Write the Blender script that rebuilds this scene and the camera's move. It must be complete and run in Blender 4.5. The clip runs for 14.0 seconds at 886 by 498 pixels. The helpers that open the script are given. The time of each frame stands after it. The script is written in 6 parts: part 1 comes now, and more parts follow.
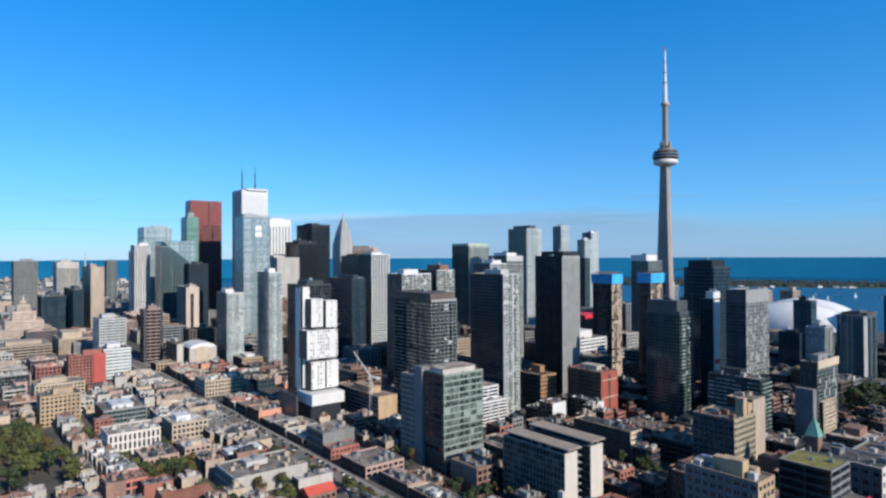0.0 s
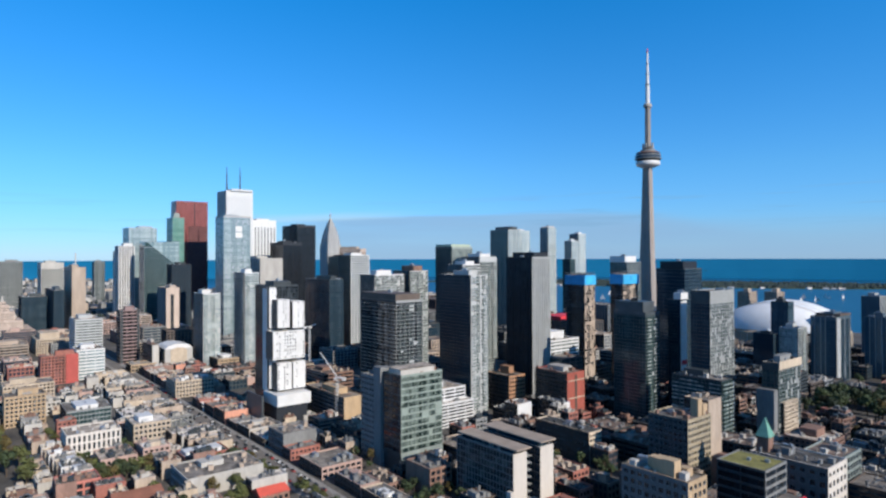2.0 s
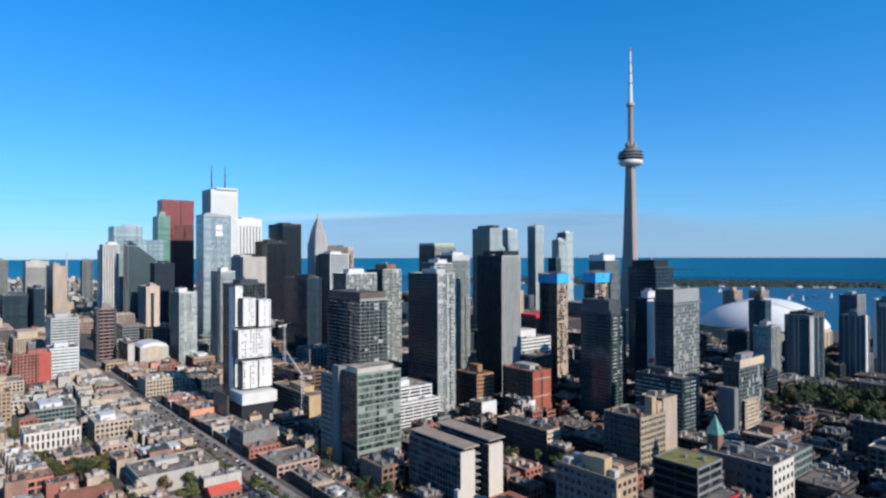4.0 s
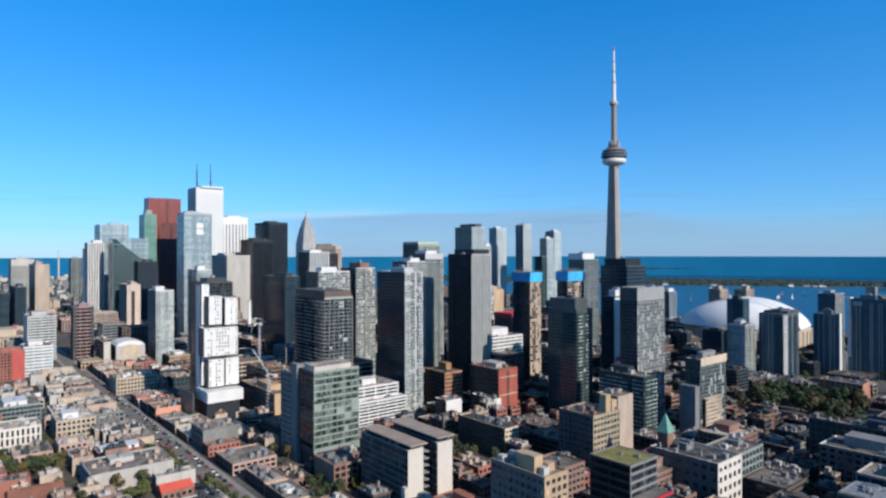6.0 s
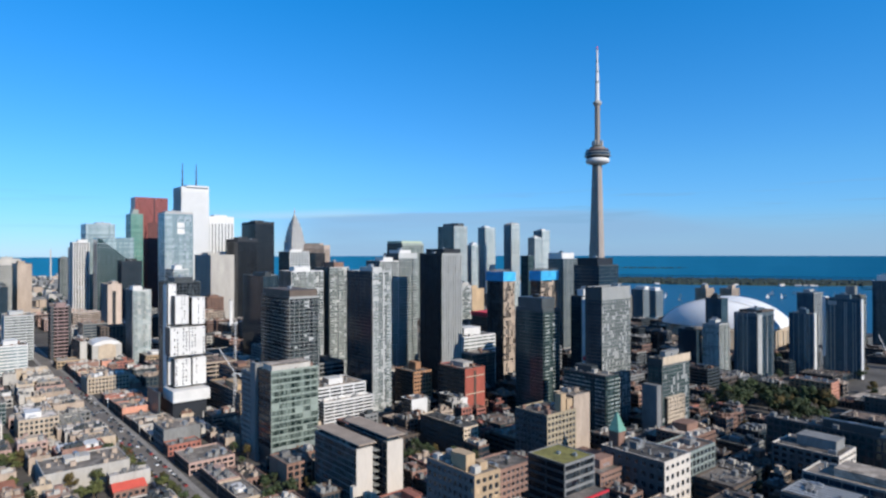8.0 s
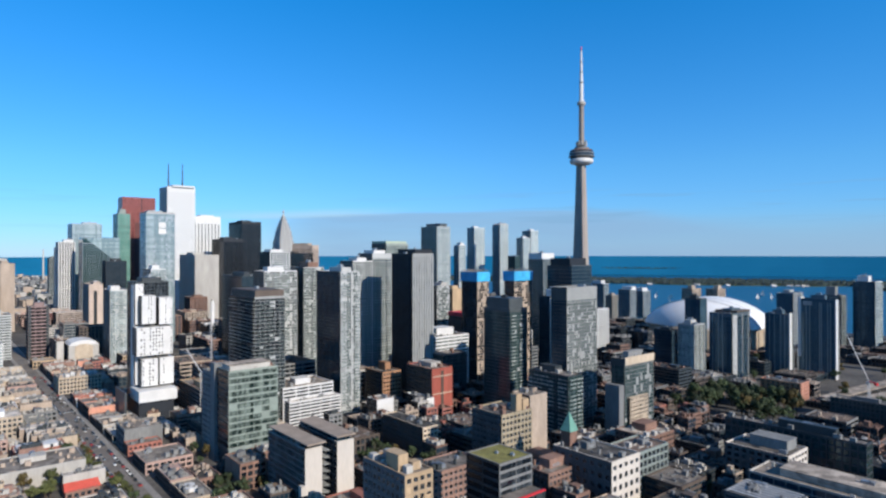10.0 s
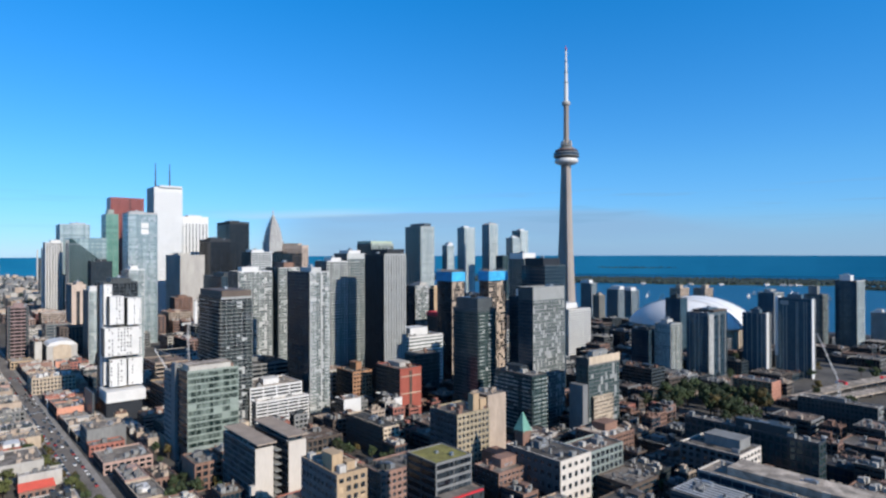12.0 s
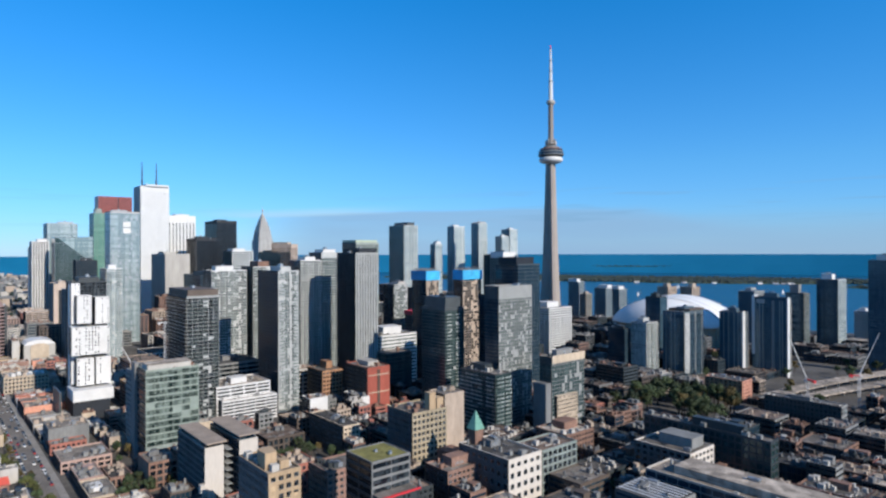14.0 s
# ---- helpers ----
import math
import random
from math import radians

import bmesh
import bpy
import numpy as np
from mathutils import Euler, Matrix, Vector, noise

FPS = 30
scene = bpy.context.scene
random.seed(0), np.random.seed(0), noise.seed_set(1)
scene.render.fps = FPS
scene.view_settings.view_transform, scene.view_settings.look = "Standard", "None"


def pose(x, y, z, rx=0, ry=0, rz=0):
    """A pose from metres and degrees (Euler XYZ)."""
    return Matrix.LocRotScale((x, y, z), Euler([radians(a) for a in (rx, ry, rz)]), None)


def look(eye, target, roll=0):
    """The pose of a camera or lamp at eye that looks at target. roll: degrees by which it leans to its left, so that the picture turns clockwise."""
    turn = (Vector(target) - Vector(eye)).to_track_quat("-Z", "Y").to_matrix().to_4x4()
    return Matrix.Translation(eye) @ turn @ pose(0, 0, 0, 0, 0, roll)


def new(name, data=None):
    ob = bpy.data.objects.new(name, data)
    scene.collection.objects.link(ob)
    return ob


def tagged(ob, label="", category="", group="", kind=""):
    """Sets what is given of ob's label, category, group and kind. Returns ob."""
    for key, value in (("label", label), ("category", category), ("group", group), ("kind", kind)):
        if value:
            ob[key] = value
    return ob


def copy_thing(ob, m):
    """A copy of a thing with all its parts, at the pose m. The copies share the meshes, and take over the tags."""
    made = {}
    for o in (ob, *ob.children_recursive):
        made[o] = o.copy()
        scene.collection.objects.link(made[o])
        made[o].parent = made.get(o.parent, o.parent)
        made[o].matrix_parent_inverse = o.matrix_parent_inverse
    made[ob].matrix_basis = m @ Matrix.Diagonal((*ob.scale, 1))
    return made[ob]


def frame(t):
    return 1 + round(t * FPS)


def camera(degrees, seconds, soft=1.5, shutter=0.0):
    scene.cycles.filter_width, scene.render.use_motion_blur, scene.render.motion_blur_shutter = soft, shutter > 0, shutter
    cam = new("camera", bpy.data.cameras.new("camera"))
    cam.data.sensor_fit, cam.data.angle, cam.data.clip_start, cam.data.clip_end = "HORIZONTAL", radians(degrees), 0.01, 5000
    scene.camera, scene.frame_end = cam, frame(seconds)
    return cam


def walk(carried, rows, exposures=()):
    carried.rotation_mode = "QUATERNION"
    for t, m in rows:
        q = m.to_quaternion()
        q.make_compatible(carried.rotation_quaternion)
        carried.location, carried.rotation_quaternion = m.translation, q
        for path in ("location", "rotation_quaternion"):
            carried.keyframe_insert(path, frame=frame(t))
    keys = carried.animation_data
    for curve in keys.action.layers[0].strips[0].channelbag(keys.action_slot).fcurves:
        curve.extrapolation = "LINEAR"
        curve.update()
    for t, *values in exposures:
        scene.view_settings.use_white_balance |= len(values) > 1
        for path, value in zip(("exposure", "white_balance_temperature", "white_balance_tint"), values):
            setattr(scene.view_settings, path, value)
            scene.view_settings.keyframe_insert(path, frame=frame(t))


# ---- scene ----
cam = camera(71.0, 14.0, soft=2.45)
METRES, EYE, TILT, LEAN, TURN, EXPO = 187.0, 161.0, 0.0, 0.0, 42.0, 0.4
ROWS = [
    (0.0, 0.0, 0.0, 0.0, 0.0, 1.07, 0.24),
    (0.5, 0.0327, -0.0006, -0.0003, -0.09, 1.11, 0.22),
    (1.0, 0.0666, -0.0014, -0.0009, -0.17, 1.15, 0.21),
    (1.5, 0.1011, -0.0018, -0.001, -0.25, 1.16, 0.2),
    (2.0, 0.136, -0.0023, -0.0018, -0.34, 1.17, 0.17),
    (2.5, 0.1715, -0.0028, -0.002, -0.42, 1.15, 0.16),
    (3.0, 0.2066, -0.0034, -0.0026, -0.49, 1.12, 0.15),
    (5.5, 0.3872, -0.0095, -0.0044, -0.78, 0.96, 0.14),
    (6.0, 0.423, -0.011, -0.0047, -0.83, 0.93, 0.11),
    (6.5, 0.4587, -0.0125, -0.0046, -0.88, 0.9, 0.11),
    (7.0, 0.4944, -0.0139, -0.0039, -0.93, 0.85, 0.12),
    (7.5, 0.5302, -0.0158, -0.0041, -0.98, 0.86, 0.15),
    (8.0, 0.5659, -0.0178, -0.0046, -1.04, 0.87, 0.12),
    (10.5, 0.7453, -0.0276, -0.0038, -1.23, 0.88, 0.08),
    (11.0, 0.7815, -0.0296, -0.0036, -1.24, 0.88, 0.1),
    (11.5, 0.8173, -0.0315, -0.0034, -1.27, 0.88, 0.12),
    (12.0, 0.8536, -0.0336, -0.0031, -1.28, 0.86, 0.16),
    (12.5, 0.8897, -0.0355, -0.0029, -1.3, 0.83, 0.18),
    (13.0, 0.9261, -0.0374, -0.0026, -1.32, 0.81, 0.17),
    (13.5, 0.9626, -0.0393, -0.0021, -1.35, 0.78, 0.18),
    (14.0, 0.999, -0.0409, -0.0018, -1.38, 0.74, 0.18),
]

PITCH_SHIFT = -0.6
walk(cam, [(t, pose(0, 0, EYE, TILT, LEAN, TURN) @ pose(METRES * x, METRES * y, METRES * z, 90 + pitch + PITCH_SHIFT, roll, yaw)) for t, x, y, z, yaw, pitch, roll in ROWS],
     exposures=[(0.0, EXPO), (14.0, EXPO)])

# ---------------------------------------------------------------- light
SUN_AZ, SUN_EL = -5.5, 28.5          # degrees from +x towards +y, and above the horizon
world = bpy.data.worlds.new("afternoon_sky")
scene.world = world
world.use_nodes = True
wt = world.node_tree
wt.nodes.clear()
w_out = wt.nodes.new("ShaderNodeOutputWorld")
w_bg = wt.nodes.new("ShaderNodeBackground")
w_sky = wt.nodes.new("ShaderNodeTexSky")
w_sky.sky_type = "NISHITA"
w_sky.sun_disc = False
w_sky.sun_elevation, w_sky.sun_rotation = radians(SUN_EL), radians(90 - SUN_AZ)
w_sky.altitude, w_sky.air_density, w_sky.dust_density, w_sky.ozone_density = 150, 1.0, 0.0, 3.0
w_bg.inputs["Strength"].default_value = 0.079
BANK, STREAK, RIM = (2.75, 4.55, 6.85), (2.0, 3.9, 6.1), (4.6, 6.8, 8.2)
L = wt.links.new


def sky_math(op, a_, b_=None, c_=None):
    """A math node on sockets or numbers."""
    n_ = wt.nodes.new("ShaderNodeMath")
    n_.operation = op
    for i_, v_ in enumerate((a_, b_, c_)):
        if v_ is None:
            continue
        if isinstance(v_, (int, float)):
            n_.inputs[i_].default_value = v_
        else:
            L(v_, n_.inputs[i_])
    return n_.outputs[0]


def sky_range(value, lo, hi, to0=0.0, to1=1.0):
    n_ = wt.nodes.new("ShaderNodeMapRange")
    n_.interpolation_type = "SMOOTHSTEP"
    n_.inputs["From Min"].default_value, n_.inputs["From Max"].default_value = lo, hi
    n_.inputs["To Min"].default_value, n_.inputs["To Max"].default_value = to0, to1
    L(value, n_.inputs["Value"])
    return n_.outputs[0]


def sky_noise(scale, detail, shift):
    mp_ = wt.nodes.new("ShaderNodeMapping")
    mp_.inputs["Scale"].default_value, mp_.inputs["Location"].default_value = scale, shift
    n_ = wt.nodes.new("ShaderNodeTexNoise")
    n_.inputs["Scale"].default_value, n_.inputs["Detail"].default_value = 1.0, detail
    L(w_co.outputs["Generated"], mp_.inputs["Vector"])
    L(mp_.outputs[0], n_.inputs["Vector"])
    return n_.outputs["Fac"]


def sky_mix(fac, base, color):
    n_ = wt.nodes.new("ShaderNodeMix")
    n_.data_type = "RGBA"
    L(fac, n_.inputs[0])
    L(base, n_.inputs[6])
    n_.inputs[7].default_value = (*color, 1)
    return n_.outputs[2]


w_co = wt.nodes.new("ShaderNodeTexCoord")
w_sep = wt.nodes.new("ShaderNodeSeparateXYZ")
L(w_co.outputs["Generated"], w_sep.inputs[0])
w_z = w_sep.outputs["Z"]
# blue of the clear sky by height
w_tint = wt.nodes.new("ShaderNodeValToRGB")
for p_, c_ in ((0.0, (0.42, 0.71, 1.34)), (0.13, (0.36, 0.885, 1.38)), (0.42, (0.06, 1.06, 1.74)), (0.8, (0.6, 0.85, 1.0))):
    e_ = w_tint.color_ramp.elements[0] if p_ == 0 else w_tint.color_ramp.elements[-1] if p_ == 0.8 else w_tint.color_ramp.elements.new(p_)
    e_.position, e_.color = p_, (*c_, 1)
w_grade = wt.nodes.new("ShaderNodeMix")
w_grade.data_type, w_grade.blend_type = "RGBA", "MULTIPLY"
w_grade.inputs[0].default_value = 1.0
L(w_z, w_tint.inputs[0])
w_even = wt.nodes.new("ShaderNodeVectorMath")
w_even.operation = "SCALE"
L(w_sky.outputs[0], w_even.inputs[0])
w_az = sky_math("ARCTAN2", sky_math("MULTIPLY", w_sep.outputs["X"], -1.0), w_sep.outputs["Y"])
L(sky_range(w_az, radians(34), radians(4), 1.0, 1.12), w_even.inputs["Scale"])
L(w_even.outputs[0], w_grade.inputs[6])
L(w_tint.outputs[0], w_grade.inputs[7])
# a low grey cloud bank over the lake: its top falls and rises along the horizon
w_edge = wt.nodes.new("ShaderNodeValToRGB")
w_edge.color_ramp.elements.remove(w_edge.color_ramp.elements[1])
for k_, (az_, v_) in enumerate(((-12, .43), (4, .44), (14, .46), (19, .53), (23, .665), (34, .67), (50, .585), (58, .53))):
    e_ = w_edge.color_ramp.elements[0] if k_ == 0 else w_edge.color_ramp.elements.new((az_ + 20) / 90)
    e_.position, e_.color = (az_ + 20) / 90, (v_, v_, v_, 1)
L(sky_math("MULTIPLY_ADD", w_az, 57.2958 / 90, 20 / 90), w_edge.inputs[0])
w_soft = sky_noise((3.0, 3.0, 30.0), 5.0, (3.1, 0.4, 0.7))
w_fine = sky_noise((5.0, 5.0, 120.0), 3.0, (1.7, 5.2, 0.3))
w_rise = sky_math("SUBTRACT", sky_math("MULTIPLY_ADD", w_edge.outputs[0], 0.1, sky_math("MULTIPLY_ADD", w_soft, 0.02, -0.01)), w_z)
w_bank = sky_math("MULTIPLY", sky_range(sky_math("DIVIDE", w_rise, sky_range(w_az, radians(12), radians(30), 0.024, 0.003)), -0.9, 1.1), sky_range(w_az, radians(60), radians(50)))
w_bank = sky_math("MULTIPLY", w_bank, sky_math("MULTIPLY", sky_range(w_soft, 0.3, 0.7, 0.6, 0.85), sky_range(w_az, radians(10), radians(26), 0.8, 1.0)))
w_streak = sky_math("MULTIPLY", sky_range(w_fine, 0.54, 0.68), sky_math("MULTIPLY", sky_range(w_z, 0.025, 0.042), sky_range(w_z, 0.105, 0.085)))
w_streak = sky_math("MULTIPLY", w_streak, sky_range(w_az, radians(40), radians(26), 0.1, 0.4))
w_rim = sky_math("MULTIPLY", sky_math("MULTIPLY", sky_range(w_rise, -0.012, -0.001), sky_range(w_rise, 0.006, 0.0)), sky_math("MULTIPLY", sky_range(w_az, radians(64), radians(56)), sky_range(w_az, radians(42), radians(52), 0.0, 0.55)))
w_col = sky_mix(w_bank, w_grade.outputs[2], BANK)
w_col = sky_mix(w_streak, w_col, STREAK)
w_col = sky_mix(w_rim, w_col, RIM)
L(w_col, w_bg.inputs["Color"])
L(w_bg.outputs[0], w_out.inputs[0])

sun_data = bpy.data.lights.new("sun", "SUN")
sun_data.energy, sun_data.angle, sun_data.color = 4.2, radians(0.55), (1.0, 0.928, 0.825)
sun = new("sun", sun_data)
ca, sa, ce, se = math.cos(radians(SUN_AZ)), math.sin(radians(SUN_AZ)), math.cos(radians(SUN_EL)), math.sin(radians(SUN_EL))
sun.matrix_world = look((1000 * ca * ce, 1000 * sa * ce, 1000 * se), (0, 0, 0))


# ---------------------------------------------------------------- materials
def nodes(name):
    m = bpy.data.materials.new(name)
    m.use_nodes = True
    t = m.node_tree
    return m, t, t.nodes["Principled BSDF"], t.nodes.new, t.links.new


def surface(name, color, rough=0.8, vary=0.25, big=0.04, fine=0.9, bump=0.3, metal=0.0, random_tint=0.12, streak=0.0):
    """Weathered solid surface: stains at a large scale, grain at a small one, a slightly different tint on every object."""
    m, t, bsdf, N, link = nodes(name)
    co = N("ShaderNodeTexCoord")
    mp = N("ShaderNodeMapping")
    mp.inputs["Scale"].default_value = (1, 1, 0.25 if streak else 1)
    n1, n2 = N("ShaderNodeTexNoise"), N("ShaderNodeTexNoise")
    n1.inputs["Scale"].default_value, n1.inputs["Detail"].default_value = big * 3, 6
    n2.inputs["Scale"].default_value, n2.inputs["Detail"].default_value = fine, 4
    link(co.outputs["Object"], mp.inputs[0])
    link(mp.outputs[0], n1.inputs["Vector"])
    link(mp.outputs[0], n2.inputs["Vector"])
    info = N("ShaderNodeObjectInfo")
    r1, r2, r3 = N("ShaderNodeMapRange"), N("ShaderNodeMapRange"), N("ShaderNodeMapRange")
    for r, v, src in ((r1, vary, n1.outputs["Fac"]), (r2, vary * 0.7, n2.outputs["Fac"])):
        r.inputs["From Min"].default_value, r.inputs["From Max"].default_value = 0.3, 0.7
        r.inputs["To Min"].default_value, r.inputs["To Max"].default_value = 1 - v, 1 + v * 0.6
        link(src, r.inputs["Value"])
    r3.inputs["To Min"].default_value, r3.inputs["To Max"].default_value = 1 - random_tint, 1 + random_tint
    link(info.outputs["Random"], r3.inputs["Value"])
    a, b = N("ShaderNodeMath"), N("ShaderNodeMath")
    a.operation = b.operation = "MULTIPLY"
    link(r1.outputs[0], a.inputs[0])
    link(r2.outputs[0], a.inputs[1])
    link(a.outputs[0], b.inputs[0])
    link(r3.outputs[0], b.inputs[1])
    mix = N("ShaderNodeMix")
    mix.data_type, mix.blend_type = "RGBA", "MULTIPLY"
    mix.inputs[0].default_value = 1
    mix.inputs[6].default_value = (*color, 1)
    link(b.outputs[0], mix.inputs[7])
    link(mix.outputs[2], bsdf.inputs["Base Color"])
    bsdf.inputs["Roughness"].default_value, bsdf.inputs["Metallic"].default_value = rough, metal
    if bump:
        bp = N("ShaderNodeBump")
        bp.inputs["Strength"].default_value, bp.inputs["Distance"].default_value = bump, 0.05
        link(n2.outputs["Fac"], bp.inputs["Height"])
        link(bp.outputs[0], bsdf.inputs["Normal"])
    return m


def glazing(name, dark, light, share=0.25, rough=0.12, cell=(1.6, 1.6, 3.4), spec=0.4, metal=0.0, calm=0.55, mix=(0.4, 0.35, 0.25)):
    """Curtain-wall glass: tint differs from pane to pane, from bay to bay and from floor to floor (blinds, rooms, batches of glass)."""
    m, t, bsdf, N, link = nodes(name)
    co = N("ShaderNodeTexCoord")
    off = N("ShaderNodeVectorMath")
    off.inputs[1].default_value = (4000.37, 4000.41, 4000.2)
    link(co.outputs["Object"], off.inputs[0])
    info = N("ShaderNodeObjectInfo")
    total = None
    for grid, weight in ((cell, mix[0]), ((cell[0] * 1.9, cell[1] * 1.9, 9000), mix[1]), ((9000, 9000, cell[2]), mix[2])):
        sn = N("ShaderNodeVectorMath")
        sn.operation = "SNAP"
        sn.inputs[1].default_value = grid
        link(off.outputs[0], sn.inputs[0])
        wn = N("ShaderNodeTexWhiteNoise")
        wn.noise_dimensions = "4D"
        link(sn.outputs[0], wn.inputs["Vector"])
        link(info.outputs["Random"], wn.inputs["W"])
        ma = N("ShaderNodeMath")
        ma.operation = "MULTIPLY_ADD"
        ma.inputs[1].default_value = weight
        link(wn.outputs["Value"], ma.inputs[0])
        if total:
            link(total.outputs[0], ma.inputs[2])
        else:
            ma.inputs[2].default_value = 0.0
        total = ma
    ramp = N("ShaderNodeValToRGB")
    e = ramp.color_ramp.elements
    e[0].position, e[0].color = 0.58 - 0.4 * share, (*dark, 1)
    e[1].position, e[1].color = 0.86 - 0.1 * share, (*[a + (b - a) * calm for a, b in zip(dark, light)], 1)
    link(total.outputs[0], ramp.inputs[0])
    link(ramp.outputs[0], bsdf.inputs["Base Color"])
    bsdf.inputs["Roughness"].default_value = rough
    bsdf.inputs["Metallic"].default_value = metal
    bsdf.inputs["IOR"].default_value = 1.55
    bsdf.inputs["Specular IOR Level"].default_value = spec
    n1 = N("ShaderNodeTexNoise")
    n1.inputs["Scale"].default_value = 0.25
    link(co.outputs["Object"], n1.inputs["Vector"])
    bp = N("ShaderNodeBump")
    bp.inputs["Strength"].default_value, bp.inputs["Distance"].default_value = 0.12, 0.05
    link(n1.outputs["Fac"], bp.inputs["Height"])
    link(bp.outputs[0], bsdf.inputs["Normal"])
    return m


def roofing(name, color, rough=0.95, tint=0.3):
    """Flat roof: sheets laid in patches of different age, gravel grain, ponding stains."""
    m = surface(name, color, rough, 0.4, 0.06, 1.5, 0.5, random_tint=tint)
    t = m.node_tree
    N, link = t.nodes.new, t.links.new
    mix = next(n for n in t.nodes if n.bl_idname == "ShaderNodeMix")
    co = next(n for n in t.nodes if n.bl_idname == "ShaderNodeTexCoord")
    vo = N("ShaderNodeTexVoronoi")
    vo.distance = "CHEBYCHEV"
    vo.inputs["Scale"].default_value = 0.16
    link(co.outputs["Object"], vo.inputs["Vector"])
    hs = N("ShaderNodeSeparateColor")
    link(vo.outputs["Color"], hs.inputs[0])
    mr = N("ShaderNodeMapRange")
    mr.inputs["To Min"].default_value, mr.inputs["To Max"].default_value = 0.6, 1.35
    link(hs.outputs[0], mr.inputs["Value"])
    m2 = N("ShaderNodeMix")
    m2.data_type, m2.blend_type = "RGBA", "MULTIPLY"
    m2.inputs[0].default_value = 1
    link(mix.outputs[2], m2.inputs[6])
    link(mr.outputs[0], m2.inputs[7])
    link(m2.outputs[2], t.nodes["Principled BSDF"].inputs["Base Color"])
    return m


def brickwork(name, color):
    return surface(name, color, 0.9, 0.3, 0.05, 1.4, 0.4, streak=1)


CONCRETE = surface("grey_concrete", (0.20, 0.20, 0.195), 0.85, 0.22, streak=1)
PALE = surface("pale_precast", (0.41, 0.385, 0.35), 0.8, 0.15, streak=1)
WHITE = surface("white_panel", (0.60, 0.59, 0.575), 0.55, 0.08, bump=0.1, random_tint=0.04)
DOMEWHITE = surface("white_roof_membrane", (0.72, 0.72, 0.72), 0.55, 0.06, bump=0.1, random_tint=0.02)
MARBLE = surface("white_marble", (0.56, 0.56, 0.555), 0.5, 0.06, bump=0.1, random_tint=0.02)
SILVER = surface("light_grey_panel", (0.42, 0.425, 0.415), 0.7, 0.12, random_tint=0.06, streak=1)
# stone for north walls, darkened by the shade put into its colour
SHADESTONE = surface("shaded_grey_stone", (0.085, 0.085, 0.084), 0.85, 0.22, streak=1)
VIVIDBRICK = surface("vivid_red_brick", (0.30, 0.075, 0.052), 0.85, 0.2, streak=1)
RUSTBRICK = surface("orange_brown_brick", (0.33, 0.175, 0.095), 0.85, 0.2, streak=1)
CREAM = surface("cream_stone", (0.46, 0.37, 0.275), 0.85, 0.2, streak=1)
BEIGE = surface("beige_precast", (0.38, 0.30, 0.235), 0.85, 0.2, streak=1)
YELLOW = surface("yellow_brick", (0.36, 0.295, 0.20), 0.9, 0.25, streak=1)
BRICK = brickwork("brown_brick", (0.20, 0.115, 0.085))
REDBRICK = brickwork("red_brick", (0.31, 0.12, 0.09))
ORANGE = surface("orange_painted_brick", (0.50, 0.235, 0.16), 0.85, 0.18, streak=1)
REDGRANITE = surface("red_granite", (0.24, 0.06, 0.05), 0.35, 0.15, random_tint=0.02)
TANSTONE = surface("tan_stone", (0.42, 0.30, 0.185), 0.85, 0.2, streak=1)
GREYSTONE = surface("grey_stone", (0.155, 0.157, 0.158), 0.85, 0.22, streak=1)
DULLRED = surface("dull_red_panel", (0.40, 0.075, 0.06), 0.75, 0.15)
MAROON = surface("maroon_brick", (0.12, 0.045, 0.042), 0.85, 0.2)
DUSTYRED = surface("dusty_red_panel", (0.24, 0.165, 0.155), 0.85, 0.2)
PINKBRICK = surface("pinkish_brick", (0.40, 0.27, 0.225), 0.85, 0.2, streak=1)
CORAL = surface("coral_paint", (0.52, 0.19, 0.15), 0.8, 0.15, streak=1)
ROOFRED = surface("red_sheet_roof", (0.55, 0.09, 0.06), 0.6, 0.15)
PINKSTONE = surface("pinkish_stone", (0.46, 0.365, 0.30), 0.85, 0.18, streak=1)
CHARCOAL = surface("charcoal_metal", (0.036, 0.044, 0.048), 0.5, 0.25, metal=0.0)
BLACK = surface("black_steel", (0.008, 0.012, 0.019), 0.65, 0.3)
# brick with the shade of north walls and recesses put into its colour
SHADEBRICK = brickwork("shaded_brick", (0.074, 0.056, 0.046))
GREYPANEL = surface("grey_panel", (0.30, 0.305, 0.295), 0.6, 0.12)
DARKBROWN = surface("dark_brown_precast", (0.10, 0.075, 0.06), 0.75, 0.25)
ENDWALL = surface("pale_stucco", (0.52, 0.47, 0.415), 0.8, 0.1, streak=1)
OLDBRICK = brickwork("weathered_brick", (0.26, 0.155, 0.12))
BLUEMETAL = surface("slate_blue_metal", (0.075, 0.11, 0.135), 0.4, 0.15)
BLUESTEEL = surface("blue_grey_metal", (0.062, 0.072, 0.078), 0.45, 0.2)
STEEL = surface("grey_steel", (0.34, 0.36, 0.38), 0.4, 0.15, metal=0.5)
GREENMETAL = surface("pale_green_metal", (0.25, 0.285, 0.26), 0.45, 0.2)
LIMEWHITE = surface("pale_green_panel", (0.42, 0.50, 0.38), 0.6, 0.12)
PALEGREEN = surface("pale_green_glass_panel", (0.27, 0.315, 0.275), 0.3, 0.15, fine=0.35)
COPPER = surface("green_copper", (0.13, 0.30, 0.235), 0.7, 0.2)
TARP = surface("blue_tarpaulin", (0.04, 0.36, 0.66), 0.6, 0.2, fine=0.3)
REDPAINT = surface("red_paint", (0.62, 0.03, 0.04), 0.6, 0.12)
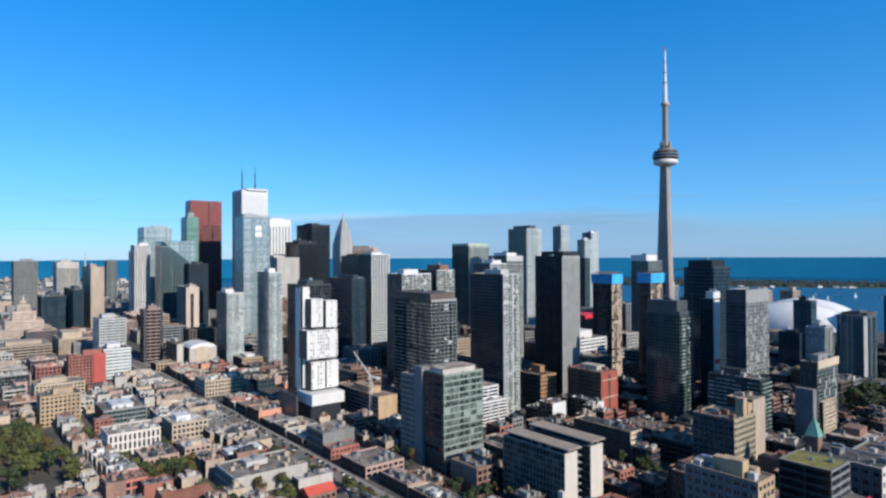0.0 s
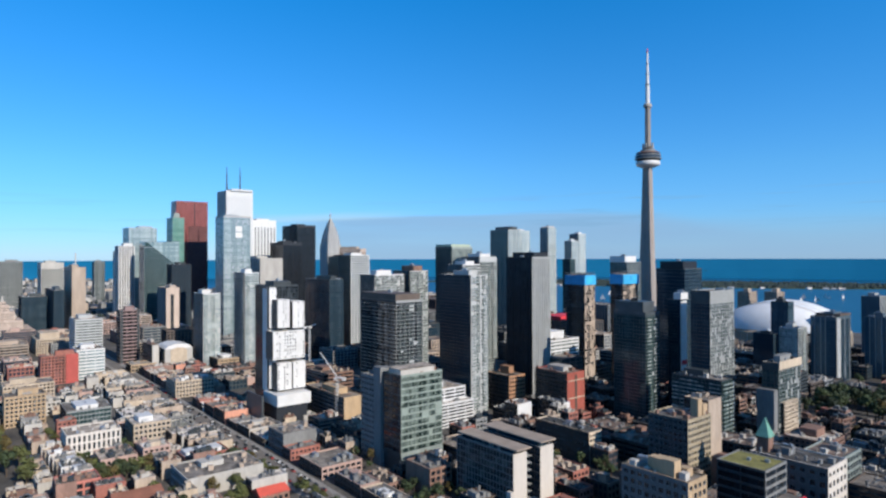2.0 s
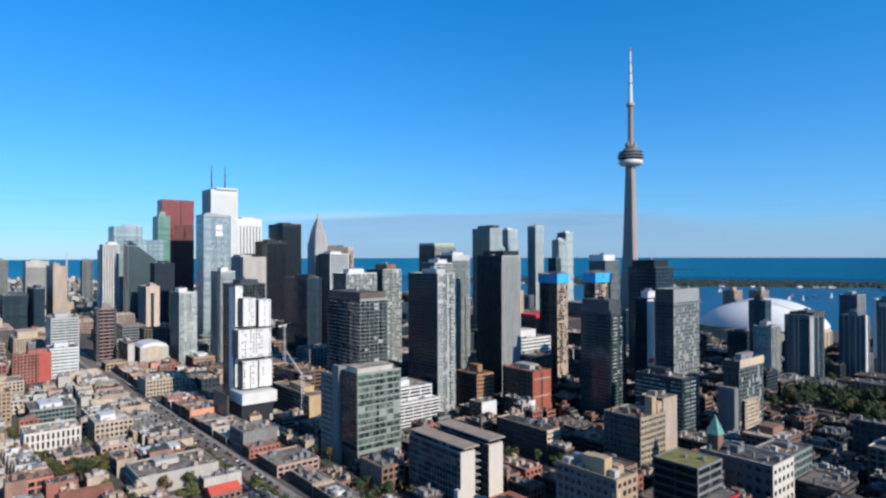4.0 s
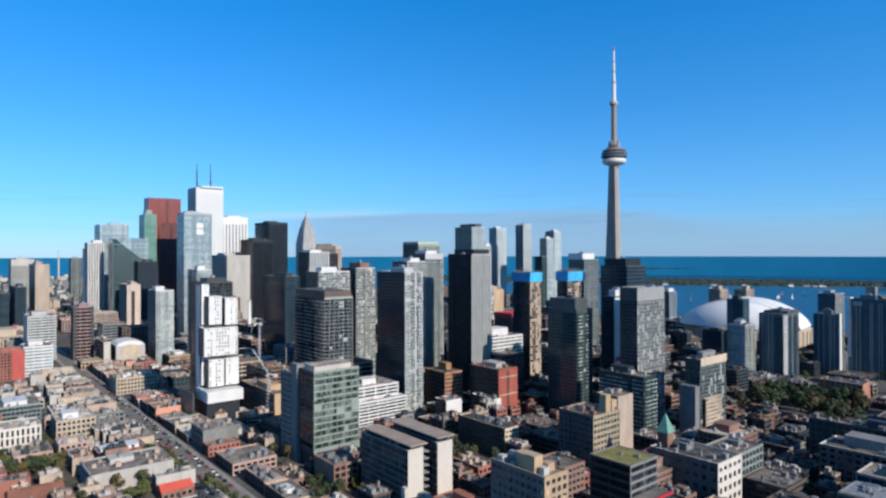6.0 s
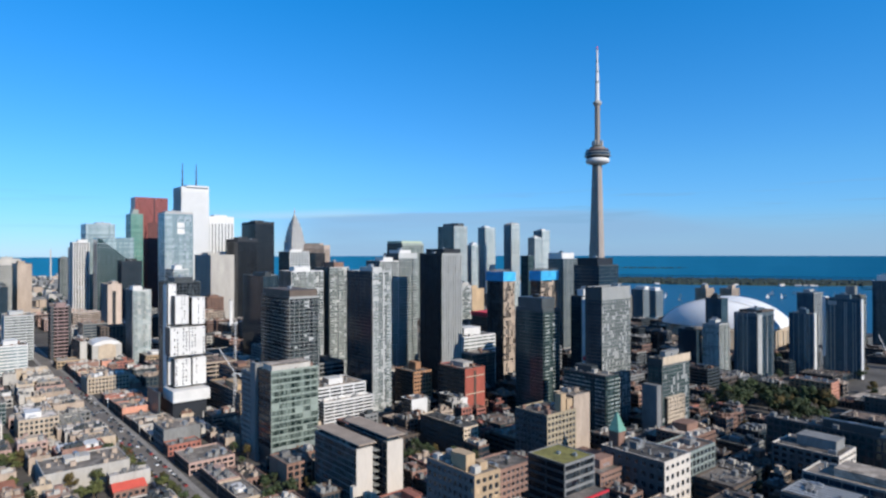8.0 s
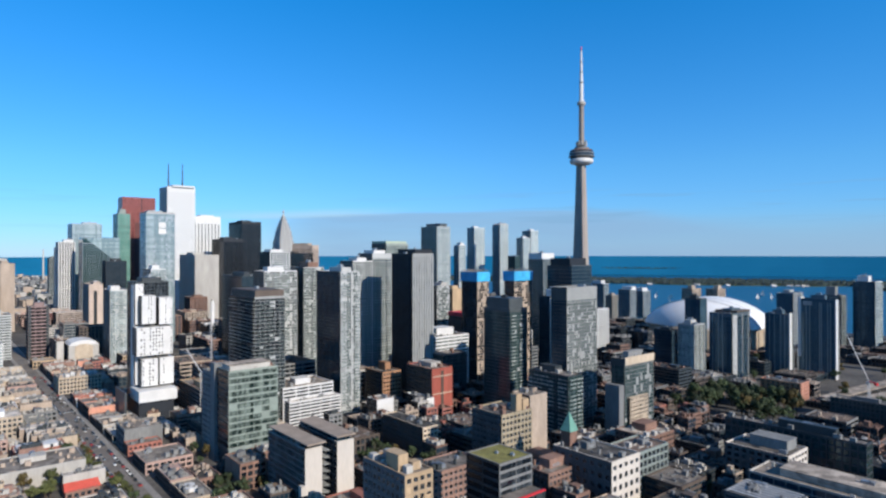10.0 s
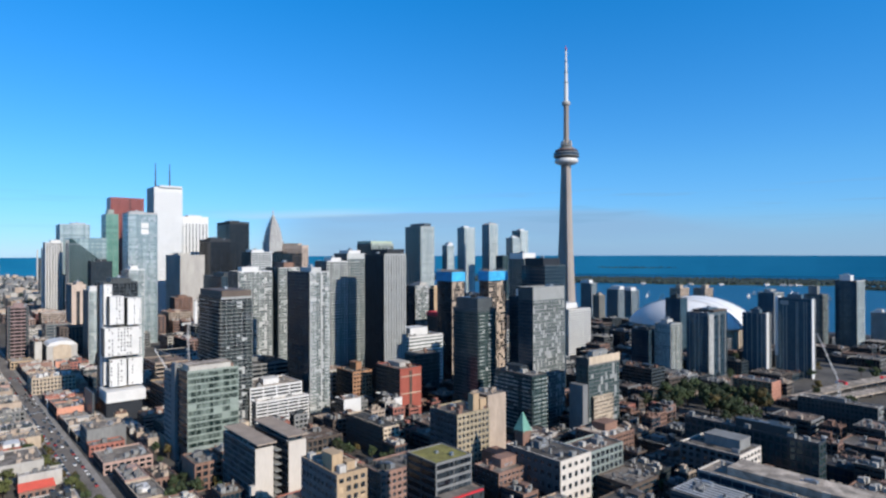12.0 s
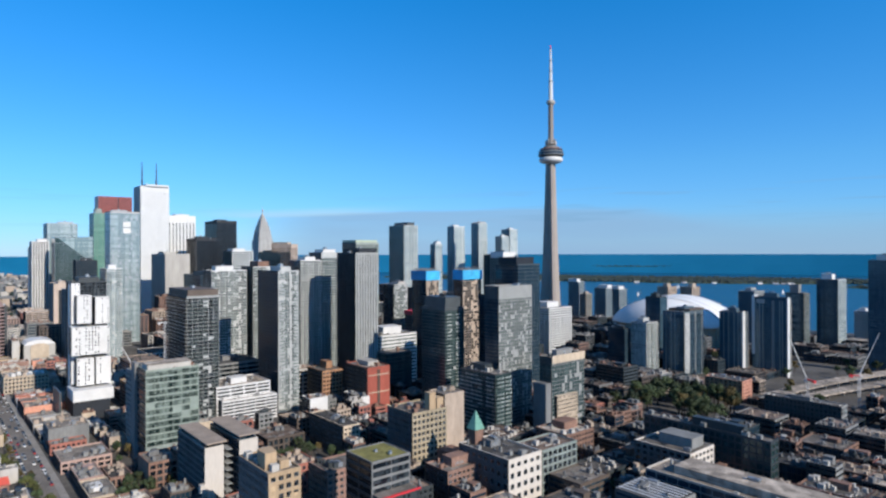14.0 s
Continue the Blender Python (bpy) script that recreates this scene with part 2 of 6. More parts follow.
YELLOWTARP = surface("yellow_awning", (0.68, 0.52, 0.05), 0.7, 0.12)
ROOF = roofing("grey_gravel_roof", (0.20, 0.174, 0.15))
ROOFTAN = roofing("tan_gravel_roof", (0.38, 0.317, 0.258))
ROOFPALE = roofing("pale_membrane_roof", (0.56, 0.50, 0.445))
ROOFMOSSY = roofing("greenish_gravel_roof", (0.34, 0.33, 0.27))
ROOFBROWN = roofing("brown_gravel_roof", (0.165, 0.118, 0.092), tint=0.35)
ROOFDARK = roofing("bitumen_roof", (0.085, 0.077, 0.07), tint=0.4)
MOSS = surface("sedum_roof", (0.20, 0.18, 0.05), 0.95, 0.4, 0.1, 2.0, 0.8)
TERRACOTTA = surface("brown_shingle_roof", (0.24, 0.10, 0.065), 0.9, 0.25)
BALLAST = surface("track_ballast", (0.07, 0.056, 0.047), 0.95, 0.35, 0.3, 1.5, 0.4)
ASPHALT = surface("asphalt", (0.215, 0.19, 0.168), 0.9, 0.3, 0.02, 0.6, 0.3)
SIDEWALK = surface("concrete_pavement", (0.24, 0.225, 0.21), 0.9, 0.2, 0.05, 0.6)
EARTH = surface("city_ground", (0.088, 0.08, 0.072), 0.95, 0.45, 0.01, 0.25, 0.4)
GRASS = surface("grass", (0.06, 0.085, 0.025), 0.95, 0.4, 0.03, 1.2, 0.6)
G_NAVY = glazing("navy_glass", (0.013, 0.032, 0.050), (0.06, 0.10, 0.125), 0.25, metal=0.15)
G_BLACK = glazing("black_curtain_glass", (0.008, 0.010, 0.013), (0.018, 0.022, 0.027), 0.2, rough=0.18)
G_DARK = glazing("dark_window_glass", (0.008, 0.012, 0.017), (0.07, 0.085, 0.095), 0.2, calm=0.8)
G_GREEN = glazing("green_tinted_glass", (0.012, 0.022, 0.02), (0.17, 0.205, 0.18), 0.5, calm=1.0)
G_SLAB = glazing("greenish_panel_glass", (0.010, 0.018, 0.019), (0.13, 0.155, 0.14), 0.3, cell=(2.6, 2.6, 3.5), spec=0.25, calm=0.7, mix=(0.6, 0.25, 0.15))
G_SLATE = glazing("slate_blue_glass", (0.04, 0.092, 0.13), (0.13, 0.215, 0.27), 0.3, metal=0.35)
G_TEAL = glazing("teal_glass", (0.024, 0.052, 0.055), (0.11, 0.165, 0.16), 0.3, metal=0.2)
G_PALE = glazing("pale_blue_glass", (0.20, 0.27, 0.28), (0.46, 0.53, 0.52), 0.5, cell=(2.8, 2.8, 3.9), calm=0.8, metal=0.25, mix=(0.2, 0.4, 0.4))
G_MINT = glazing("mint_glass", (0.09, 0.21, 0.175), (0.16, 0.32, 0.27), 0.5, cell=(3.0, 3.0, 3.9), calm=1.0, mix=(0.2, 0.4, 0.4))
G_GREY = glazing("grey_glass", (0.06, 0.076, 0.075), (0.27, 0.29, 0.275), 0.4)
G_RAIL = glazing("balcony_glass", (0.15, 0.185, 0.18), (0.42, 0.45, 0.43), 0.5, rough=0.25, calm=1.0)
G_BAND = glazing("balcony_band_glass", (0.12, 0.14, 0.13), (0.44, 0.46, 0.43), 0.5, rough=0.25, calm=1.0)
BARK = surface("bark", (0.09, 0.065, 0.045), 0.95, 0.3, 0.3, 4.0)
LEAF = surface("green_leaves", (0.040, 0.060, 0.022), 0.8, 0.35, 0.15, 1.5, 0, random_tint=0.4)
# bluer than LEAF: haze of the distance put into the colour
FARLEAF = surface("distant_woods", (0.022, 0.037, 0.033), 0.9, 0.3, 0.01, 0.05, 0)
# lighter copy of LEAF with sunlight put into the leaf colour
LEAFLIGHT = surface("yellow_green_leaves", (0.088, 0.098, 0.028), 0.8, 0.35, 0.15, 1.5, 0, random_tint=0.4)
LEAFGOLD = surface("turning_leaves", (0.095, 0.07, 0.02), 0.8, 0.35, 0.15, 1.5, 0, random_tint=0.4)


def make_water(name, gain):
    m, t, bsdf, N, link = nodes(name)
    co = N("ShaderNodeTexCoord")
    n = N("ShaderNodeTexNoise")
    n.inputs["Scale"].default_value, n.inputs["Detail"].default_value = 0.03, 8
    link(co.outputs["Object"], n.inputs["Vector"])
    n2 = N("ShaderNodeTexNoise")
    n2.inputs["Scale"].default_value, n2.inputs["Detail"].default_value = 0.0016, 5
    link(co.outputs["Object"], n2.inputs["Vector"])
    ramp = N("ShaderNodeValToRGB")
    ramp.color_ramp.elements[0].position, ramp.color_ramp.elements[1].position = 0.35, 0.65
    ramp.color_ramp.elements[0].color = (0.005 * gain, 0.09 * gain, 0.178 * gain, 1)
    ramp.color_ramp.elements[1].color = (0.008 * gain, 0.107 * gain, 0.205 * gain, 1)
    link(n2.outputs["Fac"], ramp.inputs[0])
    link(ramp.outputs[0], bsdf.inputs["Base Color"])
    bsdf.inputs["Roughness"].default_value = 0.35
    bsdf.inputs["Specular IOR Level"].default_value = 0.12
    bp = N("ShaderNodeBump")
    bp.inputs["Strength"].default_value, bp.inputs["Distance"].default_value = 0.6, 1.5
    link(n.outputs["Fac"], bp.inputs["Height"])
    link(bp.outputs[0], bsdf.inputs["Normal"])
    return m


TOWERCONC = surface("tower_concrete", (0.29, 0.25, 0.222), 0.85, 0.12, 0.02, 0.3, 0.15, streak=1)
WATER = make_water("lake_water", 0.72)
# brighter copy: the sunlight its tilted sheet loses is put into the colour
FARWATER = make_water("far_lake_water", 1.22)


# ---------------------------------------------------------------- mesh helpers
class Geo:
    """Collects faces for one mesh."""

    def __init__(self):
        self.v, self.f, self.m, self.smooth = [], [], [], False

    def add(self, pts, faces, mat=0):
        n = len(self.v)
        self.v += pts
        self.f += [tuple(n + i for i in q) for q in faces]
        self.m += [mat] * len(faces)

    def box(self, x0, x1, y0, y1, z0, z1, mat=0):
        if x1 < x0: x0, x1 = x1, x0
        if y1 < y0: y0, y1 = y1, y0
        self.add([(x0, y0, z0), (x1, y0, z0), (x1, y1, z0), (x0, y1, z0), (x0, y0, z1), (x1, y0, z1), (x1, y1, z1), (x0, y1, z1)],
                 [(3, 2, 1, 0), (4, 5, 6, 7), (0, 1, 5, 4), (1, 2, 6, 5), (2, 3, 7, 6), (3, 0, 4, 7)], mat)

    def prism(self, poly, z0, z1, top=1.0, mat=0):
        """Closed prism over a polygon (counter-clockwise); top scales the upper outline."""
        n = len(poly)
        pts = [(x, y, z0) for x, y in poly] + [(x * top, y * top, z1) for x, y in poly]
        self.add(pts, [tuple(range(n - 1, -1, -1)), tuple(range(n, 2 * n))] + [(i, (i + 1) % n, n + (i + 1) % n, n + i) for i in range(n)], mat)

    def lathe(self, rings, n=32, cx=0.0, cy=0.0, mat=0):
        """Closed body of revolution through (radius, z) rings."""
        pts = [(cx + r * math.cos(2 * math.pi * i / n), cy + r * math.sin(2 * math.pi * i / n), z) for r, z in rings for i in range(n)]
        faces = [(k * n + i, k * n + (i + 1) % n, (k + 1) * n + (i + 1) % n, (k + 1) * n + i) for k in range(len(rings) - 1) for i in range(n)]
        faces += [tuple(range(n - 1, -1, -1)), tuple(range((len(rings) - 1) * n, len(rings) * n))]
        self.add(pts, faces, mat)

    def beam(self, a, b, r, n=4, mat=0):
        """A straight bar from a to b."""
        a, b = Vector(a), Vector(b)
        q = (b - a).to_track_quat("Z", "Y").to_matrix()
        ring = [q @ Vector((r * math.cos(2 * math.pi * (i + 0.5) / n), r * math.sin(2 * math.pi * (i + 0.5) / n), 0)) for i in range(n)]
        pts = [tuple(a + p) for p in ring] + [tuple(b + p) for p in ring]
        self.add(pts, [tuple(range(n - 1, -1, -1)), tuple(range(n, 2 * n))] + [(i, (i + 1) % n, n + (i + 1) % n, n + i) for i in range(n)], mat)

    def mesh(self, name, *mats):
        me = bpy.data.meshes.new(name)
        me.from_pydata(self.v, [], self.f)
        for m in mats:
            me.materials.append(m)
        if len(mats) > 1:
            me.polygons.foreach_set("material_index", self.m)
        if self.smooth:
            me.polygons.foreach_set("use_smooth", [True] * len(self.f))
        me.update()
        return me


def part(name, geo, material, parent, label="", kind=""):
    mats = material if isinstance(material, tuple) else (material,)
    ob = new(name, geo if isinstance(geo, bpy.types.Mesh) else geo.mesh(name, *mats))
    ob.parent = parent
    return tagged(ob, label, "", "", kind)


def thing(name, label, category, x, y, z, group="", turn=0.0):
    ob = new(name)
    ob.empty_display_size = 2
    ob.matrix_basis = pose(x, y, z, 0, 0, turn)
    return tagged(ob, label, category, group)


def ground_z(y):
    """The city falls gently towards the lake."""
    return 17.0 if y < 400 else 17.0 - 0.02 * (y - 400) if y < 1400 else -3.0


FACES = {  # outward normal and direction along the face, for the half sizes a, b
    "N": ((0, -1), (1, 0)), "S": ((0, 1), (-1, 0)), "W": ((1, 0), (0, 1)), "E": ((-1, 0), (0, -1))}


def face_len(f, w, d):
    return w if f in "NS" else d


def fbox(g, f, w, d, s0, s1, n0, n1, z0, z1, mat=0):
    """A box on face f of a w x d block centred on the origin: s along the face from its middle, n outwards from its plane."""
    (nx, ny), (ux, uy) = FACES[f]
    r = (d if f in "NS" else w) / 2
    xs = [ux * s + nx * (r + n) for s in (s0, s1) for n in (n0, n1)]
    ys = [uy * s + ny * (r + n) for s in (s0, s1) for n in (n0, n1)]
    g.box(min(xs), max(xs), min(ys), max(ys), z0, z1, mat)


UNIT_MESHES = []


def roof_unit_mesh(k):
    """Rooftop air handlers in four sizes: casing, fan cowl and skid."""
    if not UNIT_MESHES:
        for a, b, h in ((2.4, 1.8, 1.5), (4.2, 2.2, 2.1), (1.4, 1.4, 1.1), (6.0, 2.6, 2.4)):
            g = Geo()
            g.box(-a / 2, a / 2, -b / 2, b / 2, 0.25, h)
            g.box(-a / 2 + .1, a / 2 - .1, -b / 2 + .2, -b / 2 + .4, 0, .25)
            g.box(-a / 2 + .1, a / 2 - .1, b / 2 - .4, b / 2 - .2, 0, .25)
            g.lathe([(b * .32, h), (b * .32, h + .35), (b * .25, h + .35)], 10, a * .2, 0)
            UNIT_MESHES.append(g.mesh("roof_unit", STEEL))
    return UNIT_MESHES[k % 4]


def grid_plate(g, seen, cols, rows, at, depth, pane=None, pick=None, mat=0):
    """A plate of columns and rows (start, end, open): solid cells are faces, open ones get reveals of that depth and, if asked, a pane.
    at(s, n, z) gives a place; corners are shared, so that the plate is one piece."""
    def vert(s_, n_, z_):
        p = at(s_, n_, z_)
        key = (round(p[0], 3), round(p[1], 3), round(p[2], 3))
        if key not in seen:
            seen[key] = len(g.v)
            g.v.append(p)
        return seen[key]
    for s0, s1, so in cols:
        for z0, z1, zo in rows:
            q = [vert(s0, 0, z0), vert(s1, 0, z0), vert(s1, 0, z1), vert(s0, 0, z1)]
            if so and zo and (pick is None or pick()):
                r = [vert(s0, -depth, z0), vert(s1, -depth, z0), vert(s1, -depth, z1), vert(s0, -depth, z1)]
                for i in range(4):
                    g.f.append((q[i], q[(i + 1) % 4], r[(i + 1) % 4], r[i]))
                    g.m.append(mat)
                if pane is not None:
                    g.f.append(tuple(r))
                    g.m.append(pane)
            else:
                g.f.append(tuple(q))
                g.m.append(mat)


WINDOW_MESHES = {}


def window_mesh(f, ww, wh, pane, frame_mat):
    """A two-light window: frame with a centre mullion, panes set back in it."""
    key = (f, round(ww, 2), round(wh, 2), pane.name, frame_mat.name)
    if key not in WINDOW_MESHES:
        g = Geo()
        t = 0.08
        (nx, ny), (ux, uy) = FACES[f]
        a, b = ww / 2, t / 2
        grid_plate(g, {}, [(-a, t - a, 0), (t - a, -b, 1), (-b, b, 0), (b, a - t, 1), (a - t, a, 0)], [(0, t, 0), (t, wh - t, 1), (wh - t, wh, 0)],
                   lambda s_, n_, z_: (ux * s_ + nx * n_, uy * s_ + ny * n_, z_), 0.07, 1)
        WINDOW_MESHES[key] = g.mesh("window", frame_mat, pane)
    return WINDOW_MESHES[key]


GRID = -9.5          # degrees by which the street grid is turned against the axes
GC, GS = math.cos(radians(GRID)), math.sin(radians(GRID))


def to_grid(x, y):
    """World to street grid, both pivoting on (-300, 300)."""
    a, b = x + 300, y - 300
    return -300 + a * GC + b * GS, 300 - a * GS + b * GC


def to_world(u, v):
    a, b = u + 300, v - 300
    return -300 + a * GC - b * GS, 300 + a * GS + b * GC


def grid_box(x0, x1, y0, y1):
    """A box of the same size round the same middle, along the grid."""
    u, v = to_grid((x0 + x1) / 2, (y0 + y1) / 2)
    a, b = (x1 - x0) / 2, (y1 - y0) / 2
    return u - a, u + a, v - b, v + b


FOOTPRINTS = []
PLAN = {}


def centre(ob):
    """Middle of a block as it would stand unturned on its corner; its details are given against this."""
    return PLAN[ob.name]


def building(name, label, x, y, z, w, d, wall=CONCRETE, glass=G_DARK, fh=3.5, bh=1.2, bp=0.3, pitch=3.2, pw=1.0, pp=0.35,
             base=None, balcony=(), rail=None, slab_mat=None, spots=0.0, spot_mat=None, spot_faces="W", roof=ROOF, parapet=0.9, house=(0.4, 0.5, 5.0), house_mat=None,
             units=3, single=False, category="tower", blank=(), group="", seed=None, top_band=0.0, nwall=None, lite=False, wglass=None, spin=0.0):
    """A flat-roofed block; x, y is its corner towards +x and -y, z the height of its roof. Glass core, proud floor bands and piers,
    optional balconies and infill panels, roof with parapet, plant house and air handlers."""
    rnd = random.Random(seed if seed is not None else int(abs(x * 31 + y * 17)))
    z0 = ground_z(y) if base is None else base
    h = z - z0
    u, v = to_grid(x, y)
    FOOTPRINTS.append((u - w, u, v, v + d))
    top = thing(name, label, category, *to_world(u - w / 2, v + d / 2), z0, group, GRID + spin)
    PLAN[top.name] = Vector((x - w / 2, y + d / 2, z0))
    if not lite:
        g = Geo()
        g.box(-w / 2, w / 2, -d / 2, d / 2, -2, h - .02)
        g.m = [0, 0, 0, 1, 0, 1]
        # wglass is mostly paler: sunlight on the west side put into the glass
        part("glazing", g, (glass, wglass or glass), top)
    floors = max(1, round(h / fh))
    fh = h / floors
    g = Geo()
    bal = Geo()
    rails = Geo()
    sp = Geo()
    wins = []
    p = max(bp, pp)
    top_z = h + max(parapet, 0.15)
    rows, zz = [], -2.0
    for k in range(floors):
        lo, hi = k * fh + bh * .65, (k + 1) * fh - bh * .35
        if k == floors - 1:
            hi = h - max(bh * .6, top_band)
        elif top_band:
            hi = min(hi, h - top_band)
        if hi - lo < .3:
            continue
        rows += [(zz, lo, 0), (lo, hi, 1)]
        zz = hi
    rows.append((zz, top_z, 0))
    seen = {}
    for f in "NSWE":
        ln = face_len(f, w, d)
        (nx, ny), (ux, uy) = FACES[f]
        r = (d if f in "NS" else w) / 2 + p
        bays = max(1, round(ln / pitch))
        if f in "SE":
            bays = 1
        step = ln / bays
        cols, s = [], -ln / 2 - p
        for j in range(bays):
            a, b = -ln / 2 + j * step + pw / 2, -ln / 2 + (j + 1) * step - pw / 2
            cols += [(s, a, 0), (a, b, 0 if f in blank else 1)]
            s = b
        cols.append((s, ln / 2 + p, 0))
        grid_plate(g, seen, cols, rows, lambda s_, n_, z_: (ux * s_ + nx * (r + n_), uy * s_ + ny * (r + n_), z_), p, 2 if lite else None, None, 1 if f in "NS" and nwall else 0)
        if f in balcony and h > 12:
            runs = []
            s = -ln / 2 + 0.4
            while s < ln / 2 - 2.5:
                q = rnd.uniform(4.0, 8.5)
                runs.append((s, min(s + q, ln / 2 - .3)))
                s += q + rnd.choice((0.3, 0.3, 1.8, 3.2, 4.6))
            for k in range(2, floors):
                if k * fh > h - top_band - 1:
                    break
                for a, b in runs:
                    if rnd.random() < 0.1:
                        continue
                    fbox(bal, f, w, d, a, b, p + .002, 1.75, k * fh - .16, k * fh + .12)
                    fbox(rails, f, w, d, a + .05, b - .05, 1.64, 1.72, k * fh + .125, k * fh + 1.2)
        if spots and f in spot_faces:
            dense = [spots * rnd.choice((.25, .6, 1.3, 2.0)) for _ in range(bays)]
            for k in range(1, floors):
                if (k + 1) * fh > h - top_band:
                    break
                for j in range(bays):
                    if rnd.random() < dense[j]:
                        s = -ln / 2 + j * step
                        fbox(sp, f, w, d, s + .05, s + step * rnd.choice((.55, .95, .95)), .01, p + .08, k * fh + bh * .5, (k + 1) * fh - bh * .2)
        if single and f in "NW" and f not in blank:
            for lo, hi, op in rows:
                if op:
                    for j in range(bays):
                        wins.append((f, -ln / 2 + (j + .5) * step, lo, step - pw, hi - lo))
    # coping: top of the parapet and its inner side
    ox_, oy_, ix, iy = w / 2 + p, d / 2 + p, w / 2 - .25, d / 2 - .25
    n = len(g.v)
    g.v += [(-ox_, -oy_, top_z + .03), (ox_, -oy_, top_z + .03), (ox_, oy_, top_z + .03), (-ox_, oy_, top_z + .03),
            (-ix, -iy, top_z + .03), (ix, -iy, top_z + .03), (ix, iy, top_z + .03), (-ix, iy, top_z + .03),
            (-ix, -iy, h - .01), (ix, -iy, h - .01), (ix, iy, h - .01), (-ix, iy, h - .01)]
    for i in range(4):
        j = (i + 1) % 4
        g.f += [(n + i, n + j, n + 4 + j, n + 4 + i), (n + 4 + i, n + 4 + j, n + 8 + j, n + 8 + i)]
        g.m += [0, 0]
    # nwall is mostly darker: shade of the north side put into the colour
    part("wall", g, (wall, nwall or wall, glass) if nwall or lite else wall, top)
    if bal.f:
        part("balcony_tier", bal, slab_mat or wall, top, kind="stuff")
        part("balcony_railing", rails, rail or G_RAIL, top, kind="stuff")
    if sp.f:
        part("panel_cladding", sp, spot_mat or SILVER, top, kind="stuff")
    wins.sort(key=lambda q: -q[2])
    for f, s, zz, ww, wh in wins[:110]:
        if ww < .4 or wh < .4:
            continue
        (nx, ny), (ux, uy) = FACES[f]
        r = (d if f in "NS" else w) / 2 + .14
        o = part("window", window_mesh(f, ww, wh, glass, wall if wall in (WHITE, PALE) else STEEL), None, top)
        o.location = (ux * s + nx * r, uy * s + ny * r, zz)
    # roof
    g = Geo()
    g.box(-w / 2 + .3, w / 2 - .3, -d / 2 + .3, d / 2 - .3, h - .015, h + .12)
    part("roof", g, roof, top)
    if house:
        a, b, hh = house
        ox, oy = rnd.uniform(-.15, .15) * w, rnd.uniform(-.15, .15) * d
        g = Geo()
        g.box(ox - w * a / 2, ox + w * a / 2, oy - d * b / 2, oy + d * b / 2, h + .12, h + hh)
        g.box(ox - w * a / 2 - .25, ox + w * a / 2 + .25, oy - d * b / 2 - .25, oy + d * b / 2 + .25, h + hh, h + hh + .3)
        ph = part("plant_house", g, house_mat or wall, top)
        g = Geo()
        for i in range(4):
            zz = h + .8 + i * .45
            g.box(ox + w * a / 2 + .01, ox + w * a / 2 + .12, oy - d * b * .3, oy + d * b * .2, zz, zz + .25)
        if single:
            part("louvre", g, STEEL, ph)
    if lite or (category == "building" and house is not False):
        # hatches, ducts, vents and chimneys in one heap
        g = Geo()
        for i in range(rnd.randrange(8, 18) if w * d < 260 else rnd.randrange(14, 32) if lite else rnd.randrange(10, 22)):
            a, b, hh = rnd.choice(((.9, .9, .8), (2.2, 1.2, 1.1), (.5, .5, 1.6), (3.5, .6, .6), (1.6, 2.4, 2.3), (.7, .7, 1.2), (5.0, .5, .5), (2.8, 3.2, 2.9), (1.1, 1.1, 3.0)))
            if rnd.random() < .5:
                a, b = b, a
            sx, sy = rnd.uniform(-.5, .5) * max(0, w - a - 1), rnd.uniform(-.5, .5) * max(0, d - b - 1)
            g.box(sx - a / 2, sx + a / 2, sy - b / 2, sy + b / 2, h + .1, h + .12 + hh)
        part("roof_clutter", g, rnd.choice((GREYSTONE, CONCRETE, BEIGE, PALE, BRICK, CHARCOAL)), top, "vents, ducts and hatches", "stuff")
        units = 0 if lite else units
    for i in range(units):
        o = part("roof_unit", roof_unit_mesh(rnd.randrange(4)), None, top)
        sx, sy = rnd.uniform(-.5, .5) * max(0, w - 6), rnd.uniform(-.5, .5) * max(0, d - 5)
        if house and abs(sx - ox) < w * a / 2 + 2 and abs(sy - oy) < d * b / 2 + 1.5:
            sx = ox
            sy = oy
            o.location = (sx, sy, h + hh + .3)
        else:
            o.location = (sx, sy, h + .12)
    return top

# ---------------------------------------------------------------- facade types
CURTAIN = dict(fh=3.9, bh=0.42, bp=0.10, pitch=2.8, pw=0.2, pp=0.16)
PUNCHED = dict(fh=3.7, bh=1.5, bp=0.35, pitch=3.3, pw=1.2, pp=0.38)
RIBBON = dict(fh=3.6, bh=1.7, bp=0.35, pitch=9.0, pw=0.5, pp=0.33)
RIBBED = dict(fh=3.9, bh=0.8, bp=0.15, pitch=2.8, pw=0.8, pp=0.6)
CONDO = dict(fh=3.0, bh=0.45, bp=0.15, pitch=3.0, pw=0.3, pp=0.2)
LOFT = dict(fh=4.4, bh=1.2, bp=0.3, pitch=4.2, pw=1.0, pp=0.4)

# ---------------------------------------------------------------- ground, lake, distance
def profile_sheet(name, material, label, xs, line, category="ground"):
    """One sheet: a profile of (y, z) swept along x."""
    g = Geo()
    pts = [(x, y, z) for y, z in line for x in xs]
    n = len(xs)
    g.add(pts, [(k * n + i, k * n + i + 1, (k + 1) * n + i + 1, (k + 1) * n + i) for k in range(len(line) - 1) for i in range(n - 1)])
    ob = new(name, g.mesh(name, material))
    return tagged(ob, label, category, "", "structure")


XS = [-4700, -3000, -2000, -1200, -600, 0, 600, 1500, 3000, 4500]
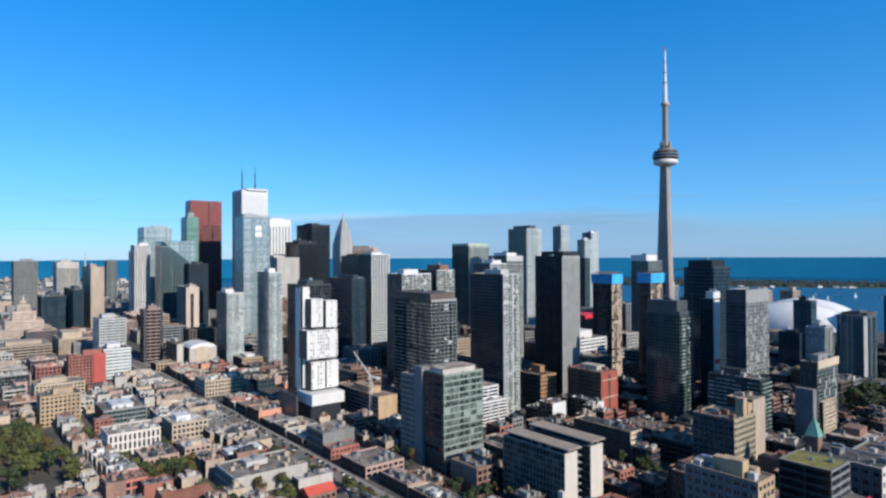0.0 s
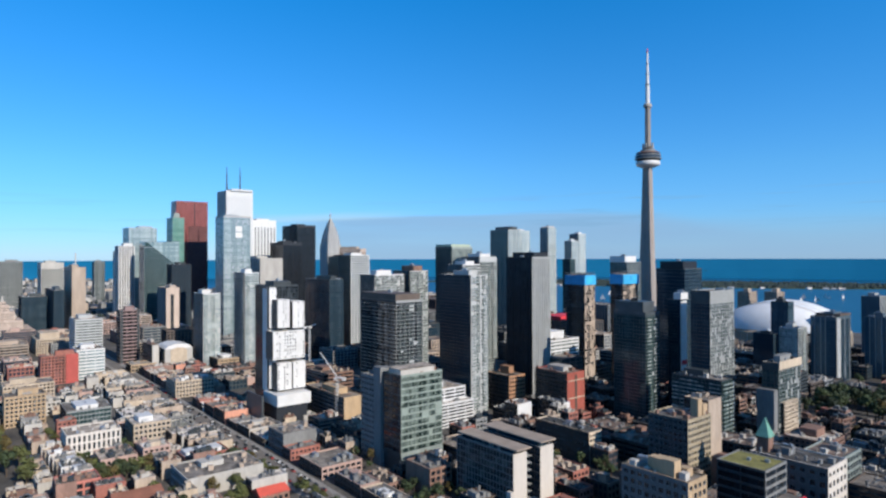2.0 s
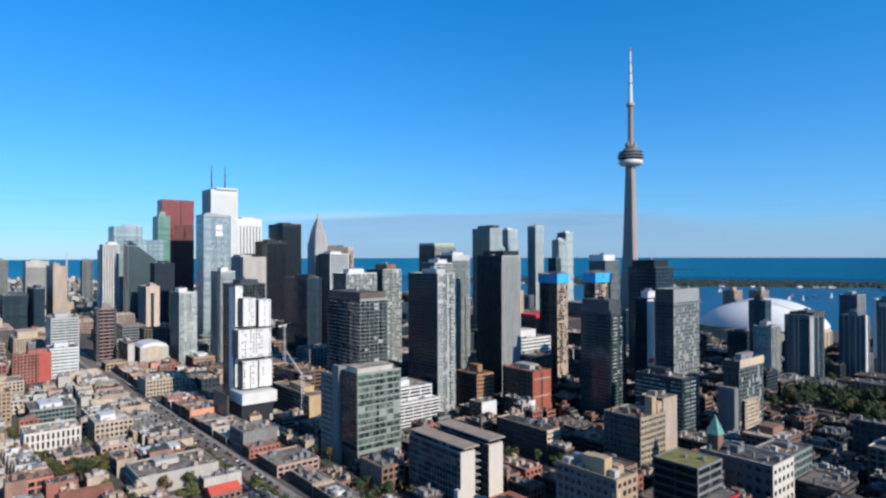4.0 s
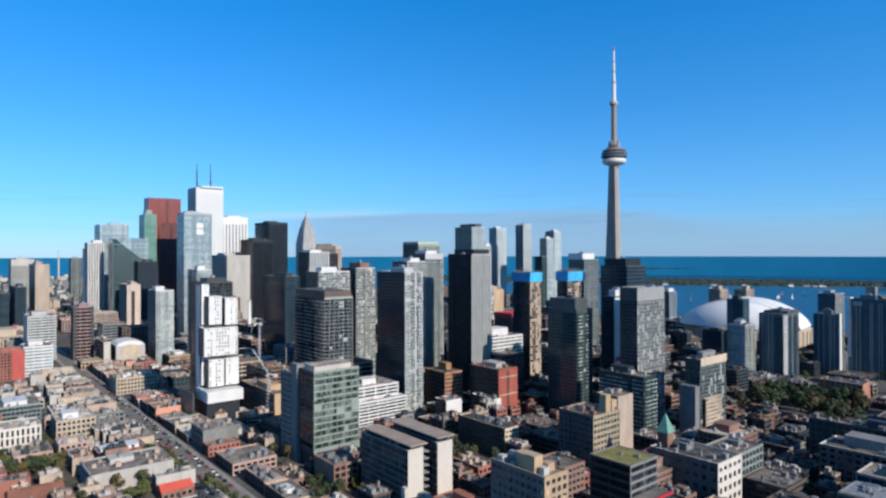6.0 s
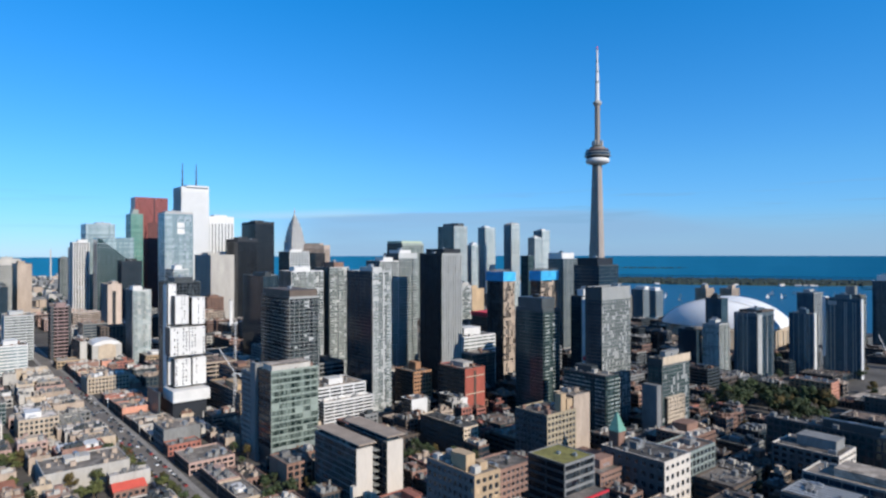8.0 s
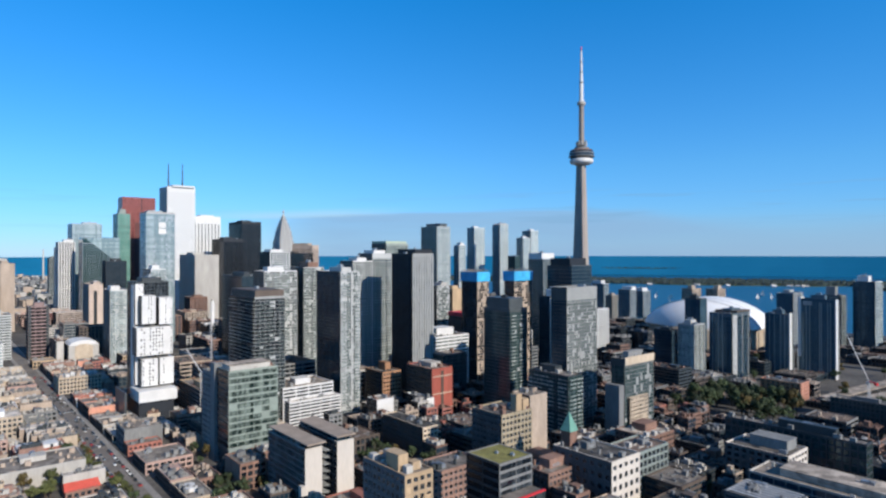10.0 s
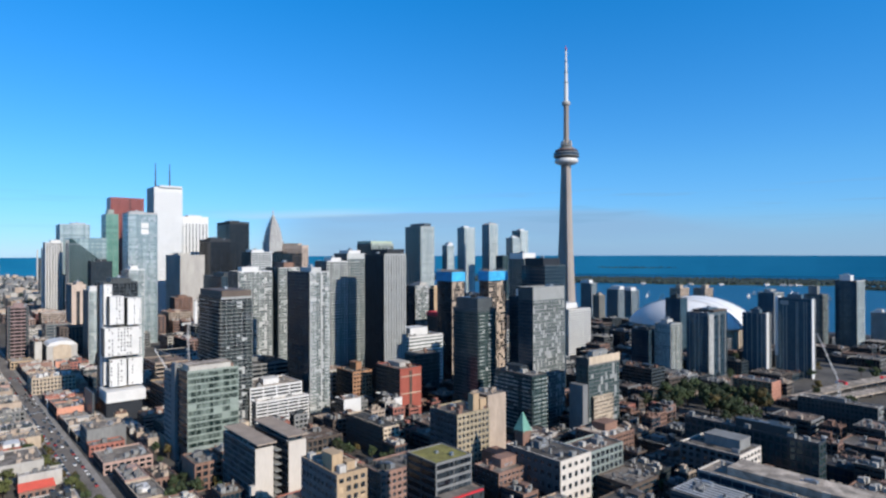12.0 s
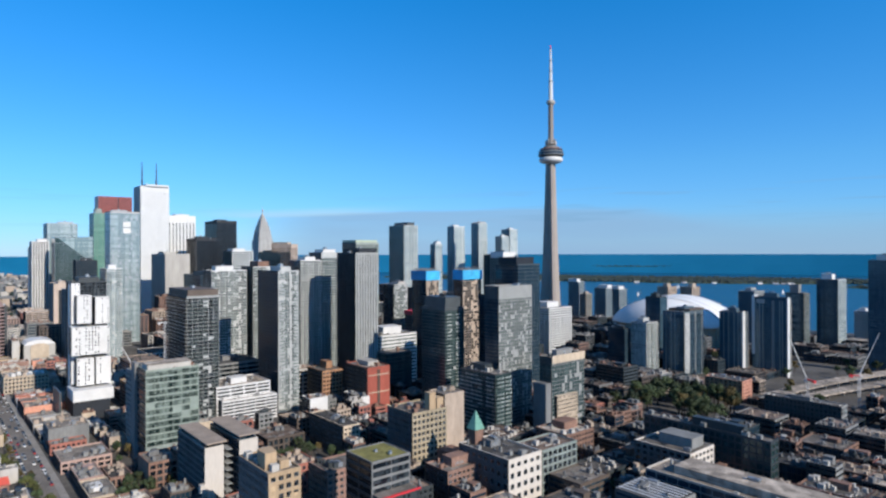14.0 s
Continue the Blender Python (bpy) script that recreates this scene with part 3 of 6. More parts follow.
profile_sheet("ground", EARTH, "city ground of asphalt, gravel and yards", XS,
              [(-4500, 17), (-1500, 17), (0, 17), (400, 17), (900, 7), (1400, -3), (1556, -3.4), (1560, -9)])
profile_sheet("water", WATER, "deep blue lake with fine ripples", XS, [(1552, -5), (2200, -5), (3200, -5), (4900, -5)], "lake")

# the open lake past the islands, carried up to the far horizon
g = Geo()
ring = [(-math.sin(radians(a)), math.cos(radians(a))) for a in range(-60, 131, 4)]
pts = [(r * c, r * s, z) for r, z in ((4760, -5.2), (4850, 58), (4965, 128.5)) for c, s in ring]
n = len(ring)
g.add(pts, [(k * n + i + 1, k * n + i, (k + 1) * n + i, (k + 1) * n + i + 1) for k in range(2) for i in range(n - 1)])
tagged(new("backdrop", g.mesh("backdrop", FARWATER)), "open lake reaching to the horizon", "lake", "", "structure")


def island(name, x, y, lx, ly, turn, trees, label, z=-4.5, tall=1.0):
    """A low wooded island: a flat bank and a ragged mass of crowns."""
    rnd = random.Random(int(abs(x)))
    g = Geo()
    n = 40
    poly = [(lx * math.cos(2 * math.pi * i / n) * rnd.uniform(.85, 1.1), ly * math.sin(2 * math.pi * i / n) * rnd.uniform(.75, 1.15)) for i in range(n)]
    g.prism(poly, -1.5, 1.2)
    top = thing(name, label, "island", x, y, z, turn=turn)
    part("bank", g, GRASS, top)
    g = Geo()
    for i in range(trees):
        a, r = rnd.uniform(0, 2 * math.pi), math.sqrt(rnd.random()) * .95
        px, py = lx * r * math.cos(a), ly * r * math.sin(a)
        h, q = rnd.uniform(6, 13) * tall, rnd.uniform(6, 12)
        k = 7
        ring = [(px + q * math.cos(2 * math.pi * j / k) * rnd.uniform(.7, 1.2), py + q * math.sin(2 * math.pi * j / k) * rnd.uniform(.7, 1.2)) for j in range(k)]
        pts = [(u, v, 1.0) for u, v in ring] + [(px + (u - px) * 1.1, py + (v - py) * 1.1, h * .55) for u, v in ring] + [(px + (u - px) * .5, py + (v - py) * .5, h) for u, v in ring] + [(px, py, h * 1.08)]
        g.add(pts, [(j, (j + 1) % k, k + (j + 1) % k, k + j) for j in range(k)] + [(k + j, k + (j + 1) % k, 2 * k + (j + 1) % k, 2 * k + j) for j in range(k)] + [(2 * k + j, 2 * k + (j + 1) % k, 3 * k) for j in range(k)])
    part("woodland", g, FARLEAF, top, "dense dark green trees", "stuff")
    return top

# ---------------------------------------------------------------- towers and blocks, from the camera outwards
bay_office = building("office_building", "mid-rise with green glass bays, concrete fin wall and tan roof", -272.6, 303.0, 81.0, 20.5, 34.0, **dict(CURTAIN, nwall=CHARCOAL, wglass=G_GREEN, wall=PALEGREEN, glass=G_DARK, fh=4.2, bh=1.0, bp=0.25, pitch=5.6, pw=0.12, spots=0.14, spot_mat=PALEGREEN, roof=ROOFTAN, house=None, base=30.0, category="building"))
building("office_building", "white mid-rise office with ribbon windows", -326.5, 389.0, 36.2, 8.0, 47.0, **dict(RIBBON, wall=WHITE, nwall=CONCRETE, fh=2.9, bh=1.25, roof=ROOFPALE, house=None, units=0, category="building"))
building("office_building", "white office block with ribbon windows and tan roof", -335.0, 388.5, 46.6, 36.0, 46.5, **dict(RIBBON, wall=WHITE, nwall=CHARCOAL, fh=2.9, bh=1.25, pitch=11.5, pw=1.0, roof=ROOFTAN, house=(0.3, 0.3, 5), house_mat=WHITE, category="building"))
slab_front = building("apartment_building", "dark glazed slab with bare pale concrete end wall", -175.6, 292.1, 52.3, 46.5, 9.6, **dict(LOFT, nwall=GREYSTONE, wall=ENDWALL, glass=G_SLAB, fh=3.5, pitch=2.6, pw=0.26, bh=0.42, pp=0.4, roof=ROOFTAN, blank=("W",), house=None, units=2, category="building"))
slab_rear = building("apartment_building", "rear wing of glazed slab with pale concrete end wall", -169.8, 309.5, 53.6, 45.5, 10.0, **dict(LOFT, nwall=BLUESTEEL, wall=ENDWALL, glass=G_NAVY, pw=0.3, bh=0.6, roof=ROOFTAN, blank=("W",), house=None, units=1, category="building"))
red_block = building("brick_building", "tall red brick block with white plant house", -255.2, 484.2, 58.5, 36.0, 22.4, **dict(PUNCHED, nwall=SHADEBRICK, wall=VIVIDBRICK, house=(0.5, 0.5, 4), house_mat=PALE, blank=("W",), category="building"))
building("brick_building", "brown brick warehouse block with roof tower", -314.9, 482.8, 48.7, 28.9, 20.4, **dict(PUNCHED, nwall=SHADEBRICK, wall=RUSTBRICK, house=(0.4, 0.3, 7), category="building"))
building("white_building", "small block with blank white painted wall", -274.1, 437.5, 37.5, 14.4, 15.8, **dict(LOFT, nwall=SHADEBRICK, wall=WHITE, blank=("W",), house=None, category="building"))
building("warehouse", "long brick warehouse with cream painted end", -190.0, 402.0, 37.8, 48.9, 12.6, **dict(PUNCHED, nwall=SHADEBRICK, wall=CREAM, roof=ROOFDARK, single=True, units=6, house=None, category="building"))
yellow_wh = building("warehouse", "yellow brick warehouse with two roof towers", -122.3, 400.2, 58.4, 26.5, 27.0, **dict(PUNCHED, nwall=SHADESTONE, wall=YELLOW, roof=ROOFDARK, single=True, house=None, units=6, category="building"))
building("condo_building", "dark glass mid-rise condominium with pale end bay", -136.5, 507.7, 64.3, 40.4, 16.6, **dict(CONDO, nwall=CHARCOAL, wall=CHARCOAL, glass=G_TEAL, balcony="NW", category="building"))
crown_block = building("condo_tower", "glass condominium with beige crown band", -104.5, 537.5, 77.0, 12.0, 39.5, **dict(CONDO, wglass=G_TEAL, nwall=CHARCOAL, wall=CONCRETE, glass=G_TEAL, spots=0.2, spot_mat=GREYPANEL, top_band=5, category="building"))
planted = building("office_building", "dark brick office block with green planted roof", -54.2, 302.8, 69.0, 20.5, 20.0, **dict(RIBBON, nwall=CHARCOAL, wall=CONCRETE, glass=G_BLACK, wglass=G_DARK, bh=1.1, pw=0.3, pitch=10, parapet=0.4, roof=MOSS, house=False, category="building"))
building("warehouse", "warehouse with white painted corner facade", -48.0, 397.0, 46.5, 40.0, 26.0, **dict(PUNCHED, nwall=SHADESTONE, wall=ENDWALL, pitch=5.2, pw=2.3, bh=2.9, fh=5.4, roof=ROOFDARK, house=(0.12, 0.3, 4), house_mat=GREYSTONE, units=7, single=True, category="building"))
building("warehouse", "pale painted warehouse with tall windows", -47.4, 430.5, 43.5, 20.7, 30.9, **dict(LOFT, nwall=SHADEBRICK, roof=ROOFBROWN, house=(0.2, 0.2, 3), house_mat=CONCRETE, wall=GREENMETAL, single=True, category="building"))
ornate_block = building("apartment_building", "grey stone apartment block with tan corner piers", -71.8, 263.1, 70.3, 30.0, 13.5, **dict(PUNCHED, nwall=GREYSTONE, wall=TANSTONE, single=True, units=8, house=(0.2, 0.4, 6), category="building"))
building("warehouse", "red-brown brick warehouse with flat roof", -77.0, 380.6, 38.0, 19.4, 26.2, **dict(PUNCHED, wall=OLDBRICK, nwall=SHADEBRICK, single=True, category="building"))
building("warehouse", "white stone block with stepped penthouse", 18.5, 484.0, 42.0, 36.0, 27.0, **dict(PUNCHED, wall=ENDWALL, nwall=SHADESTONE, pitch=4.4, pw=1.6, house=(0.6, 0.5, 6), house_mat=CONCRETE, category="building"))
building("loft_building", "long dark glazed loft block with terraces", 51.0, 526.0, 45.5, 84.0, 10.0, **dict(LOFT, wall=CHARCOAL, glass=G_TEAL, units=6, category="building"))
building("office_building", "low office with yellow end wall", -389.0, 350.7, 40.8, 73.7, 18.3, **dict(RIBBON, wall=TANSTONE, nwall=SHADESTONE, glass=G_NAVY, blank=("W",), category="building"))
cream_wh = building("warehouse", "cream painted warehouse with punched windows", -600, 306.5, 32.8, 34, 38, **dict(PUNCHED, wall=CREAM, units=14, house=None, single=True, category="building"))
hooded = building("theatre_building", "pale building with rounded roof hood", -762.0, 368.5, 42.5, 38.0, 33.0, **dict(PUNCHED, wall=PALE, nwall=CHARCOAL, house=None, blank=("W",), category="building"))
building("office_building", "white office block beside the rounded one", -778.0, 360.0, 47.0, 50.0, 7.0, **dict(RIBBON, wall=PALE, nwall=DARKBROWN, blank=("W",), category="building"))
building("apartment_building", "tan brick apartment block with square windows", -599.3, 161.4, 42.0, 26.0, 28.8, **dict(PUNCHED, wall=TANSTONE, single=True, category="building"))
building("apartment_building", "yellow panelled apartment block with pale corner", -695.5, 182.6, 34.5, 30.0, 41.9, **dict(PUNCHED, wall=CREAM, category="building"))
red_stair = building("brick_building", "red brick block with bright red stair panel", -771.0, 235.0, 48.5, 18.0, 36.0, **dict(PUNCHED, wall=REDBRICK, category="building"))
building("office_building", "white office with glazed front", -777.0, 273.0, 51.0, 34.0, 28.5, **dict(RIBBON, wall=WHITE, glass=G_PALE, category="building"))
building("apartment_tower", "white banded apartment tower", -887.1, 306.5, 76.0, 48.8, 31.8, **dict(RIBBON, wall=SILVER, glass=G_GREY, category="building"))
building("office_block", "dark navy glass office block with flat roof", -664.0, 550.0, 127.0, 72.0, 22.0, **dict(CURTAIN, wall=CHARCOAL, glass=G_NAVY, house=(0.6, 0.4, 5), house_mat=CHARCOAL))
building("hospital_building", "long beige banded institutional block", -1006.6, 198.5, 36.8, 60.0, 83.4, **dict(RIBBON, wall=BEIGE, roof=ROOFTAN, category="building"))
building("stone_building", "beige stone office with set-back top", -1016.5, 297.2, 38.9, 65.0, 49.4, **dict(PUNCHED, wall=CREAM, house=(0.6, 0.5, 9), category="building"))
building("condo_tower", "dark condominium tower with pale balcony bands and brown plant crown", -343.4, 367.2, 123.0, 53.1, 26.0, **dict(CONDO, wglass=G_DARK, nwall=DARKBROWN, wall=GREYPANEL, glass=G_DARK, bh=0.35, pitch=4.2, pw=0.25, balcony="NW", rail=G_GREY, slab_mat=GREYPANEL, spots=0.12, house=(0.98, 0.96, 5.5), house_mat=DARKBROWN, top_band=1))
building("condo_tower", "pale condominium tower with stacked balconies", -473.2, 460.9, 139.2, 29.0, 37.7, **dict(CONDO, wglass=G_GREY, nwall=SHADESTONE, wall=WHITE, glass=G_GREY, balcony="W", spots=0.25))
building("condo_tower", "slim grey condominium tower with brown crown", -463.5, 504.5, 142.6, 33.2, 24.4, **dict(CONDO, wglass=G_GREY, nwall=SHADESTONE, wall=SILVER, glass=G_GREY, balcony="W", spots=0.2, house=(0.7, 0.5, 6), house_mat=BRICK))
building("condo_tower", "condominium tower with chequered white and dark panels", -328.4, 444.2, 142.1, 44.0, 19.6, **dict(CONDO, wglass=G_GREY, pitch=2.2, nwall=SHADESTONE, wall=SILVER, glass=G_NAVY, balcony="W", spots=0.5, spot_mat=SILVER, house=(0.5, 0.5, 4)))
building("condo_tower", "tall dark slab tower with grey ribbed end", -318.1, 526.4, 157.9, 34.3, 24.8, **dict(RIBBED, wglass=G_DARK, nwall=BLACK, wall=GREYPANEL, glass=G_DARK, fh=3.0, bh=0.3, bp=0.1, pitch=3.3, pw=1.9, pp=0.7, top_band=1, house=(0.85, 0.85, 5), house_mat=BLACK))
tarp_a = building("unfinished_tower", "unfinished concrete tower wrapped in blue sheeting at the top", -318.4, 630.1, 137.2, 25.8, 17.3, **dict(CONDO, nwall=BLUESTEEL, wall=BEIGE, glass=G_DARK, spots=0.4, spot_mat=BEIGE, house=None, units=0))
tarp_b = building("unfinished_tower", "unfinished concrete tower with bright blue sheeting at the top", -283.7, 651.5, 138.3, 14.9, 27.1, **dict(CONDO, nwall=BLUESTEEL, wall=BEIGE, glass=G_DARK, spots=0.4, spot_mat=BEIGE, house=None, units=0))
building("condo_tower", "dark glass tower with black crown", -223.9, 670.3, 145.1, 33.2, 33.8, **dict(CURTAIN, wall=BLUESTEEL, glass=G_NAVY, house=(0.8, 0.8, 8), house_mat=BLACK))
building("condo_tower", "dark green glass tower with pale corner balconies", -204.8, 528.4, 110.2, 31.9, 21.6, **dict(CONDO, house=(0.9, 0.8, 9), house_mat=BLUESTEEL, wall=BLUESTEEL, glass=G_TEAL, balcony="W", spots=0.08, top_band=2))
slim_strip = building("condo_tower", "slim dark tower with white corner strip", -192.1, 573.3, 119.4, 12.0, 30.0, **dict(CONDO, wall=CHARCOAL, glass=G_NAVY, house=(0.6, 0.4, 6), house_mat=WHITE))
building("condo_tower", "condominium tower with mottled grey panels", -154.3, 537.4, 130.1, 16.5, 39.7, **dict(CONDO, wglass=G_GREY, pitch=2.4, nwall=SHADESTONE, wall=GREYPANEL, glass=G_NAVY, spots=0.22, spot_mat=GREYPANEL, top_band=10, house=None))
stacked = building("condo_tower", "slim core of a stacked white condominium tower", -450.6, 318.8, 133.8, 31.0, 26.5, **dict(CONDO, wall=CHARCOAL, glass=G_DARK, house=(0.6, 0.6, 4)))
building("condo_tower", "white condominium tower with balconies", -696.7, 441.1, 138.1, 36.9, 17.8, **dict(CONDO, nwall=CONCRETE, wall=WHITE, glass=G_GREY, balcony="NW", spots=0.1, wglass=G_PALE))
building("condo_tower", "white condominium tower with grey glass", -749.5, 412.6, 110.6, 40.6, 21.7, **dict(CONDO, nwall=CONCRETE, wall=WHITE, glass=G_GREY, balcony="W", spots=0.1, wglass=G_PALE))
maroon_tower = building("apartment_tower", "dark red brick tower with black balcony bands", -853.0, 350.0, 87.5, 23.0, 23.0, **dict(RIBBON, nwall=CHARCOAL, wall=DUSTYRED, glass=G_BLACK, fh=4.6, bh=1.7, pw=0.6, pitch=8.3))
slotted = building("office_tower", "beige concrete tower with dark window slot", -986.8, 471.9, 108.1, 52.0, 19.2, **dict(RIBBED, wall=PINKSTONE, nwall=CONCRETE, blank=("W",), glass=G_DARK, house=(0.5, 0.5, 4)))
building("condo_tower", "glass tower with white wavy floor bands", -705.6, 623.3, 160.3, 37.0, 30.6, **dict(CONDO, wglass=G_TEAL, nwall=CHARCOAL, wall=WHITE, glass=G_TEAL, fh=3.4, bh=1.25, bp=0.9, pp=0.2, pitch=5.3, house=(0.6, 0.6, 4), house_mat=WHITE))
building("condo_tower", "teal glass tower with white cap", -382.8, 872.2, 149.2, 29.2, 34.9, **dict(CURTAIN, wall=STEEL, glass=G_TEAL, wglass=G_GREY, house=(0.9, 0.8, 9), house_mat=WHITE))
block_b = building("condo_tower", "pale grey glass condominium block", -155.6, 841.9, 72.3, 20.7, 24.9, **dict(CONDO, nwall=SILVER, wglass=G_BAND, wall=SILVER, glass=G_BAND, balcony="W"))
building("condo_tower", "dark glass residential block beside the pale one", -181.0, 838.0, 64.0, 24.0, 12.0, **dict(CURTAIN, wall=CHARCOAL, glass=G_NAVY, house=(0.5, 0.5, 3), house_mat=CHARCOAL))
block_c = building("condo_tower", "dark blue glass condominium block", -122.7, 874.1, 85.0, 27.3, 46.8, **dict(CURTAIN, wall=BLUEMETAL, glass=G_SLATE, wglass=G_NAVY, top_band=3))
building("condo_tower", "green glass plant-crowned block", -202.3, 1004.1, 91.3, 23.5, 19.1, **dict(CURTAIN, wall=CHARCOAL, glass=G_SLATE))
edge_a = building("condo_tower", "dark glass tower with white edge fin", -76.5, 945.4, 81.8, 28.2, 15.6, **dict(CURTAIN, wall=BLUEMETAL, glass=G_SLATE))
edge_b = building("condo_tower", "tall dark glass tower with white edge fin", -29.6, 958.7, 101.4, 40.3, 12.9, **dict(CURTAIN, wall=BLUEMETAL, glass=G_SLATE))
building("condo_tower", "blue glass tower with pale vertical fins", -110.2, 1136.4, 96.3, 22.9, 34.8, **dict(RIBBED, wall=GREYPANEL, nwall=BLUEMETAL, glass=G_SLATE, wglass=G_SLATE))
building("condo_tower", "grey concrete condominium slab with balconies", -64.6, 1246.2, 89.4, 27.1, 22.4, **dict(CONDO, nwall=CHARCOAL, wall=CONCRETE, glass=G_GREY, balcony="NW", house=(0.5, 0.5, 14), house_mat=CONCRETE))
building("condo_tower", "tall condominium with white side and white crown", -23.9, 1287.2, 111.1, 31.0, 36.3, **dict(CONDO, nwall=CHARCOAL, wall=WHITE, glass=G_SLATE, wglass=G_PALE, balcony="W", house=(0.5, 0.4, 9), house_mat=WHITE))
building("condo_tower", "white waterfront apartment block", -2.7, 1490.1, 46.0, 25.8, 23.0, **dict(CONDO, wall=WHITE, glass=G_GREY))
building("condo_tower", "dark glass tower with white crown", 65.4, 1067.6, 145.9, 25.6, 15.0, **dict(CURTAIN, wall=BLUEMETAL, glass=G_SLATE, house=(0.6, 0.5, 7), house_mat=WHITE))
building("office_tower", "ribbed grey concrete office tower", -1852.0, 440.0, 147.0, 70.0, 50.0, **dict(RIBBED, wall=CONCRETE, glass=G_GREY))
building("office_tower", "white ribbed tower with cream cap", -1692.7, 490.0, 144.6, 73.1, 45.5, **dict(RIBBED, wall=PALE, glass=G_GREY, top_band=14))
building("office_tower", "plain beige stone office tower", -1230.3, 410.6, 139.7, 95.0, 21.3, **dict(PUNCHED, wall=BEIGE, top_band=6, blank=("W",)))
building("office_tower", "dark navy office slab behind the stepped tower", -1267.0, 342.0, 88.0, 60.0, 39.0, **dict(CURTAIN, wall=CHARCOAL, glass=G_NAVY))
building("office_tower", "dark blue glass office block", -1200.8, 372.8, 100.8, 113.8, 15.5, **dict(CURTAIN, wall=CHARCOAL, glass=G_NAVY))
building("apartment_tower", "distant pale apartment tower", -2192.9, 779.7, 141.8, 39.0, 30.7, **dict(CONDO, wall=CONCRETE, glass=G_GREY))
building("condo_tower", "slender condominium with vertical pale piers", -1438.8, 570.2, 183.0, 38.2, 30.7, **dict(RIBBED, wall=WHITE, nwall=SILVER, glass=G_DARK, fh=3.0, bh=0.9, pitch=5.4, pw=1.7, pp=0.9, house=(0.6, 0.6, 6)))
building("condo_tower", "lower wing of the slender pale-piered condominium", -1469.0, 573.0, 171.0, 16.9, 30.7, **dict(RIBBED, wall=WHITE, nwall=SILVER, glass=G_DARK, fh=3.0, bh=0.9, pitch=5.4, pw=1.7, pp=0.9, house=(0.6, 0.6, 5)))
building("office_tower", "pale blue glass office tower", -1529.1, 627.2, 228.3, 65.0, 62.5, **dict(CURTAIN, wall=STEEL, glass=G_PALE))
sloped_glass = building("office_tower", "grey-green glass office tower with sloped roof", -1334.9, 582.1, 178.9, 45.0, 71.0, **dict(CURTAIN, wall=STEEL, glass=G_TEAL, bh=0.2, pitch=4.0, house=None, units=0))
building("office_tower", "dark navy tower with projecting columns", -1184.1, 571.9, 143.0, 34.1, 36.0, **dict(RIBBED, wall=BLACK, glass=G_NAVY))
building("hotel_tower", "pale green glass tower with stepped top", -1495.8, 717.1, 255.1, 52.0, 27.4, **dict(CURTAIN, wall=GREENMETAL, glass=G_MINT, bh=0.2, house=(0.5, 0.5, 12)))
marble = building("office_tower", "white marble-clad skyscraper with two masts", -1248.4, 722.7, 304.6, 58.4, 59.3, **dict(RIBBED, wall=MARBLE, nwall=GREYPANEL, glass=G_GREY, fh=3.9, bh=2.7, bp=0.4, pitch=3.0, pw=2.1, pp=0.4, house=(0.9, 0.8, 4), top_band=10))
glass_hotel = building("hotel_tower", "pale green-blue glass hotel tower", -901.2, 524.6, 222.1, 38.0, 43.5, **dict(CURTAIN, wall=STEEL, glass=G_PALE, spots=0.14, spot_mat=STEEL, spot_faces="NW", house=(0.5, 0.5, 5)))
building("office_tower", "white tower with vertical ribs", -1257.8, 787.6, 242.3, 66.1, 61.0, **dict(RIBBED, wall=WHITE, glass=G_GREY, bh=0.5, pitch=7.8, pw=4.6, pp=0.8, top_band=16))
building("office_tower", "black steel and glass office tower", -1209.0, 881.2, 231.9, 82.2, 47.0, **dict(CURTAIN, wall=BLACK, glass=G_BLACK, top_band=5))
building("office_tower", "shorter black steel office tower", -1136.8, 793.0, 188.4, 67.7, 44.0, **dict(CURTAIN, wall=BLACK, glass=G_BLACK, top_band=5))
building("office_tower", "light grey concrete slab tower", -1050.7, 683.9, 154.8, 95.2, 45.7, **dict(PUNCHED, wall=PALE, glass=G_GREY, blank=("W",)))
building("hotel_tower", "pinkish ribbed stone hotel block", -1311.6, 1138.1, 179.0, 114.5, 25.5, **dict(RIBBED, wall=PINKSTONE, nwall=PINKSTONE, pitch=6, pw=3.0, fh=4.5, bh=1.6, top_band=8, house=(0.7, 0.6, 6), house_mat=BEIGE, units=0, spin=22))
building("office_tower", "dark brown metal office slab", -1213.8, 1061.0, 157.3, 141.5, 26.9, **dict(CURTAIN, wall=DARKBROWN, glass=G_BLACK))
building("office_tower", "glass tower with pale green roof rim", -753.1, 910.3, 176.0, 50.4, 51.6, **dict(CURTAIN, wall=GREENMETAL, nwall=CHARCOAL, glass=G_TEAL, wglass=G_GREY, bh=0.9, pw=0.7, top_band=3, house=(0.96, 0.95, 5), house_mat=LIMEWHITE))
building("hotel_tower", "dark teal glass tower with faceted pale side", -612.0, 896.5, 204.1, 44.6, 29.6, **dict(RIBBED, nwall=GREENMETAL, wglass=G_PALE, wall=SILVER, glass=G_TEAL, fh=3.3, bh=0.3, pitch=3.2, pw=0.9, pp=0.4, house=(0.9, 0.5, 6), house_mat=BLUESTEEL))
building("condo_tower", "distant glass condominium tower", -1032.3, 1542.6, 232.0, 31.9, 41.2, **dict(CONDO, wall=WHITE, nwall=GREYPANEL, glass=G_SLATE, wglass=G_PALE))
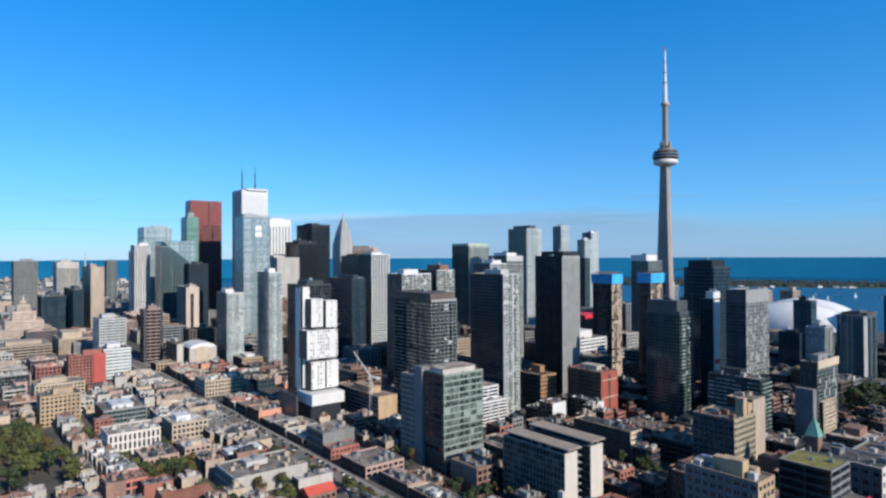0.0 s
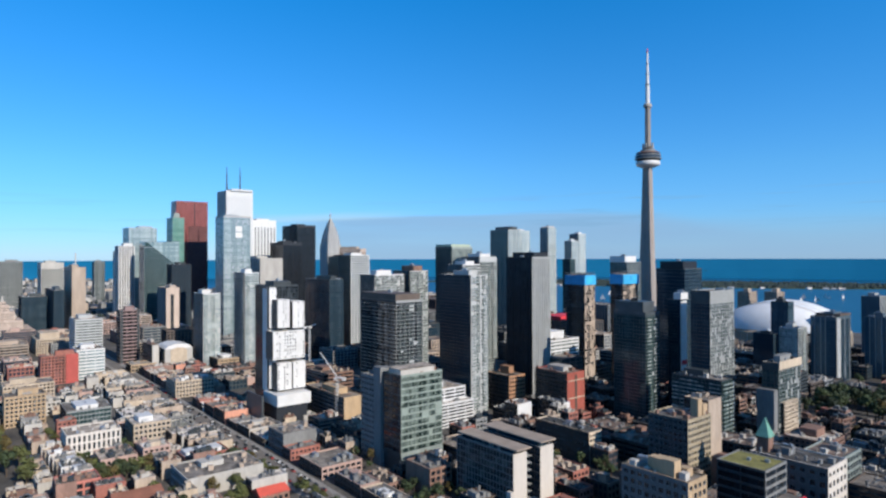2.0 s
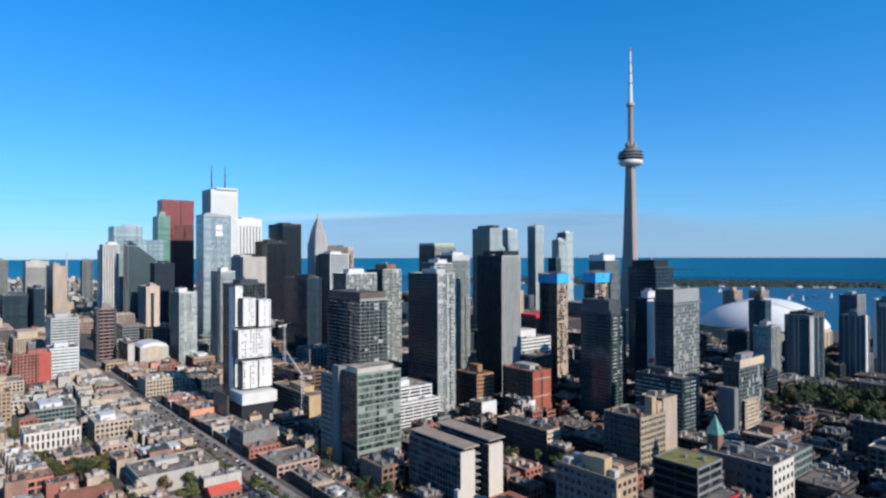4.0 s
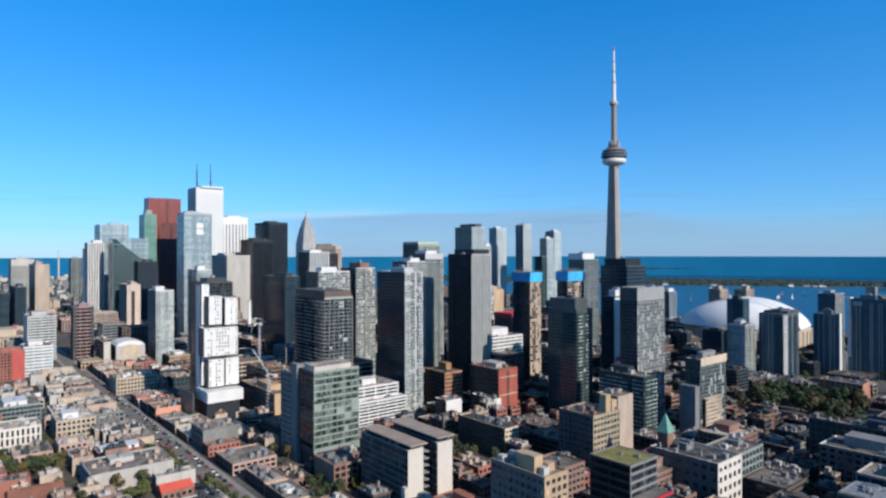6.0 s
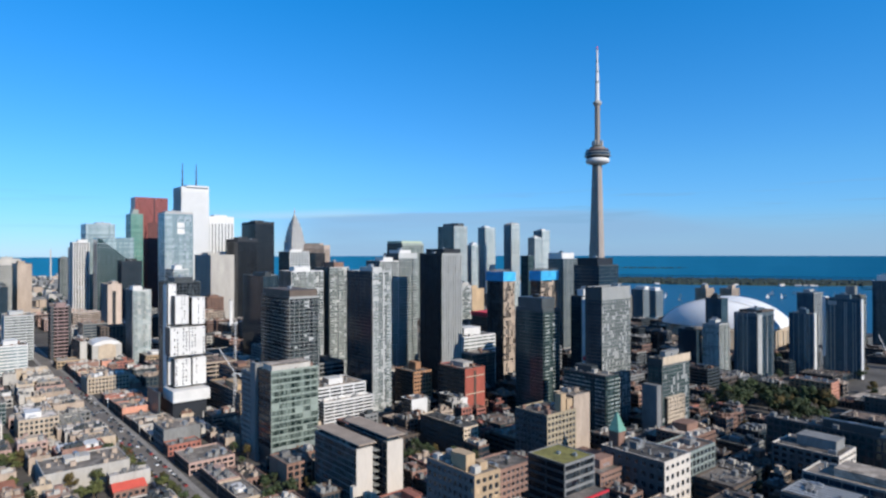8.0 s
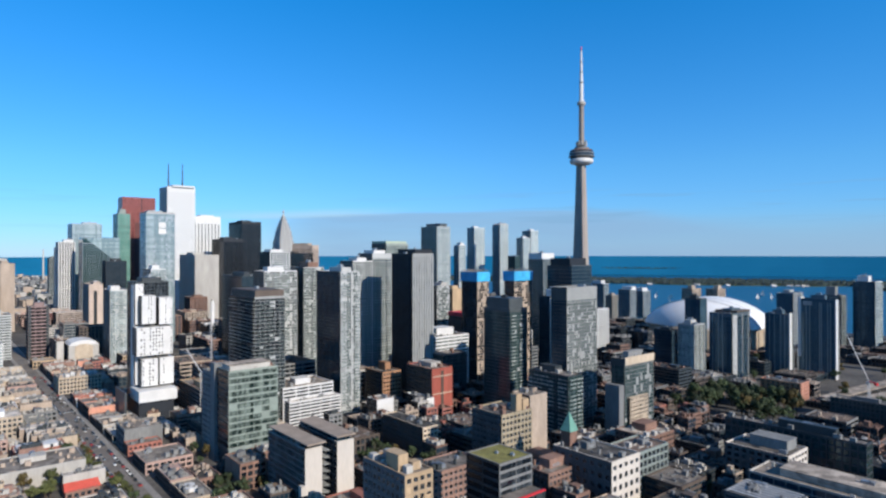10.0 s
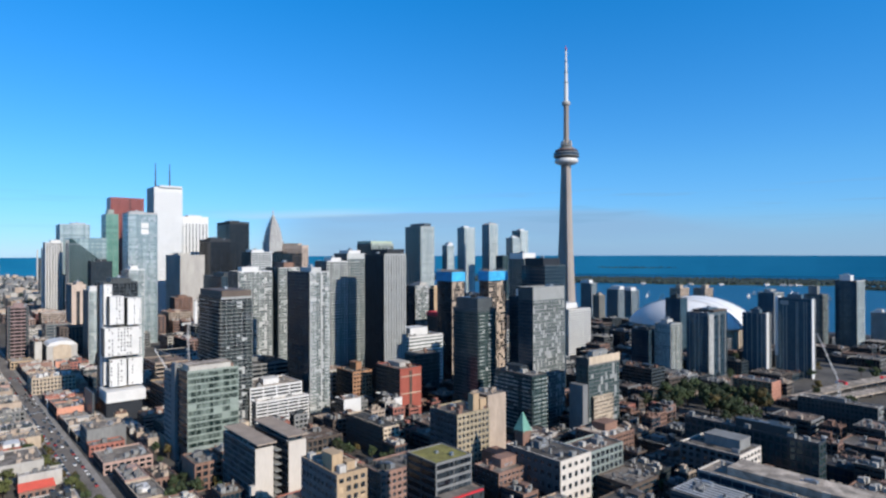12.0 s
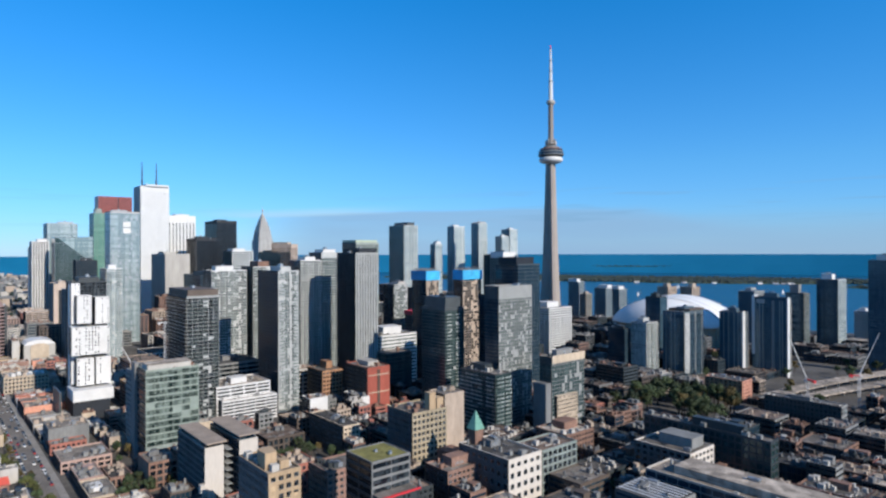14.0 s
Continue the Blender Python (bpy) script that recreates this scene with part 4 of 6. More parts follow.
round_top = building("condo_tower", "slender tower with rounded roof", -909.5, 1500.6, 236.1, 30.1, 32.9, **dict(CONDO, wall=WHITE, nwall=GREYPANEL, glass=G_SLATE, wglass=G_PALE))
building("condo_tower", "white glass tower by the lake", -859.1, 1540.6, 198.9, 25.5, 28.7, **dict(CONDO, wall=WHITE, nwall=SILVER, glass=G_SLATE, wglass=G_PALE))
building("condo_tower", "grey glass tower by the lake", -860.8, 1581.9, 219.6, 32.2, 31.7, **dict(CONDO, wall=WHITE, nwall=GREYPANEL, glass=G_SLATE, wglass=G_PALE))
building("condo_tower", "dark glass condominium on the harbourfront", -583.3, 1472.0, 82.8, 32.5, 19.3, **dict(CONDO, nwall=GREYPANEL, wall=SILVER, glass=G_SLATE, house=(0.8, 0.7, 8), house_mat=WHITE))
building("condo_tower", "harbourfront condominium with white crown", -543.7, 1532.3, 66.3, 33.3, 25.9, **dict(CONDO, nwall=GREYPANEL, wall=SILVER, glass=G_SLATE, house=(0.8, 0.7, 8), house_mat=WHITE))
building("condo_tower", "harbourfront condominium with white crown", -535.9, 1591.7, 60.9, 26.1, 32.6, **dict(CONDO, nwall=GREYPANEL, wall=SILVER, glass=G_SLATE, house=(0.8, 0.7, 8), house_mat=WHITE))
building("condo_tower", "small beige apartment block on the harbourfront", -523.3, 1391.8, 61.2, 17.5, 22.1, **dict(CONDO, wall=BEIGE, glass=G_GREY))
building("hotel_tower", "beige concrete hotel tower by the harbour", -423.1, 1618.0, 69.7, 27.9, 39.5, **dict(PUNCHED, wall=BEIGE, house=(0.4,0.4,8)))
building("hotel_tower", "beige concrete hotel tower by the harbour", -353.9, 1580.6, 73.4, 27.7, 37.6, **dict(PUNCHED, wall=BEIGE, house=(0.4,0.4,8)))
building("hotel_tower", "white stepped hotel block by rails", -336.9, 921.6, 73.3, 44.2, 51.7, **dict(RIBBON, wall=WHITE, glass=G_GREY, house=(0.5,0.5,8)))
building("apartment_building", "white low-rise with tall narrow windows", -464, 166, 35, 26.0, 33.8, **dict(PUNCHED, wall=ENDWALL, pitch=3.1, pw=1.5, fh=5.8, bh=1.3, house=None, units=2, single=True, roof=ROOFTAN, category="building"))
building("office_building", "low glazed pavilion with pale roof", -538, 189, 35, 39.0, 31.8, **dict(CURTAIN, wall=GREYPANEL, nwall=CHARCOAL, glass=G_DARK, bh=0.7, wglass=G_TEAL, house=(0.6, 0.5, 3), house_mat=WHITE, category="building"))
building("commercial_building", "pale grey flat-roofed hall with blank side wall", -338, 191, 28, 34, 46, **dict(LOFT, wall=PALE, blank=("W",), roof=ROOF, house=(0.3, 0.3, 3), units=5, category="building"))
building("shop_building", "shop with salmon-orange painted side wall", -472, 289, 27, 26, 30, **dict(LOFT, wall=ORANGE, nwall=SHADEBRICK, blank=("W",), house=None, units=4, category="building"))
building("shop_building", "low tan building at the bend of the street", -778, 334, 25.5, 26, 29, **dict(LOFT, wall=TANSTONE, nwall=SHADEBRICK, roof=ROOFTAN, house=None, units=4, lite=True, category="building"))
building("shop_building", "low shop with long pale roof", -446, 285, 22.3, 23, 30, **dict(PUNCHED, wall=OLDBRICK, nwall=SHADEBRICK, roof=ROOFPALE, house=None, units=3, lite=True, category="building"))
building("shop_building", "low shop with grey gravel roof", -420, 281, 23.5, 26, 27, **dict(PUNCHED, wall=PALE, nwall=SHADEBRICK, roof=ROOF, house=(0.3, 0.3, 2.5), units=3, lite=True, category="building"))
building("shop_building", "low shop with pale roof sheets", -392, 277, 22.0, 27, 30, **dict(LOFT, wall=CREAM, nwall=SHADEBRICK, roof=ROOFPALE, house=None, units=3, lite=True, category="building"))
building("shop_building", "orange brick shop with flat roof", -503, 295, 25, 24, 27, **dict(PUNCHED, wall=ORANGE, nwall=SHADEBRICK, blank=("W",), house=None, units=3, category="building"))
building("shop_building", "grey plastered block with blank side wall", -363, 274, 32, 26, 25, **dict(LOFT, wall=CONCRETE, blank=("W",), house=None, units=3, category="building"))
building("shop_building", "low red brick wing of a shop", -350, 271, 24, 12, 22, **dict(PUNCHED, wall=REDBRICK, nwall=SHADEBRICK, house=None, units=1, category="building"))
building("shop_building", "grey-roofed shop with white parapet and orange side", -304, 263, 24, 32, 29, **dict(LOFT, wall=PINKBRICK, nwall=SHADEBRICK, house=None, units=5, category="building"))
building("brick_building", "low grey-roofed hall with red brick end", -172, 349, 29, 24, 14, **dict(PUNCHED, wall=REDBRICK, nwall=SHADEBRICK, roof=ROOF, house=None, units=2, lite=True, category="building"))
building("brick_building", "small red brick house behind the slab", -160, 335, 25, 16, 12, **dict(PUNCHED, wall=REDBRICK, nwall=SHADEBRICK, roof=ROOFDARK, house=None, units=1, lite=True, category="building"))
building("shop_building", "low pinkish brick shop with patched roof", -262, 259, 24, 30, 13, **dict(PUNCHED, wall=PINKBRICK, nwall=SHADEBRICK, roof=ROOFPALE, house=(0.2, 0.4, 2.2), units=4, lite=True, category="building"))
building("shop_building", "low shop row with grey and pale roof sheets", -228, 253, 23.5, 32, 14, **dict(PUNCHED, wall=CREAM, nwall=SHADEBRICK, roof=ROOF, house=(0.3, 0.4, 2.2), house_mat=WHITE, units=5, lite=True, category="building"))
building("shop_building", "low workshop with dark bitumen roof", -255, 274, 22.5, 26, 12, **dict(PUNCHED, wall=OLDBRICK, nwall=SHADEBRICK, roof=ROOFDARK, house=None, units=3, lite=True, category="building"))
building("brick_building", "plain brown brick hall", -232, 287, 33, 24, 16, **dict(LOFT, wall=BRICK, house=None, units=1, blank=("N",), category="building"))
front_wing = building("loft_building", "lower front wing with white slatted roof", 33, 414, 38, 30, 23, **dict(RIBBON, wall=CONCRETE, nwall=SHADESTONE, glass=G_NAVY, roof=ROOFDARK, house=None, units=2, category="building"))
building("loft_building", "long low glazed block with tan roof deck", 86.5, 434.3, 41.5, 80, 24, **dict(RIBBON, wall=PALE, nwall=CONCRETE, bh=0.45, pw=0.2, pitch=6.0, glass=G_NAVY, roof=ROOFTAN, house=(0.94, 0.75, 4), house_mat=ROOFTAN, units=6, category="building"))
building("apartment_building", "grey concrete block behind the fin wall", -303, 307, 76, 16.5, 21.1, **dict(PUNCHED, wall=CONCRETE, category="building"))
building("apartment_building", "brown brick warehouse with tan roof", -64, 488, 36, 27.0, 28.5, **dict(PUNCHED, wall=BRICK, roof=ROOFTAN, category="building"))
building("office_building", "white stepped office block among dark towers", -322, 563, 72, 28.2, 46.2, **dict(RIBBON, wall=WHITE, glass=G_GREY, house=(0.6, 0.5, 8), category="building"))
red_top = building("brick_building", "brick block with red canopy on top", -385, 690, 78, 30, 40, **dict(PUNCHED, wall=BRICK, house=None, category="building"))
building("office_building", "dark blue glass office with slanted corner", -298, 548, 58, 41.1, 31.3, **dict(CURTAIN, wall=BLUESTEEL, glass=G_TEAL, house=None, category="building"))
building("hotel_tower", "tan stone tower between glass towers", -507, 813, 103, 21.7, 24.0, **dict(RIBBED, wall=TANSTONE, blank=("W",), nwall=DARKBROWN))
building("shop_building", "low coral painted building with flat roof", -391, 139, 26, 18.2, 21.9, **dict(LOFT, wall=CORAL, house=None, lite=True, category="building"))
building("apartment_building", "low pinkish brick block round a yard", -424, 174, 25, 26.0, 21.8, **dict(PUNCHED, wall=PINKBRICK, roof=ROOFTAN, house=None, lite=True, category="building"))
building("apartment_building", "cream block with stepped roofline", -466, 212, 33, 28.6, 25.7, **dict(PUNCHED, wall=CREAM, roof=ROOFPALE, house=(0.5, 0.4, 4), house_mat=WHITE, single=True, category="building"))
building("apartment_building", "pinkish brick house with pale bands", -418, 199, 28, 18.2, 16.8, **dict(PUNCHED, wall=PINKBRICK, roof=ROOFPALE, house=(0.4, 0.4, 3), house_mat=CREAM, lite=True, category="building"))
building("shop_building", "long low white painted block", -522, 226, 27, 28.6, 23.7, **dict(LOFT, wall=WHITE, roof=ROOFPALE, house=None, lite=True, blank=("W",), category="building"))
building("shop_building", "low plastered block with greenish gravel roof", -462, 239, 24, 31.2, 16.7, **dict(LOFT, wall=PALE, roof=ROOFMOSSY, house=None, lite=True, category="building"))
building("shop_building", "red brick block with white parapet", -387, 213, 25, 19.5, 29.5, **dict(PUNCHED, wall=REDBRICK, roof=ROOFPALE, house=(0.6, 0.8, 2.5), house_mat=WHITE, lite=True, category="building"))
for k in range(8):
    building("terrace_house", "cream terrace house with pale flat roof", -400 - 11.4 * k, 148.5 + 0.98 * k, 25.0 + (k % 3) * 0.7, 11.2, 13 + (k % 2) * 1.5, **dict(PUNCHED, wall=(CREAM, ENDWALL, WHITE)[k % 3], nwall=(PINKBRICK, CREAM)[k % 2], roof=(ROOFPALE, ROOFTAN)[k % 4 == 3], house=(0.5, 0.3, 2.6) if k % 2 else None, house_mat=WHITE, lite=True, category="house", group="terrace of cream houses"))
red_roofed = building("house", "small house under bright red sheet roof", -298, 215, 21, 13, 17, **dict(PUNCHED, wall=OLDBRICK, house=None, units=0, category="house"))
yellow_hut = building("kiosk", "small kiosk under yellow awning", -274, 220, 19.6, 7, 8, **dict(PUNCHED, wall=PALE, house=None, units=0, parapet=0.1, category="kiosk"))
gabled = building("house", "low brick house under brown shingle roof", -337, 150, 23, 22, 26, **dict(PUNCHED, wall=OLDBRICK, house=None, units=0, category="house"))
building("apartment_building", "blank beige party-wall block", -119.5, 427.8, 66, 16, 16, **dict(LOFT, wall=BEIGE, blank=("W",), nwall=SHADEBRICK, house=None, units=1, category="building"))
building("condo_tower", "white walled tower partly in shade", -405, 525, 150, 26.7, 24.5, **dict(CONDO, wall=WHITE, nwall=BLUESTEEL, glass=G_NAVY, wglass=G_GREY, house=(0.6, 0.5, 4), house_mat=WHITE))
building("condo_tower", "pale banded tower with white crown", -403, 551.5, 158, 28.7, 25.3, **dict(CONDO, wall=SILVER, nwall=SHADESTONE, glass=G_NAVY, wglass=G_GREY, balcony="W", top_band=5, house=(0.7, 0.6, 4), house_mat=WHITE))
red_tower = building("office_tower", "red granite skyscraper, darker low on its west face", -1510, 733, 298, 44, 77, **dict(CURTAIN, wall=REDGRANITE, glass=G_BLACK, fh=4, bh=2.6, pw=1.4, house=None))
building("brick_building", "low block with white painted end wall", -254, 476, 35, 28.2, 7.4, **dict(LOFT, wall=WHITE, nwall=SHADEBRICK, blank=("W",), house=None, units=1, category="building"))
building("brick_building", "red brick block with pale window frames", -112, 325, 45, 20, 34, **dict(PUNCHED, wall=OLDBRICK, nwall=SHADEBRICK, single=True, house=None, category="building"))
building("office_block", "brown brick tower block in downtown", -1001, 649, 76, 31.9, 31.0, **dict(PUNCHED, wall=BRICK, nwall=BLACK, house=(0.5, 0.5, 4), category="building"))
building("warehouse", "tan brick warehouse with white roof plant", -716, 415, 29, 39.0, 29.3, **dict(PUNCHED, wall=TANSTONE, nwall=SHADEBRICK, roof=ROOFPALE, house=(0.5, 0.4, 3), house_mat=WHITE, units=7, category="building"))
building("market_building", "low hall with reddish roof", -690, 515, 40, 62.5, 17.4, **dict(LOFT, wall=OLDBRICK, nwall=SHADEBRICK, roof=TERRACOTTA, house=(0.3, 0.4, 3), house_mat=PALE, units=5, category="building"))
building("condo_tower", "mottled pale condominium behind dark tower", -440, 700, 115, 23.9, 22.2, **dict(CONDO, wall=GREYPANEL, nwall=CHARCOAL, glass=G_DARK, wglass=G_GREY, spots=0.3, balcony="W", house=(0.6, 0.5, 4), house_mat=PALE))
building("condo_tower", "slim lakeside tower with white side", -875, 1278, 176, 19.5, 22.1, **dict(CONDO, wall=WHITE, nwall=GREYPANEL, glass=G_SLATE, wglass=G_PALE, house=(0.7, 0.6, 7), house_mat=WHITE))
building("condo_tower", "dark teal glass tower near the lake", -731, 1312, 150, 23.5, 18.2, **dict(CURTAIN, wall=BLUESTEEL, glass=G_TEAL, house=None))
building("brick_building", "orange-red brick block at the edge of the park", -31, 775, 30, 37.8, 20.3, **dict(PUNCHED, wall=ORANGE, nwall=RUSTBRICK, pitch=4.5, pw=2.2, roof=ROOFDARK, house=None, category="building"))
building("loft_building", "long dark loft block with pale balconied end", 62, 703, 34, 58.7, 12.2, **dict(PUNCHED, wall=CONCRETE, nwall=CHARCOAL, glass=G_TEAL, balcony="W", roof=ROOF, house=(0.3, 0.3, 3), units=6, category="building"))

# ---------------------------------------------------------------- communications tower
def comms_tower():
    top = thing("communications_tower", "tall tapering concrete tower with round pod and white mast", "tower", -473, 1157, 0)
    top.scale = (1, 1, 0.99)
    g = Geo()

    def section(arm, width, core):
        pts = []
        for k in range(3):
            a = radians(-44 + 120 * k)
            c, s = math.cos(a), math.sin(a)
            for along, across in ((core, -width * 1.25), (arm, -width), (arm, width), (core, width * 1.25)):
                pts.append((c * along - s * across, s * along + c * across))
        return pts
    levels = [(-3, 31, 3.1, 4.8), (20, 26, 3.0, 4.7), (60, 21.5, 2.9, 4.6), (120, 17.5, 2.8, 4.5), (200, 14.0, 2.7, 4.3), (280, 11.2, 2.6, 4.1), (334, 9.4, 2.5, 4.0)]
    secs = [section(a, w, c) for _, a, w, c in levels]
    n = 12
    pts = [(x, y, z) for (z, *_), sec in zip(levels, secs) for x, y in sec]
    faces = [(k * n + i, k * n + (i + 1) % n, (k + 1) * n + (i + 1) % n, (k + 1) * n + i) for k in range(len(levels) - 1) for i in range(n)]
    faces += [tuple(range(n - 1, -1, -1)), tuple(range((len(levels) - 1) * n, len(levels) * n))]
    g.add(pts, faces)
    part("shaft", g, TOWERCONC, top, "ribbed grey concrete shaft")
    pod = Geo()
    pod.lathe([(8, 333), (13, 334), (19.5, 336.5), (21.5, 340), (20.5, 344), (17, 345.2)], 40)
    pod.smooth = True
    pod = part("pod", pod, WHITE, top, "white radome ring and dark glazed decks")
    pod.location.z = -17.5
    pod.scale = (1.05, 1.05, 1.04)
    for r0, r1, z0, z1, m, lb in ((19.5, 22.5, 345.2, 348.5, CHARCOAL, "dark glazed deck"), (23.2, 23.2, 348.5, 350.2, CONCRETE, "concrete deck edge"),
                                  (22, 22, 350.2, 354.2, G_NAVY, "dark glazed deck"), (22.8, 22.4, 354.2, 356.0, CONCRETE, "concrete deck edge"),
                                  (20.5, 20, 356, 359.5, G_DARK, "dark restaurant windows"), (21, 19, 359.5, 361.5, BRICK, "reddish roof deck"),
                                  (14, 13, 361.5, 366, CONCRETE, "upper plant drum")):
        g = Geo()
        g.lathe([(r0, z0 + .003), (r1, z1)], 40)
        part("deck", g, m, pod, lb)
    g = Geo()
    for k in range(12):
        a = 2 * math.pi * k / 12
        g.box(9 * math.cos(a) - 1.2, 9 * math.cos(a) + 1.2, 9 * math.sin(a) - 1.2, 9 * math.sin(a) + 1.2, 366, 376 - (k % 3) * 3)
    part("equipment_cabin", g, PALE, top, "", "stuff")
    g = Geo()
    g.lathe([(7.2, 366), (6.0, 380), (5.6, 440), (5.6, 445)], 6)
    part("upper_shaft", g, TOWERCONC, top, "hexagonal grey concrete upper shaft")
    g = Geo()
    g.lathe([(6.2, 444), (8.0, 446.5), (8.0, 450), (6.5, 452)], 24)
    part("sky_pod", g, PALE, top, "small upper observation ring")
    for r0, r1, z0, z1 in ((4.1, 3.7, 452, 488), (3.2, 2.9, 489.2, 508), (2.6, 2.3, 509, 528), (1.9, 1.7, 529, 551)):
        g = Geo()
        g.lathe([(r0, z0), (r1, z1)], 12)
        o = part("mast", g, WHITE, top, "white steel mast section")
        g = Geo()
        g.lathe([(r0 * 1.15, z1 + .01), (r0 * 1.15, z1 + 1.2)], 12)
        part("collar", g, CHARCOAL, o, "dark collar")
    g = Geo()
    g.lathe([(1.3, 552.2), (.8, 559)], 8)
    part("tip", g, REDPAINT, top, "red mast tip")


comms_tower()


# ---------------------------------------------------------------- stadium
def stadium():
    top = thing("stadium", "domed stadium with white panelled roof", "stadium", -260, 1228, 1)
    g = Geo()
    g.lathe([(101, -2), (101, 30), (97, 34)], 48)
    part("bowl", g, CREAM, top, "cream concrete bowl")
    for k in range(48):
        a = 2 * math.pi * (k + .5) / 48
        c, s = math.cos(a), math.sin(a)
        g = Geo()
        g.beam((101.4 * c, 101.4 * s, 0), (101.4 * c, 101.4 * s, 29), .9)
        part("pilaster", g, PALE, top)

    def vault(y0, y1, radius, rise, z, quarter=0):
        """A barrel vault across x, or a quarter dome closing it."""
        g = Geo()
        n = 36
        if quarter:
            m = 12
            pts = []
            for j in range(m + 1):
                b = math.pi / 2 * j / m
                for i in range(n + 1):
                    a = math.pi * i / n
                    pts.append((radius * math.cos(a) * math.cos(b), y0 + (y1 - y0) * math.sin(b), z + rise * max(0, math.sin(a)) ** 1.35 * math.cos(b)))
            rows_ = m
        else:
            m = 4
            pts = [(radius * math.cos(math.pi * i / n), y0 + (y1 - y0) * j / m, z + rise * max(0, math.sin(math.pi * i / n)) ** 1.35) for j in range(m + 1) for i in range(n + 1)]
            rows_ = m
        w_ = n + 1
        g.add(pts, [(j * w_ + i, j * w_ + i + 1, (j + 1) * w_ + i + 1, (j + 1) * w_ + i) for j in range(rows_) for i in range(n)])
        g.smooth = True
        return g
    for nm, y0, y1, r, rise, z, q in (("roof_panel", -24, 30, 96, 45, 33.5, 0), ("roof_panel", -56, -20, 95.6, 44.6, 33.4, 0), ("roof_panel", -52, -96, 95.2, 44.2, 33.3, 1), ("roof_panel", 26, 94, 95.4, 44.4, 33.2, 1)):
        o = part(nm, vault(y0, y1, r, rise, z, q), DOMEWHITE, top, "white ribbed roof panel")
        md = o.modifiers.new("thickness", "SOLIDIFY")
        md.thickness = 0.35


stadium()

# ---------------------------------------------------------------- islands
island("island", -1310, 3460, 1500, 330, 21, 3000, "long wooded island with a pale shore")
island("island", 600, 3340, 900, 280, 0, 1500, "wooded western end of the island chain")
island("island", -1800, 4478, 560, 9, 22, 60, "thin far spit with scattered trees", 40, 0.6)


def boathouse(x, y, s, turn):
    top = thing("boathouse", "small white boathouse on the island shore", "shed", x, y, -3.4, "island sheds", turn)
    g = Geo()
    g.box(-9 * s, 9 * s, -5 * s, 5 * s, 0, 5 * s)
    part("wall", g, WHITE, top)
    g = Geo()
    g.add([(-9.6 * s, -5.6 * s, 5 * s), (9.6 * s, -5.6 * s, 5 * s), (9.6 * s, 5.6 * s, 5 * s), (-9.6 * s, 5.6 * s, 5 * s), (-9.6 * s, 0, 8 * s), (9.6 * s, 0, 8 * s)],
          [(0, 1, 5, 4), (2, 3, 4, 5), (1, 2, 5), (3, 0, 4), (3, 2, 1, 0)])
    part("roof", g, ROOF, top)


rnd = random.Random(77)
for k in range(16):
    a = rnd.uniform(-.55, .75)
    c, s_ = math.cos(radians(21)), math.sin(radians(21))
    u, v = 1500 * math.sin(a), -338 * math.cos(a)
    boathouse(-1310 + u * c - v * s_, 3420 + u * s_ + v * c, rnd.uniform(.8, 1.5), rnd.uniform(0, 60))


def local_part(name, parent, material, x0, x1, y0, y1, z0, z1, label=""):
    """A box given in world metres, hung under a thing."""
    o = centre(parent)
    g = Geo()
    g.box(x0 - o.x, x1 - o.x, y0 - o.y, y1 - o.y, z0 - o.z, z1 - o.z)
    return part(name, g, material, parent, label)


def windowed_block(parent, x0, x1, y0, y1, z0, z1, material, share, seed, label):
    """A projecting block with small scattered windows on its two long faces."""
    rnd = random.Random(seed)
    o = centre(parent)
    g = Geo()
    g.box(x0 - o.x, x1 - o.x - .25, y0 - o.y + .25, y1 - o.y, z0 - o.z + .2, z1 - o.z - .2, 1)
    seen = {}
    zs = [z0 - o.z + i * (z1 - z0) / max(1, round((z1 - z0) / 3.0)) for i in range(max(1, round((z1 - z0) / 3.0)) + 1)]
    rows = []
    for a, b in zip(zs[:-1], zs[1:]):
        rows += [(a, a + .7, 0), (a + .7, b - .5, 1), (b - .5, b, 0)]
    # the north face goes charcoal, its shade painted into the colour
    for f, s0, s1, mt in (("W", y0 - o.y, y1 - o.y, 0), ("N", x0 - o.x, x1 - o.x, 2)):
        k = max(1, round((s1 - s0) / 2.4))
        cols = []
        for i in range(k):
            a, b = s0 + i * (s1 - s0) / k, s0 + (i + 1) * (s1 - s0) / k
            busy = 1 if share > .8 or rnd.random() < share else 0
            e = .62 if share > .8 else .78
            cols += [(a, a + e, 0), (a + e, b - e, busy), (b - e, b, 0)]
        if f == "W":
            at = lambda s_, n_, z_: (x1 - o.x + n_, s_, z_)
        else:
            at = lambda s_, n_, z_: (s_, y0 - o.y - n_, z_)
        grid_plate(g, seen, cols, rows, at, .25, 1, lambda: rnd.random() < max(share, .72), mt)
    xx0, xx1, yy0, yy1 = x0 - o.x, x1 - o.x, y0 - o.y, y1 - o.y
    for z_ in (z0 - o.z, z1 - o.z):
        g.add([(xx0, yy0, z_), (xx1, yy0, z_), (xx1, yy1, z_), (xx0, yy1, z_)], [(0, 1, 2, 3)])
    g.add([(xx0, yy1, z0 - o.z), (xx1, yy1, z0 - o.z), (xx1, yy1, z1 - o.z), (xx0, yy1, z1 - o.z)], [(0, 1, 2, 3)])
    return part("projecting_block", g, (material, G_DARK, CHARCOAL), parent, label)


